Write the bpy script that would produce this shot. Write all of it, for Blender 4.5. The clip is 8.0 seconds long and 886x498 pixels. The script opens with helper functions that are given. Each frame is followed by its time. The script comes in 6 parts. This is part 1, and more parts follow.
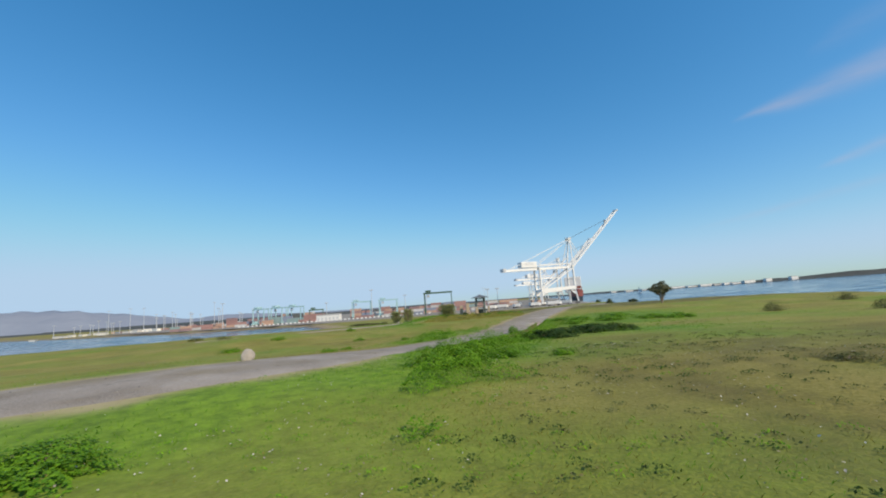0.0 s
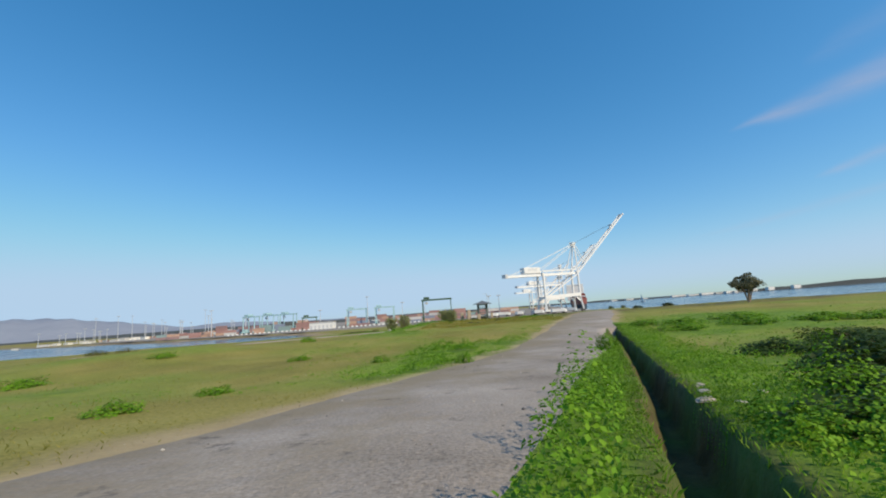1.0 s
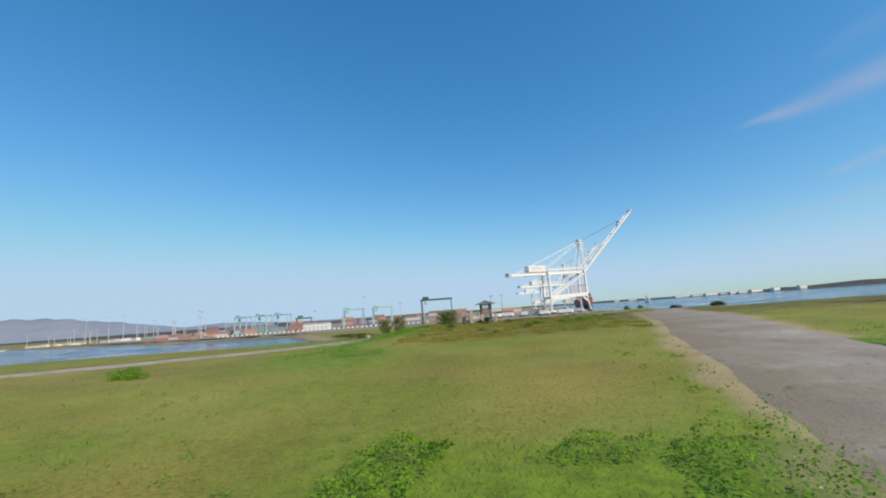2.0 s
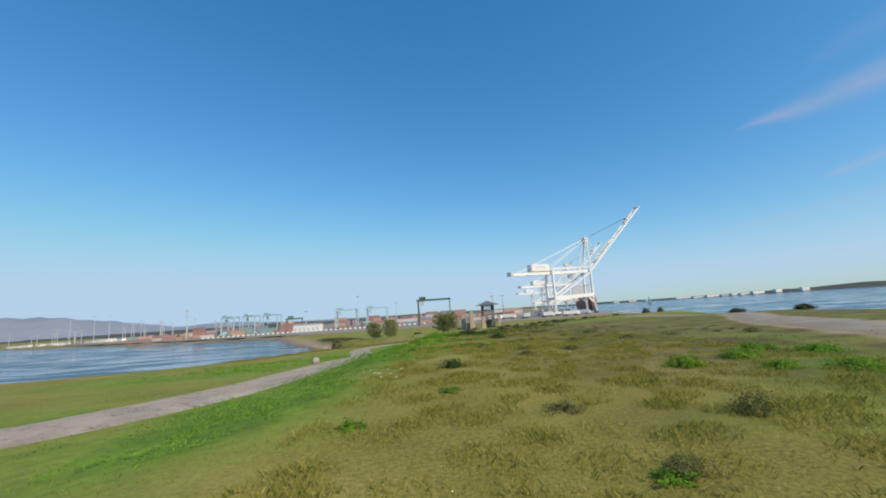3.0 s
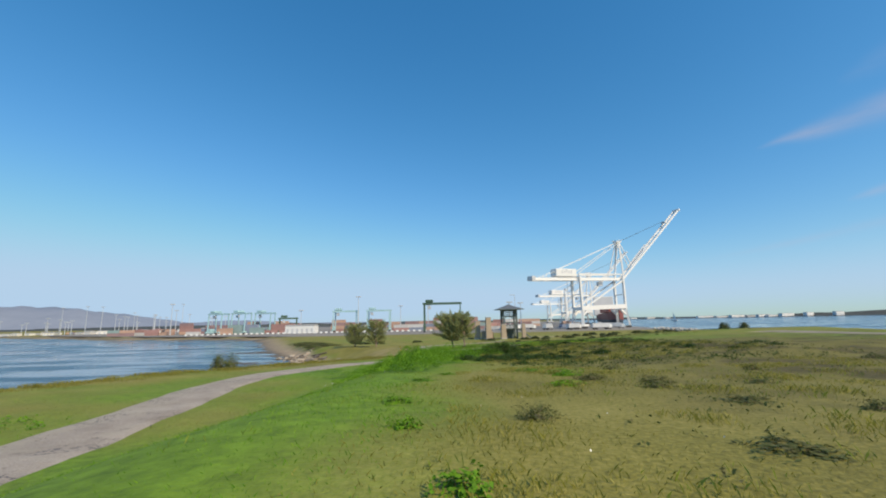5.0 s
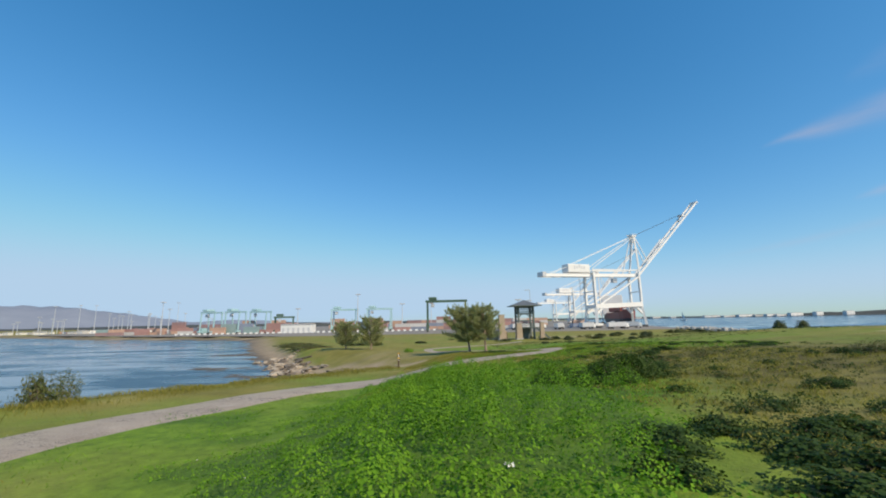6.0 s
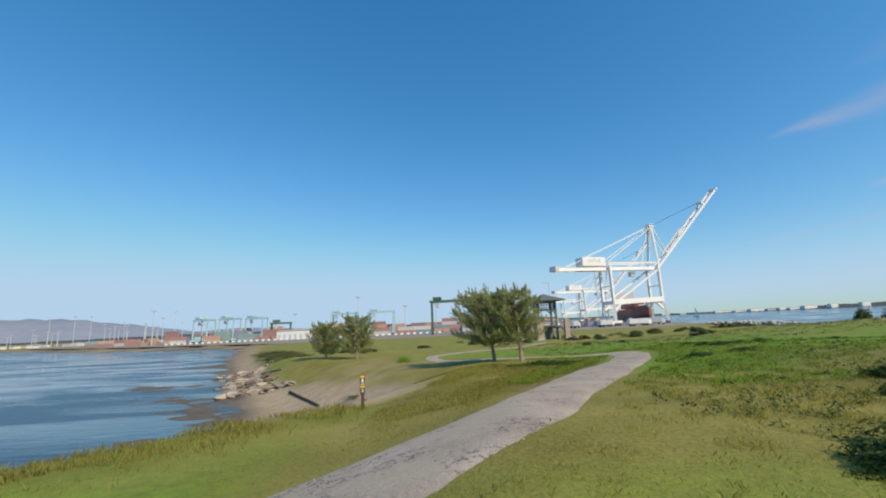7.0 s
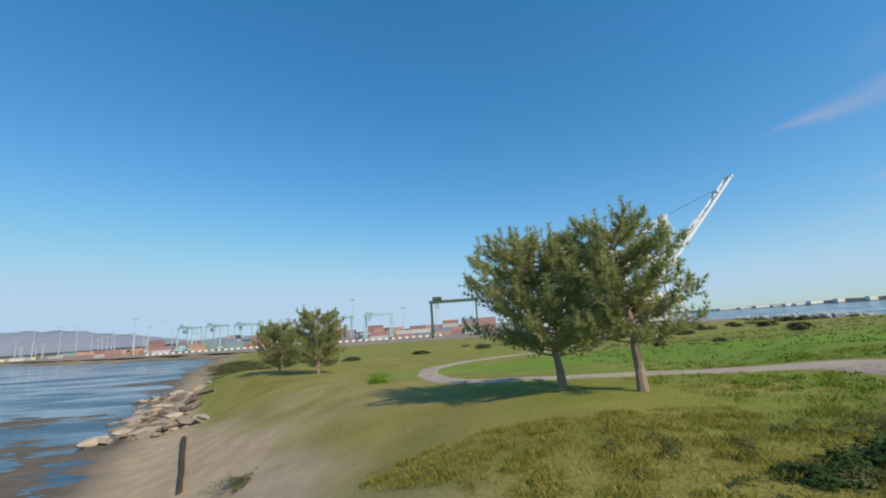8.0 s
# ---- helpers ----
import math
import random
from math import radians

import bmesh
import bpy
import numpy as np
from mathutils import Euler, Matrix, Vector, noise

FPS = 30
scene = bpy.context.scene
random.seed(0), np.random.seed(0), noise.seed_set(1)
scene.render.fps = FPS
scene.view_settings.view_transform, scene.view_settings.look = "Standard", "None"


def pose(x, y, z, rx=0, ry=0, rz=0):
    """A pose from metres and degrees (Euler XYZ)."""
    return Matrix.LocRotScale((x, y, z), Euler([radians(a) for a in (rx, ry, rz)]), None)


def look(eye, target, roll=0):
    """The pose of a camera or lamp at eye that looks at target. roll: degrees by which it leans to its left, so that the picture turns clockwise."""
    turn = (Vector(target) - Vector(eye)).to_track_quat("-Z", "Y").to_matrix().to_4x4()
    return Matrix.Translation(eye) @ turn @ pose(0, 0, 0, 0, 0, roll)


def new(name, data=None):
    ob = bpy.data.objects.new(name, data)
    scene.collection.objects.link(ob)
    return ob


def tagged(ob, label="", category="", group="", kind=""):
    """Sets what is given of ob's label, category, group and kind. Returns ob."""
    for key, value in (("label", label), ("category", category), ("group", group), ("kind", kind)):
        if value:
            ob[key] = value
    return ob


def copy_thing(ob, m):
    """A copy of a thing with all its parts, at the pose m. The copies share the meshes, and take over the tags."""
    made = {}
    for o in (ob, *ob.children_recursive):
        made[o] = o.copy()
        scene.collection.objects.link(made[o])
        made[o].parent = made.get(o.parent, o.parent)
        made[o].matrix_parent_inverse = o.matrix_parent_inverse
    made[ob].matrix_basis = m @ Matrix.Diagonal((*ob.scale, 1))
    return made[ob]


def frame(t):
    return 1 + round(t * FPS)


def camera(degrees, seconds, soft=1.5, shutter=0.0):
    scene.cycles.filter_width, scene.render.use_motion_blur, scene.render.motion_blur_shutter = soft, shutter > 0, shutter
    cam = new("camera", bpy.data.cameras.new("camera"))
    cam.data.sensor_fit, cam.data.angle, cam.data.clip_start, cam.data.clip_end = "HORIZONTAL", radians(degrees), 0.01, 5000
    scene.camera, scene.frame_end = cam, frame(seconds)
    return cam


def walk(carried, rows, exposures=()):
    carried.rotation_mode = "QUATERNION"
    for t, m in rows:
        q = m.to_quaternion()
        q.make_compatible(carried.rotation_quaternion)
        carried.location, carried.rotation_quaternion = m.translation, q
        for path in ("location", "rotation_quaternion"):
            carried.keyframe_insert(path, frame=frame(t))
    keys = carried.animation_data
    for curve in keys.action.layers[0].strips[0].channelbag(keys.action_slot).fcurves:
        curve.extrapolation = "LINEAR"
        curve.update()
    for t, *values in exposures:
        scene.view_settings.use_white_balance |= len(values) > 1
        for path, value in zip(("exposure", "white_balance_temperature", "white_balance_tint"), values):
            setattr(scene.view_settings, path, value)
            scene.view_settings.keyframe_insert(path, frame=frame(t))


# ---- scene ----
cam = camera(94.6, 8.0, soft=1.9, shutter=0.0)
PATH = [
    (0, (3.176, 0.186, 7.439), (3.134, 2.168, 7.7), -4.3),
    (0.2, (2.86, 3.15, 7.24), (2.822, 5.13, 7.493), -4.2),
    (0.5, (2.392, 7.895, 6.918), (2.36, 9.871, 7.228), -4.0),
    (1, (1.862, 17.795, 6.463), (1.831, 19.772, 6.764), -4.2),
    (1.5, (1.911, 26.949, 6.174), (1.876, 28.925, 6.477), -4.2),
    (3, (1.549, 56.217, 6.974), (1.523, 58.194, 7.279), -3.9),
    (3.5, (1.458, 66.746, 6.657), (1.42, 68.72, 6.976), -3.3),
    (4, (1.209, 77.103, 6.111), (1.157, 79.075, 6.443), -2.7),
    (4.5, (1.376, 87.614, 5.672), (1.304, 89.582, 6.019), -1.6),
    (6, (-1.527, 115.262, 4.834), (-1.622, 117.23, 5.179), -1.2),
    (6.5, (-2.288, 125.078, 4.52), (-2.387, 127.045, 4.87), -1.9),
    (7, (-2.882, 134.728, 4.05), (-2.993, 136.693, 4.409), -2.7),
    (7.5, (-3.501, 144.539, 3.646), (-3.611, 146.501, 4.018), -3.4),
    (8, (-4.323, 154.53, 3.272), (-4.429, 156.492, 3.647), -3.9),
]
walk(cam, [(t, look(eye, target, roll)) for t, eye, target, roll in PATH])

# ---- world, sun and exposure ----
SUN_AZ, SUN_EL = radians(132.0), radians(38.5)     # azimuth from +y towards +x
sun_dir = Vector((math.sin(SUN_AZ) * math.cos(SUN_EL), math.cos(SUN_AZ) * math.cos(SUN_EL), math.sin(SUN_EL)))
world = bpy.data.worlds.new("sky_world")
scene.world = world
world.use_nodes = True
wt = world.node_tree
wt.nodes.clear()
w_out = wt.nodes.new("ShaderNodeOutputWorld")
w_bg = wt.nodes.new("ShaderNodeBackground")
sky = wt.nodes.new("ShaderNodeTexSky")
sky.sky_type, sky.sun_disc = "NISHITA", False
sky.sun_elevation, sky.sun_rotation = SUN_EL, SUN_AZ
sky.air_density, sky.dust_density, sky.ozone_density, sky.altitude = 1.0, 0.3, 3.0, 0
w_bg.inputs["Strength"].default_value = 0.125
tone = wt.nodes.new("ShaderNodeHueSaturation")
tone.inputs["Saturation"].default_value = 1.10
wt.links.new(sky.outputs[0], tone.inputs["Color"])
tint = wt.nodes.new("ShaderNodeMix")
tint.data_type, tint.blend_type = "RGBA", "MULTIPLY"
tint.inputs["Factor"].default_value = 1.0
tint.inputs["B"].default_value = (0.72, 1.0, 1.28, 1)      # clear maritime air
wt.links.new(tone.outputs[0], tint.inputs["A"])
split = wt.nodes.new("ShaderNodeSeparateColor")
join = wt.nodes.new("ShaderNodeCombineColor")
wt.links.new(tint.outputs["Result"], split.inputs[0])
for channel, power, gain in (("Red", 1.4, 1.05), ("Green", 0.88, 1.27), ("Blue", 0.78, 1.40)):      # deep blue above, pale haze low down
    top = wt.nodes.new("ShaderNodeMath")
    top.operation, top.inputs[1].default_value, top.inputs[2].default_value = "SMOOTH_MIN", {"Red": 2.35, "Green": 4.5, "Blue": 6.7}[channel], 2.0
    up = wt.nodes.new("ShaderNodeMath")
    up.operation, up.inputs[1].default_value = "POWER", power
    by = wt.nodes.new("ShaderNodeMath")
    by.operation, by.inputs[1].default_value = "MULTIPLY", gain
    wt.links.new(split.outputs[channel], top.inputs[0])
    wt.links.new(top.outputs[0], up.inputs[0])
    wt.links.new(up.outputs[0], by.inputs[0])
    wt.links.new(by.outputs[0], join.inputs[channel])
wt.links.new(join.outputs[0], w_bg.inputs["Color"])
wt.links.new(w_bg.outputs[0], w_out.inputs["Surface"])

sun = new("sun", bpy.data.lights.new("sun", "SUN"))
sun.data.energy, sun.data.angle, sun.data.color = 4.0, radians(0.6), (1.0, 0.83, 0.60)
sun.matrix_world = look(sun_dir * 200, (0, 0, 0))
scene.view_settings.exposure = 0.08


# ---- materials ----
def mat(name, stops, scale=1.0, fine=12.0, rough=0.8, bump=0.2, bump_scale=20.0, metal=0.0, spec=0.3, fine_amount=0.35, island=0.0, randoms=0.0):
    """A surface whose colour runs over stops by a coarse and a fine noise in metres, with fine relief."""
    m = bpy.data.materials.new(name)
    m.use_nodes = True
    nt = m.node_tree
    bsdf = nt.nodes["Principled BSDF"]
    geo = nt.nodes.new("ShaderNodeNewGeometry")
    n1 = nt.nodes.new("ShaderNodeTexNoise")
    n2 = nt.nodes.new("ShaderNodeTexNoise")
    for n, s, d in ((n1, scale, 5), (n2, fine, 4)):
        n.inputs["Scale"].default_value, n.inputs["Detail"].default_value = s, d
        nt.links.new(geo.outputs["Position"], n.inputs["Vector"])
    mix = nt.nodes.new("ShaderNodeMix")
    mix.inputs["Factor"].default_value = fine_amount
    nt.links.new(n1.outputs["Fac"], mix.inputs[2])
    nt.links.new(n2.outputs["Fac"], mix.inputs[3])
    fac = mix.outputs[0]
    for amount, source in ((island, geo.outputs["Random Per Island"]), (randoms, None)):
        if amount:
            if source is None:
                source = nt.nodes.new("ShaderNodeObjectInfo").outputs["Random"]
            mi = nt.nodes.new("ShaderNodeMix")
            mi.inputs["Factor"].default_value = amount
            nt.links.new(fac, mi.inputs[2])
            nt.links.new(source, mi.inputs[3])
            fac = mi.outputs[0]
    ramp = nt.nodes.new("ShaderNodeValToRGB")
    el = ramp.color_ramp.elements
    lo, hi = (0.3, 0.7) if not (island or randoms) else (0.2, 0.8)
    while len(el) < len(stops):
        el.new(0.5)
    for i, c in enumerate(stops):
        el[i].position, el[i].color = lo + (hi - lo) * i / max(1, len(stops) - 1), (*c, 1)
    nt.links.new(fac, ramp.inputs["Fac"])
    nt.links.new(ramp.outputs["Color"], bsdf.inputs["Base Color"])
    bsdf.inputs["Roughness"].default_value, bsdf.inputs["Metallic"].default_value = rough, metal
    bsdf.inputs["Specular IOR Level"].default_value = spec
    if bump:
        n3 = nt.nodes.new("ShaderNodeTexNoise")
        n3.inputs["Scale"].default_value, n3.inputs["Detail"].default_value = bump_scale, 4
        nt.links.new(geo.outputs["Position"], n3.inputs["Vector"])
        b = nt.nodes.new("ShaderNodeBump")
        b.inputs["Strength"].default_value, b.inputs["Distance"].default_value = bump, 0.6 / bump_scale
        nt.links.new(n3.outputs["Fac"], b.inputs["Height"])
        nt.links.new(b.outputs["Normal"], bsdf.inputs["Normal"])
    return m


def leafy(m, amount=0.35):
    """Lets some light through thin leaves."""
    nt = m.node_tree
    bsdf = nt.nodes["Principled BSDF"]
    tr = nt.nodes.new("ShaderNodeBsdfTranslucent")
    mx = nt.nodes.new("ShaderNodeMixShader")
    mx.inputs[0].default_value = amount
    nt.links.new(bsdf.inputs["Base Color"].links[0].from_socket, tr.inputs["Color"])
    nt.links.new(bsdf.outputs[0], mx.inputs[1])
    nt.links.new(tr.outputs[0], mx.inputs[2])
    nt.links.new(mx.outputs[0], nt.nodes["Material Output"].inputs["Surface"])
    return m


M_GRAVEL = mat("gravel", [(0.19, 0.155, 0.12), (0.34, 0.28, 0.225), (0.44, 0.37, 0.30), (0.56, 0.475, 0.385)], 0.6, 26, 0.95, 0.55, 45, fine_amount=0.55)
M_ROAD = mat("packed_dirt_and_gravel", [(0.15, 0.127, 0.10), (0.265, 0.23, 0.195), (0.345, 0.305, 0.265), (0.45, 0.405, 0.36)], 0.5, 30, 0.95, 0.6, 55, fine_amount=0.5)
M_WHITE = mat("white_crane_paint", [(0.74, 0.74, 0.72), (0.82, 0.82, 0.80)], 0.15, 2, 0.45, 0.0)
M_DARKSTEEL = mat("dark_steel", [(0.05, 0.055, 0.06), (0.10, 0.10, 0.105)], 0.3, 3, 0.5, 0.0)
M_GREEN_STEEL = mat("dark_green_paint", [(0.06, 0.11, 0.08), (0.09, 0.15, 0.11)], 0.2, 2, 0.5, 0.0)
M_TEAL = mat("teal_paint", [(0.32, 0.52, 0.55), (0.42, 0.62, 0.66)], 0.2, 2, 0.5, 0.0)
M_GALV = mat("galvanised_steel", [(0.55, 0.56, 0.57), (0.66, 0.67, 0.68)], 0.4, 4, 0.4, 0.0, metal=0.3)
M_STONE = mat("pale_stone", [(0.14, 0.115, 0.09), (0.30, 0.25, 0.195), (0.50, 0.43, 0.34)], 0.8, 6, 0.9, 0.6, 8, randoms=0.55)
M_CONC = mat("concrete", [(0.36, 0.34, 0.31), (0.5, 0.48, 0.44)], 0.1, 2, 0.85, 0.2, 8)
M_ROOF = mat("slate_roof", [(0.10, 0.115, 0.13), (0.16, 0.175, 0.19)], 0.5, 4, 0.6, 0.2, 10)
M_BARK = mat("pine_bark", [(0.20, 0.145, 0.11), (0.38, 0.30, 0.235)], 3, 18, 0.95, 0.8, 14)
M_NEEDLE = leafy(mat("pine_needles", [(0.20, 0.25, 0.10), (0.40, 0.43, 0.17), (0.56, 0.56, 0.27)], 0.6, 5, 0.7, 0.0, island=0.5), 0.42)
M_LEAF_DARK = leafy(mat("oak_leaves", [(0.06, 0.08, 0.03), (0.125, 0.15, 0.055)], 0.6, 5, 0.6, 0.0, island=0.5), 0.3)
# hills: distance haze is painted into this pale blue-grey base colour
M_HAZED_HILL = mat("hazed_wooded_hills", [(0.22, 0.25, 0.31), (0.28, 0.31, 0.37)], 0.004, 0.02, 1.0, 0.0)

# wheel tracks, dusty margins and shallow potholes of the gravel ways; "across" runs from edge to edge
for way, dust in ((M_ROAD, (0.25, 0.205, 0.135)), (M_GRAVEL, (0.42, 0.355, 0.27))):
    nt = way.node_tree
    bsdf = nt.nodes["Principled BSDF"]
    geo = nt.nodes.new("ShaderNodeNewGeometry")
    at = nt.nodes.new("ShaderNodeAttribute")
    at.attribute_name = "across"
    drift = nt.nodes.new("ShaderNodeTexNoise")
    drift.inputs["Scale"].default_value, drift.inputs["Detail"].default_value, drift.inputs["Roughness"].default_value = 0.45, 6, 0.65
    nt.links.new(geo.outputs["Position"], drift.inputs["Vector"])
    add = nt.nodes.new("ShaderNodeMath")
    add.operation, add.inputs[1].default_value = "MULTIPLY_ADD", -0.16
    nt.links.new(at.outputs["Fac"], add.inputs[0])
    nt.links.new(drift.outputs["Fac"], add.inputs[2])
    span = nt.nodes.new("ShaderNodeMapRange")
    span.inputs["From Min"].default_value, span.inputs["From Max"].default_value, span.inputs["To Max"].default_value = 0.44, 0.66, 0.8
    nt.links.new(add.outputs[0], span.inputs["Value"])
    blend = nt.nodes.new("ShaderNodeMix")
    blend.data_type = "RGBA"
    blend.inputs["B"].default_value = (*dust, 1)
    nt.links.new(span.outputs["Result"], blend.inputs["Factor"])
    nt.links.new(bsdf.inputs["Base Color"].links[0].from_socket, blend.inputs["A"])
    nt.links.new(blend.outputs["Result"], bsdf.inputs["Base Color"])
    holes = nt.nodes.new("ShaderNodeTexNoise")
    holes.inputs["Scale"].default_value, holes.inputs["Detail"].default_value, holes.inputs["Roughness"].default_value = 2.2, 7, 0.7
    nt.links.new(geo.outputs["Position"], holes.inputs["Vector"])
    pit = nt.nodes.new("ShaderNodeMapRange")
    pit.inputs["From Min"].default_value, pit.inputs["From Max"].default_value, pit.inputs["To Min"].default_value, pit.inputs["To Max"].default_value = 0.33, 0.40, 0.65, 0.0
    nt.links.new(holes.outputs["Fac"], pit.inputs["Value"])
    # darker tone wherever the hole noise runs low
    pit_tone = nt.nodes.new("ShaderNodeMix")
    pit_tone.data_type = "RGBA"
    pit_tone.inputs["B"].default_value = (0.10, 0.088, 0.075, 1)
    nt.links.new(pit.outputs["Result"], pit_tone.inputs["Factor"])
    nt.links.new(blend.outputs["Result"], pit_tone.inputs["A"])
    nt.links.new(pit_tone.outputs["Result"], bsdf.inputs["Base Color"])
    dent = nt.nodes.new("ShaderNodeBump")
    dent.inputs["Strength"].default_value, dent.inputs["Distance"].default_value = 0.55, 0.10
    nt.links.new(holes.outputs["Fac"], dent.inputs["Height"])
    nt.links.new(bsdf.inputs["Normal"].links[0].from_socket, dent.inputs["Normal"])
    nt.links.new(dent.outputs["Normal"], bsdf.inputs["Normal"])

# broken, cracked patches in the worn trail
nt = M_GRAVEL.node_tree
bsdf = nt.nodes["Principled BSDF"]
geo = nt.nodes.new("ShaderNodeNewGeometry")
vein = nt.nodes.new("ShaderNodeTexNoise")
vein.inputs["Scale"].default_value, vein.inputs["Detail"].default_value, vein.inputs["Roughness"].default_value = 3.2, 4, 0.6
where = nt.nodes.new("ShaderNodeTexNoise")
where.inputs["Scale"].default_value, where.inputs["Detail"].default_value = 0.7, 3
band = nt.nodes.new("ShaderNodeMath")
band.operation, band.inputs[1].default_value, band.inputs[2].default_value = "COMPARE", 0.5, 0.018
patch = nt.nodes.new("ShaderNodeMapRange")
patch.inputs["From Min"].default_value, patch.inputs["From Max"].default_value, patch.inputs["To Max"].default_value = 0.50, 0.60, 0.85
crack = nt.nodes.new("ShaderNodeMath")
crack.operation = "MULTIPLY"
dark = nt.nodes.new("ShaderNodeMix")
dark.data_type = "RGBA"
dark.inputs["B"].default_value = (0.075, 0.075, 0.085, 1)
for a, b in ((geo.outputs["Position"], vein.inputs["Vector"]), (geo.outputs["Position"], where.inputs["Vector"]), (vein.outputs["Fac"], band.inputs[0]), (where.outputs["Fac"], patch.inputs["Value"]), (band.outputs[0], crack.inputs[0]),
             (patch.outputs["Result"], crack.inputs[1]), (crack.outputs[0], dark.inputs["Factor"]), (bsdf.inputs["Base Color"].links[0].from_socket, dark.inputs["A"])):
    nt.links.new(a, b)
nt.links.new(dark.outputs["Result"], bsdf.inputs["Base Color"])

# grass, sand and mud of the one ground sheet; masks are stored on its points
M_GROUND = mat("grassland_soil", [(0.12, 0.112, 0.020), (0.235, 0.21, 0.042), (0.36, 0.305, 0.088)], 0.35, 14, 0.95, 0.7, 22, fine_amount=0.55)
nt = M_GROUND.node_tree
bsdf = nt.nodes["Principled BSDF"]
base = bsdf.inputs["Base Color"].links[0].from_socket
geo = nt.nodes.new("ShaderNodeNewGeometry")


def ground_layer(base, attribute, c1, c2, scale):
    at = nt.nodes.new("ShaderNodeAttribute")
    at.attribute_name = attribute
    no = nt.nodes.new("ShaderNodeTexNoise")
    no.inputs["Scale"].default_value, no.inputs["Detail"].default_value, no.inputs["Roughness"].default_value = scale, 10, 0.72
    nt.links.new(geo.outputs["Position"], no.inputs["Vector"])
    ra = nt.nodes.new("ShaderNodeValToRGB")
    ra.color_ramp.elements[0].position, ra.color_ramp.elements[1].position = 0.35, 0.65
    ra.color_ramp.elements[0].color, ra.color_ramp.elements[1].color = (*c1, 1), (*c2, 1)
    nt.links.new(no.outputs["Fac"], ra.inputs["Fac"])
    mx = nt.nodes.new("ShaderNodeMix")
    mx.data_type = "RGBA"
    nt.links.new(at.outputs["Fac"], mx.inputs["Factor"])
    nt.links.new(base, mx.inputs["A"])
    nt.links.new(ra.outputs["Color"], mx.inputs["B"])
    return mx.outputs["Result"]


base = ground_layer(base, "lush", (0.085, 0.155, 0.010), (0.20, 0.325, 0.022), 2.6)
# matted brown sward; in the ditch it also stands in for shade
base = ground_layer(base, "scrub", (0.05, 0.046, 0.015), (0.13, 0.10, 0.035), 2.2)
base = ground_layer(base, "sand", (0.36, 0.265, 0.165), (0.50, 0.385, 0.25), 0.8)
# darker green soil under weeds: shade between their clumps, painted as colour
base = ground_layer(base, "litter", (0.05, 0.10, 0.010), (0.10, 0.20, 0.016), 3.0)
base = ground_layer(base, "mud", (0.10, 0.085, 0.065), (0.16, 0.135, 0.105), 0.7)
nt.links.new(base, bsdf.inputs["Base Color"])

M_WATER = bpy.data.materials.new("bay_water")
M_WATER.use_nodes = True
nt = M_WATER.node_tree
bsdf = nt.nodes["Principled BSDF"]
bsdf.inputs["Base Color"].default_value = (0.03, 0.07, 0.11, 1)
bsdf.inputs["IOR"].default_value = 1.33
geo = nt.nodes.new("ShaderNodeNewGeometry")
stretch = nt.nodes.new("ShaderNodeMapping")
stretch.inputs["Scale"].default_value = (0.25, 0.7, 1)
no = nt.nodes.new("ShaderNodeTexNoise")
no.inputs["Scale"].default_value, no.inputs["Detail"].default_value = 1.5, 6
bu = nt.nodes.new("ShaderNodeBump")
bu.inputs["Strength"].default_value, bu.inputs["Distance"].default_value = 0.5, 0.30
nt.links.new(geo.outputs["Position"], stretch.inputs["Vector"])
nt.links.new(stretch.outputs[0], no.inputs["Vector"])
nt.links.new(no.outputs["Fac"], bu.inputs["Height"])
nt.links.new(bu.outputs["Normal"], bsdf.inputs["Normal"])
slick = nt.nodes.new("ShaderNodeMapping")
slick.inputs["Scale"].default_value = (0.02, 0.07, 1)
sn = nt.nodes.new("ShaderNodeTexNoise")
sn.inputs["Scale"].default_value, sn.inputs["Detail"].default_value, sn.inputs["Distortion"].default_value = 1.6, 5, 0.8
sr = nt.nodes.new("ShaderNodeMapRange")
for socket, value in (("From Min", 0.42), ("From Max", 0.60), ("To Min", 0.06), ("To Max", 0.32)):
    sr.inputs[socket].default_value = value
nt.links.new(geo.outputs["Position"], slick.inputs["Vector"])
nt.links.new(slick.outputs[0], sn.inputs["Vector"])
nt.links.new(sn.outputs["Fac"], sr.inputs["Value"])
nt.links.new(sr.outputs["Result"], bsdf.inputs["Roughness"])
calm = nt.nodes.new("ShaderNodeMapRange")
for socket, value in (("From Min", 0.40), ("From Max", 0.62), ("To Min", 0.12), ("To Max", 0.6)):
    calm.inputs[socket].default_value = value
nt.links.new(sn.outputs["Fac"], calm.inputs["Value"])
nt.links.new(calm.outputs["Result"], bu.inputs["Strength"])


# ---- mesh helpers ----
def mesh_of(name, verts, faces, material, smooth=False):
    me = bpy.data.meshes.new(name)
    me.from_pydata([tuple(v) for v in verts], [], [tuple(f) for f in faces])
    if material:
        me.materials.append(material)
    if smooth:
        me.polygons.foreach_set("use_smooth", [True] * len(me.polygons))
    me.update()
    return me


def part(name, bm, material, parent=None, label=""):
    """Links a bmesh as one mesh object, under parent if there is one."""
    me = bpy.data.meshes.new(name)
    bmesh.ops.recalc_face_normals(bm, faces=bm.faces)
    bm.to_mesh(me)
    bm.free()
    me.materials.append(material)
    ob = new(name, me)
    ob.parent = parent
    return tagged(ob, label)


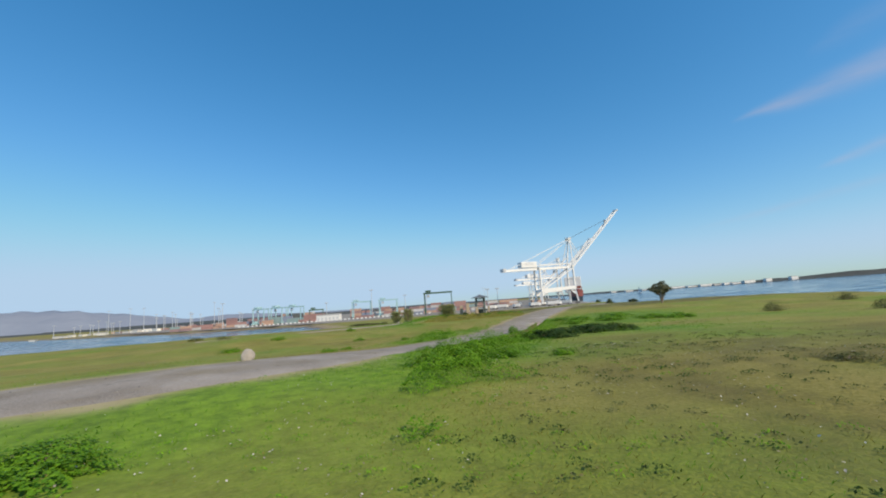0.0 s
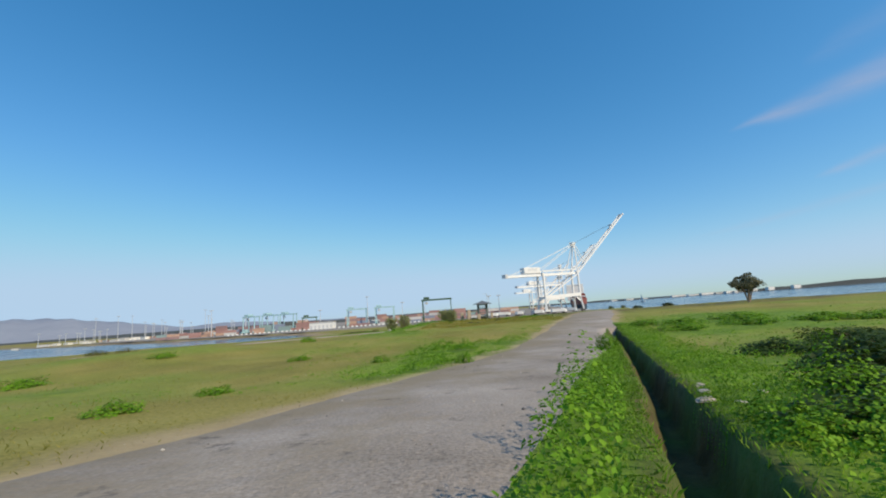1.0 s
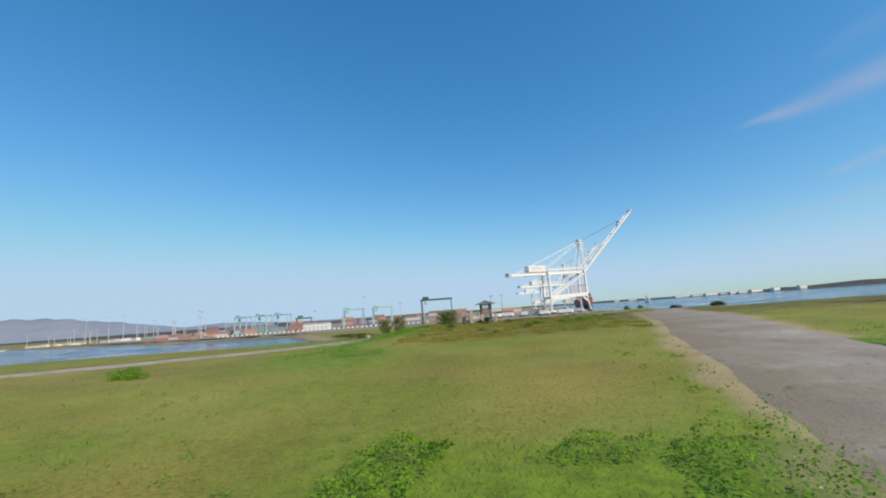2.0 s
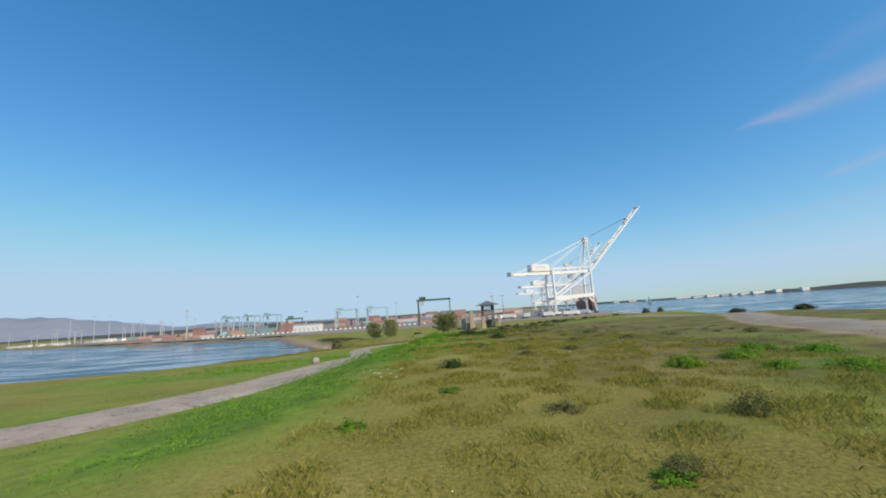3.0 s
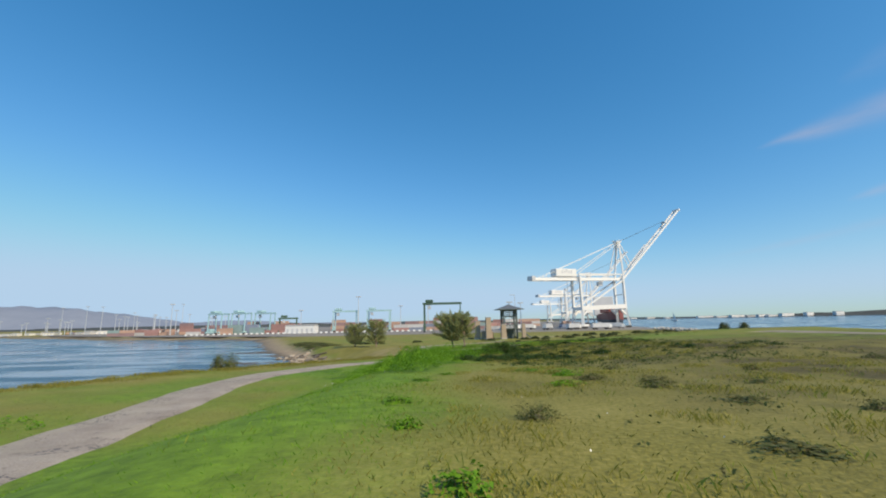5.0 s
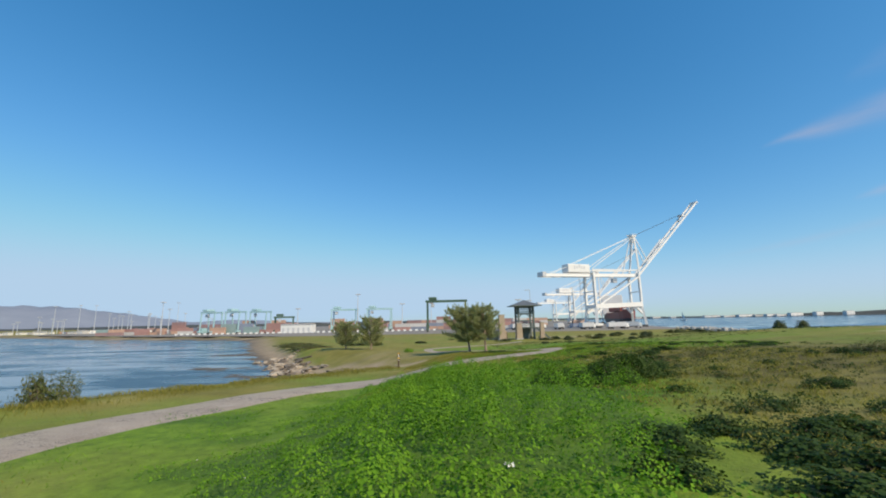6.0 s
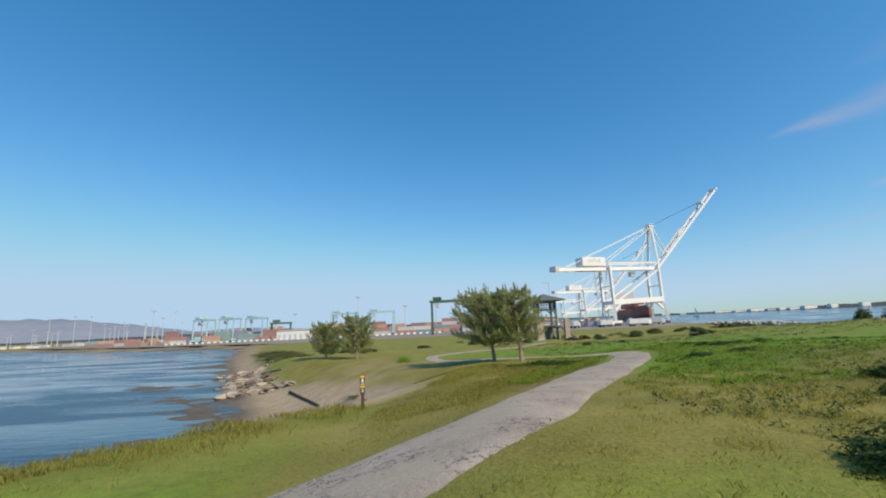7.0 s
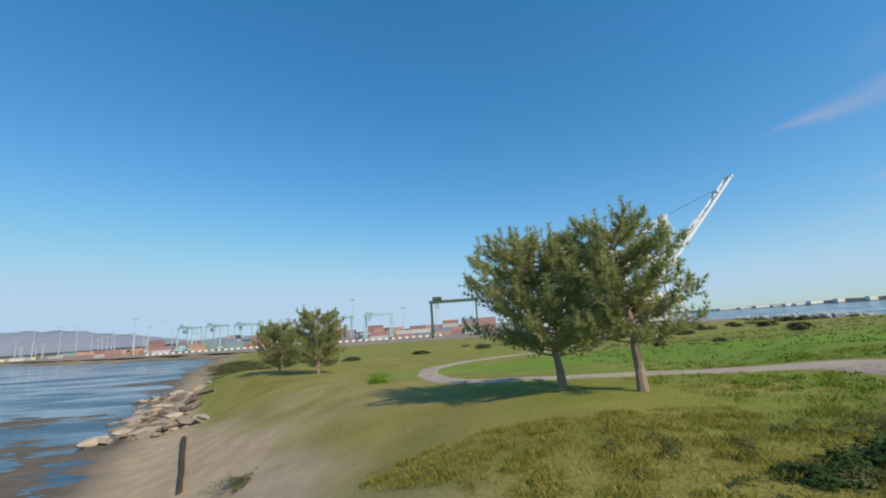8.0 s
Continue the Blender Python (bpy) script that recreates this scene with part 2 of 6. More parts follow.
def box(bm, cx, cy, cz, sx, sy, sz, rot=None, bevel=0.0):
    """A box by its centre and sizes."""
    m = Matrix.Translation((cx, cy, cz)) @ (rot.to_4x4() if rot else Matrix()) @ Matrix.Diagonal((sx, sy, sz, 1))
    g = bmesh.ops.create_cube(bm, size=1, matrix=m)
    if bevel:
        edges = list({e for v in g["verts"] for e in v.link_edges})
        bmesh.ops.bevel(bm, geom=edges, offset=bevel, segments=1, affect="EDGES", profile=0.5)


def beam(bm, a, b, w, h=None):
    """A box beam from a to b, w wide and h high."""
    a, b = Vector(a), Vector(b)
    d = b - a
    rot = d.to_track_quat("X", "Z").to_matrix()
    c = (a + b) / 2
    box(bm, c.x, c.y, c.z, d.length, w, h or w, rot)


def rod(bm, a, b, r1, r2=None, sides=8):
    a, b = Vector(a), Vector(b)
    d = b - a
    m = Matrix.Translation((a + b) / 2) @ d.to_track_quat("Z", "Y").to_matrix().to_4x4()
    bmesh.ops.create_cone(bm, cap_ends=True, segments=sides, radius1=r1, radius2=r1 if r2 is None else r2, depth=d.length, matrix=m)


def thing(name, label, category, at, rz=0.0, group="", rx=0.0, ry=0.0):
    ob = new(name)
    ob.matrix_basis = pose(*at, rx, ry, rz)
    return tagged(ob, label, category, group)


# ---- the lie of the land ----
WATER = -4.0


def sstep(a, b, v):
    u = np.clip((np.asarray(v, float) - a) / (b - a), 0, 1)
    return u * u * (3 - 2 * u)


def wave(x, y, s, k):
    """Cheap smooth unevenness, about -1 to 1, with a length of about s metres."""
    a, b = x / s, y / s
    return (np.sin(1.7 * a + 0.9 * b + k) + np.sin(-1.1 * a + 1.9 * b + 2.3 * k) + np.sin(2.9 * a - 0.7 * b + 4.1 * k + np.sin(1.3 * b + k)) + np.sin(0.6 * a + 3.1 * b + 0.7 * k)) / 4


def inlet_x(y):
    """x of the waterline of the inlet."""
    y = np.asarray(y, float)
    return sum(np.interp(y + k, [-300, 0, 60, 100, 130, 145, 155, 160, 165, 172, 178, 190, 202, 215, 250, 288, 350, 375, 400, 540, 630, 855, 2500],
                     [-170, -120, -76, -44, -31, -24.5, -20, -18.6, -19.2, -23.6, -28, -34.5, -43.5, -50, -71, -90, -122, -180, -245, -480, -620, -1000, -3000]) for k in (-6, -4, -2, 0, 2, 4, 6)) / 7


def bank_x(y):
    """x of the top of the bank on the estuary."""
    return np.interp(y, [-300, 0, 60, 100, 140, 180, 229, 275, 320, 400, 500, 1000, 2500],
                     [75, 64, 60, 57, 59, 73, 92, 104, 114, 128, 147, 245, 520])


def profile(y):
    """Height along the walk, softened."""
    ys = [-60, 0, 15, 25, 37, 60, 80, 100, 120, 140, 160, 180, 200, 230, 270, 340]
    zs = [5.8, 5.7, 5.5, 5.0, 4.4, 5.0, 4.9, 4.2, 3.2, 2.2, 1.3, 0.2, -0.6, -1.3, -1.7, -2.2]
    return sum(np.interp(y + d, ys, zs) for d in (-6, -3, 0, 3, 6)) / 5


def land(x, y):
    p = profile(y)
    dip = np.interp(y, [50, 70, 90, 100, 108, 120, 135, 150, 170, 188], [0, 0.6, 0.9, 1.25, 1.45, 1.25, 0.9, 0.75, 0.6, 0])
    p = p - dip * (1 - sstep(-7.5, -1.5, x))
    p = p + 0.7 * np.exp(-((x + 19) / 9) ** 2 - ((y - 44) / 8) ** 2)
    p = p + 0.55 * np.exp(-((x + 7) / 9) ** 2 - ((y - 13) / 8) ** 2)
    p = p + 0.7 * sstep(6, 16, x) * sstep(104, 124, y) * (1 - sstep(190, 230, y)) + 0.5 * sstep(20, 45, x) * sstep(130, 160, y) * (1 - sstep(190, 240, y)) + 1.4 * sstep(26, 60, x) * sstep(148, 185, y) * (1 - sstep(235, 275, y))
    return p


ROAD = [(-70, -22), (-36, -4), (-20, 4), (-8.1, 8.6), (-3.3, 12.6), (-1.1, 17.6), (1.2, 24.5), (4.1, 31.5), (6.4, 36.5), (8.6, 42), (12, 51), (16, 61), (20.4, 73), (25.5, 86), (34, 101), (43, 117), (48, 138), (49, 165)]
TRAIL = [(-30, 52), (-20, 57.5), (-13.8, 63.2), (-9.8, 69.5), (-7.6, 76), (-7.0, 83), (-7.2, 90), (-8, 98), (-9.4, 106), (-11.2, 113), (-13, 120), (-13.6, 127), (-12.0, 131.3), (-9.9, 136), (-6.8, 139.4), (-4.1, 141.9), (-1.6, 145.1),
         (0.3, 149.3), (3.75, 155.9), (7.3, 163), (9.4, 168.2), (9.2, 172.2), (5, 175.0), (-2, 176.6), (-6.0, 181), (-7.9, 187.5), (-7.6, 194), (-3.6, 203), (6, 214), (14, 232)]
DITCH = [(1.9, 16.6), (3.45, 20.5), (4.15, 22.3), (4.75, 23.8), (5.7, 26.3), (8.8, 35), (11.0, 42), (12.9, 47.8)]


def spline(points, step=0.6):
    """Catmull-Rom through the points."""
    p = np.array(points, float)
    p = np.vstack([2 * p[0] - p[1], p, 2 * p[-1] - p[-2]])
    out = []
    for a, b, c, d in zip(p, p[1:], p[2:], p[3:]):
        n = max(2, int(np.hypot(*(c - b)) / step))
        t = np.linspace(0, 1, n, endpoint=False)[:, None]
        out.append(0.5 * (2 * b + (c - a) * t + (2 * a - 5 * b + 4 * c - d) * t ** 2 + (3 * b - a - 3 * c + d) * t ** 3))
    return np.vstack(out + [p[-2:-1]])


ROAD_LINE, TRAIL_LINE, DITCH_LINE = spline(ROAD), spline(TRAIL), spline(DITCH, 0.15)


def trail_half(y):
    """Half the width of the trail."""
    return np.interp(y, [60, 90, 98, 106, 125, 137, 140.5, 143, 146, 150, 155, 160, 172, 178, 184], [2.05, 2.05, 1.7, 1.5, 1.5, 1.5, 1.75, 1.45, 1.2, 1.15, 1.3, 1.3, 1.2, 0.9, 0.85])


def far_from(line, x, y, most=8.0):
    """Distance of points to a line, no further than most."""
    x, y = np.asarray(x, float), np.asarray(y, float)
    d = np.full(x.shape, float(most))
    lo, hi = line.min(0) - most, line.max(0) + most
    near = (x > lo[0]) & (x < hi[0]) & (y > lo[1]) & (y < hi[1])
    px, py = x[near], y[near]
    order = np.argsort(py)
    px, py = px[order], py[order]
    best = np.full(px.shape, float(most))
    starts, ends = np.searchsorted(py, line[:, 1] - most), np.searchsorted(py, line[:, 1] + most)
    for (qx, qy), a, b in zip(line, starts, ends):
        best[a:b] = np.minimum(best[a:b], np.hypot(px[a:b] - qx, py[a:b] - qy))
    back = np.empty_like(best)
    back[order] = best
    d[near] = back
    return d


def ground_z(x, y, rough=True):
    x, y = np.asarray(x, float), np.asarray(y, float)
    z = land(x, y)
    if rough:
        near = sstep(-80, -40, x) * (1 - sstep(90, 130, x)) * (1 - sstep(240, 290, y))
        calm = sstep(2.0, 4.0, far_from(TRAIL_LINE, x, y, 4.5)) * sstep(2.4, 5.0, far_from(ROAD_LINE, x, y, 6.0))
        z = z + near * calm * (0.10 * wave(x, y, 5.5, 1.0) + 0.045 * wave(x, y, 2.1, 2.0))
        gap = np.interp(y, [16, 20, 26, 48], [0.36, 0.34, 0.28, 0.25]) + 0.05 * wave(x, y, 0.9, 15.0)
        z = z - 0.60 * sstep(16, 18.5, y) * (1 - sstep(gap - 0.17, gap, far_from(DITCH_LINE, x, y, 2.0)))
    d = x - inlet_x(y)
    wide = np.interp(y, [95, 112, 126, 140, 152, 158, 172, 190, 215], [14, 7.5, 8, 10.5, 13, 14, 18, 18, 11])
    shore = np.where(d > 0, WATER + 0.10 * d, WATER + np.maximum(0.008 * d, -2.5) - 0.02 * np.maximum(-d - 25, 0))
    flat = (1 - sstep(2, 10, np.abs(d + 14) - 12)) * sstep(120, 150, y)
    shore = shore + flat * (0.16 * wave(x * 0.8 + y * 0.3, y * 1.6, 9, 5.0) + 0.10 * wave(x, y * 2, 2.6, 6.0) + 0.05 * wave(x, y * 2.5, 0.9, 7.0))
    z = shore + (z - shore) * sstep(3, wide, d)
    e = bank_x(y) - x
    z = np.where(e < 12, -6.0 + (z + 6.0) * sstep(-5, 4, e), z)
    return z


def lush(x, y):
    """Where the herbage is fresh and green: 0 dry, 1 lush."""
    x, y = np.asarray(x, float), np.asarray(y, float)
    v = 0.22 + 0.45 * wave(x, y, 6, 7.0) + 0.30 * wave(x, y, 2.2, 8.0)
    for cx, cy, rx, ry, s in ((-4, 8, 7, 7, .8), (4, 15, 4, 6, .7), (6, 26, 3, 8, .8), (1.0, 35, 2.5, 7, .8), (20, 44, 10, 8, .9), (14, 28, 6, 8, .6), (-5, 66, 3, 10, .6),
                              (-2.5, 95, 3, 24, .9), (2, 93, 3, 3, .7), (-4, 128, 10, 13, 1.0), (4, 133, 7, 7, .8), (6, 190, 22, 10, .9), (26, 176, 16, 16, .55),
                              (16, 112, 12, 14, -.5), (5, 74, 9, 14, -.4), (8, 103, 6, 10, -.4), (-14, 172, 10, 24, -.7), (-22, 202, 12, 14, -.5), (8, 8, 6, 5, -.2), (-14, 94, 5, 16, .8), (-4.0, 97, 3.2, 18, .8), (-3.6, 82, 2.8, 10, .7), (50, 140, 12, 16, .9), (10, 158, 5.5, 10, .6)):
        v = v + s * np.exp(-((x - cx) / rx) ** 2 - ((y - cy) / ry) ** 2)
    v = v - 0.65 * sstep(135, 140, y) * (1 - sstep(150, 157, y)) * sstep(-9, -5, x) * (1 - sstep(10, 16, x))
    v = v - 0.45 * sstep(0.5, 3.0, x) * sstep(82, 88, y) * (1 - sstep(108, 114, y)) * (1 - sstep(18, 26, x))
    v = v - 0.55 * sstep(0.5, 3.5, x - 1 - 0.18 * (y - 121)) * sstep(112, 118, y) * (1 - sstep(140, 150, y)) * (1 - sstep(18, 26, x))
    v = v + 0.9 * (1 - sstep(0.8, 2.0, far_from(DITCH_LINE, x, y, 2.2)))
    v = v + 0.6 * np.exp(-((x - 13 - 0.5 * (y - 70)) / 2.2) ** 2 - ((y - 70) / 9) ** 2)
    v = v * (1 - 0.9 * sstep(270, 330, y)) * (1 - 0.7 * sstep(60, 90, -x))
    return np.clip(v, 0, 1)


def sandy(x, y):
    d = x - inlet_x(y)
    w = 3.5 + np.interp(y, [138, 147, 153, 160, 168, 178, 188], [0, 5, 11.0, 9.5, 8.5, 7.5, 3])
    return 1 - sstep(w - 2, w + 2, d + 1.5 * wave(x, y, 3, 4.0))


def cells(x, y, size, k):
    """Distance to the nearest of a scatter of clump centres, that clump's own random number, and the way out from it."""
    x, y = np.asarray(x, float), np.asarray(y, float)
    ix, iy = np.floor(x / size), np.floor(y / size)
    best, own, vx, vy = np.full(x.shape, 9.0), np.zeros(x.shape), np.zeros(x.shape), np.zeros(x.shape)
    for dx in (-1, 0, 1):
        for dy in (-1, 0, 1):
            cx, cy = ix + dx, iy + dy
            h = np.modf(np.abs(np.sin(cx * 12.9898 + cy * 78.233 + k) * 43758.5453))[0]
            g = np.modf(np.abs(np.sin(cx * 39.346 + cy * 11.135 + 2 * k) * 24634.6345))[0]
            ax, ay = x - (cx + h) * size, y - (cy + g) * size
            d = np.hypot(ax, ay)
            own = np.where(d < best, np.modf(h * 7.77 + g * 3.33)[0], own)
            vx, vy = np.where(d < best, ax, vx), np.where(d < best, ay, vy)
            best = np.minimum(best, d)
    return best, own, vx / np.maximum(best, 1e-6), vy / np.maximum(best, 1e-6)


def weedy(x, y):
    """How thick the leafy weeds stand; above 0.85 they close over the soil."""
    v = lush(x, y) + 0.35 * wave(x, y, 1.1, 11.0) + 0.25 * wave(x, y, 3.0, 12.0)
    v = v + 0.5 * np.exp(-((x + 1) / 11) ** 2 - ((y - 131) / 11) ** 2) - 0.6 * sstep(136, 140, y)
    v = v - 0.7 * (1 - sstep(2.8, 4.6, far_from(ROAD_LINE, x, y, 6.0))) * (1 - sstep(16, 19, y))
    v = v - 1.0 * (1 - sstep(1.2, 2.4, x - 0.3 * wave(x, y, 1.5, 14.0))) * (1 - sstep(15, 18, y))
    v = v + 0.5 * np.exp(-((x - 3.7) / 1.9) ** 2 - ((y - 9.5) / 2.6) ** 2) - 0.8 * sstep(5.4, 6.2, x - 0.4 * wave(x, y, 1.5, 16.0)) * (1 - sstep(15, 18, y))
    v = v - 0.45 * (1 - sstep(-7, -1.5, x + 0.5 * wave(x, y, 2.5, 17.0))) * sstep(86, 92, y) * (1 - sstep(140, 150, y))
    v = v - 0.25 * sstep(82, 88, y) * (1 - sstep(106, 112, y)) - 0.5 * (1 - sstep(-0.5, 0.8, x)) * sstep(84, 88, y) * (1 - sstep(108, 113, y)) * sstep(-0.2, 0.2, y - 92.5 + 3 * wave(x, y, 2.0, 20.0))
    v = v - 0.6 * sstep(0.5, 2.5, x - 0.5 * wave(x, y, 2.0, 19.0)) * sstep(84, 88, y) * (1 - sstep(108, 114, y))
    v = v - 0.75 * sstep(-0.5, 2.5, x - 1 - 0.18 * (y - 121)) * sstep(112, 118, y) * (1 - sstep(150, 160, y))
    return v


def scrubby(x, y):
    """How brown and matted the dry sward is, on the side towards the estuary."""
    far = np.clip(0.25 + 0.09 * (x - 3), 0, 1) * sstep(58, 70, y) * (1 - 0.6 * sstep(142, 152, y)) * (1 - sstep(158, 168, y)) * sstep(2.0, 5.0, x - 0.10 * np.maximum(y - 112, 0))
    bend = np.exp(-((x + 0.9 - 0.43 * (y - 150)) / 1.6) ** 2) * sstep(147, 150, y) * (1 - sstep(163, 167, y))
    start = 0.6 * sstep(2.5, 9, x) * (1 - sstep(14, 24, y))
    patch = sstep(-0.25, 0.45, 0.6 * wave(x, y, 2.3, 51.0) + 0.5 * wave(x, y, 0.8, 52.0) + 0.35 * wave(x, y, 0.3, 53.0))
    return np.clip(np.maximum(np.maximum(far, bend), start) * (0.35 + 0.65 * patch), 0, 0.95)


# ---- ground, water, road and trail ----
def lines(lo, hi, fine_lo, fine_hi, step, grow=1.12):
    v = list(np.arange(fine_lo, fine_hi, step))
    for end, sign in ((hi, 1), (lo, -1)):
        s, p = step, v[-1] if sign > 0 else v[0]
        more = []
        while (p < end) if sign > 0 else (p > end):
            s *= grow
            p += sign * s
            more.append(p)
        v = v + more if sign > 0 else more[::-1] + v
    return np.array(v)


def sheet(name, xs, ys, zfun, material):
    gx, gy = np.meshgrid(xs, ys)
    x, y = gx.ravel(), gy.ravel()
    co = np.stack([x, y, zfun(x, y)], 1)
    nx, ny = len(xs), len(ys)
    i = (np.arange(ny - 1)[:, None] * nx + np.arange(nx - 1)[None]).ravel()
    quads = np.stack([i, i + 1, i + nx + 1, i + nx], 1)
    me = bpy.data.meshes.new(name)
    me.vertices.add(len(co))
    me.vertices.foreach_set("co", co.ravel())
    me.loops.add(quads.size)
    me.loops.foreach_set("vertex_index", quads.ravel())
    me.polygons.add(len(quads))
    me.polygons.foreach_set("loop_start", np.arange(len(quads)) * 4)
    me.polygons.foreach_set("use_smooth", np.ones(len(quads), bool))
    me.materials.append(material)
    me.update(calc_edges=True)
    return new(name, me), x, y


def mask(ob, name, values):
    a = ob.data.attributes.new(name, "FLOAT", "POINT")
    a.data.foreach_set("value", np.asarray(values, np.float32))


ground, gx, gy = sheet("ground", np.unique(np.concatenate([lines(-4600, 4600, -34, 40, 0.5), np.arange(1.4, 13.6, 0.12)]).round(2)),
                       np.unique(np.concatenate([lines(-500, 4700, -6, 235, 0.5), np.arange(15.9, 49, 0.2)]).round(2)), ground_z, M_GROUND)
mask(ground, "lush", lush(gx, gy))
# ditch walls join in: brown bank and the trench's shade in one colour
mask(ground, "scrub", np.maximum(scrubby(gx, gy), sstep(17, 19, gy) * (1 - sstep(0.35, 0.6, far_from(DITCH_LINE, gx, gy, 2.0) + 0.1 * wave(gx, gy, 0.8, 24.0)))))
bare = 0.7 * np.exp(-((gx - 42) / 34) ** 4 - ((gy - 262) / 12) ** 2) * np.clip(0.6 + 0.6 * wave(gx, gy, 4.0, 28.0), 0, 1)
thin = bare + 0.45 * np.exp(-((gx + 15) / 8) ** 2 - ((gy - 175) / 13) ** 2) * np.clip(0.6 + 0.6 * wave(gx, gy, 3.1, 26.0) + 0.4 * wave(gx, gy, 1.2, 27.0), 0, 1)
mask(ground, "sand", np.maximum(np.maximum(sandy(gx, gy), thin), 0.75 * (1 - sstep(2.2, 3.1, far_from(ROAD_LINE, gx, gy, 5.0) + 0.45 * wave(gx, gy, 1.2, 23.0))) * sstep(1.5, 2.3, far_from(DITCH_LINE, gx, gy, 2.4))))
# "litter" carries the painted shade of the weeds, strongest beyond y = 115
mask(ground, "litter", sstep(0.8, 1.0, weedy(gx, gy)) * (0.45 + 0.4 * sstep(105, 115, gy)))
mask(ground, "mud", 1 - sstep(-0.5, 4, gx - inlet_x(gy) + 1.5 * wave(gx, gy, 4, 6.0)))
tagged(ground, "uneven coastal grassland sloping down to a muddy shore", "ground", kind="structure")

water = new("water", mesh_of("water", [(-4700, -600, WATER), (4700, -600, WATER), (4700, 4700, WATER), (-4700, 4700, WATER)], [(0, 1, 2, 3)], M_WATER))
tagged(water, "calm blue bay water with fine ripples", "water", kind="structure")


def strip(name, line, half, lift, material, seed):
    """A gravel way that follows the ground, a little crowned, with ragged edges."""
    d = np.gradient(line, axis=0)
    n = np.stack([d[:, 1], -d[:, 0]], 1) / np.hypot(d[:, 0], d[:, 1])[:, None]
    s = np.arange(len(line)) * 0.6
    cols = np.linspace(-1, 1, 9)
    verts, faces = [], []
    for j, c in enumerate(cols):
        rag = (0.12 * np.sin(s * 0.5 + seed + c) + 0.06 * np.sin(s * 1.3 + 2 * seed + c) + 0.03 * np.sin(s * 2.9 + c * 3)) * (abs(c) > 0.9)
        p = line + n * ((half + rag) * c)[:, None]
        z = ground_z(p[:, 0], p[:, 1]) + lift + 0.03 * (1 - c * c) - 0.05 * (abs(c) > 0.9) - 0.012 * np.exp(-((abs(c) - 0.5) / 0.15) ** 2)
        verts += list(zip(p[:, 0], p[:, 1], z))
    m = len(line)
    for j in range(len(cols) - 1):
        for i in range(m - 1):
            faces.append((j * m + i, (j + 1) * m + i, (j + 1) * m + i + 1, j * m + i + 1))
    ob = new(name, mesh_of(name, verts, faces, material, True))
    mask(ob, "across", np.repeat(cols, m))
    return ob


tagged(strip("road", ROAD_LINE, 2.25, 0.035, M_ROAD, 1.0), "grey gravel service road with worn ragged edges", "road", kind="structure")
tagged(strip("trail", TRAIL_LINE, trail_half(TRAIL_LINE[:, 1]), 0.035, M_GRAVEL, 2.0), "narrow grey gravel shoreline trail through grass", "path", kind="structure")

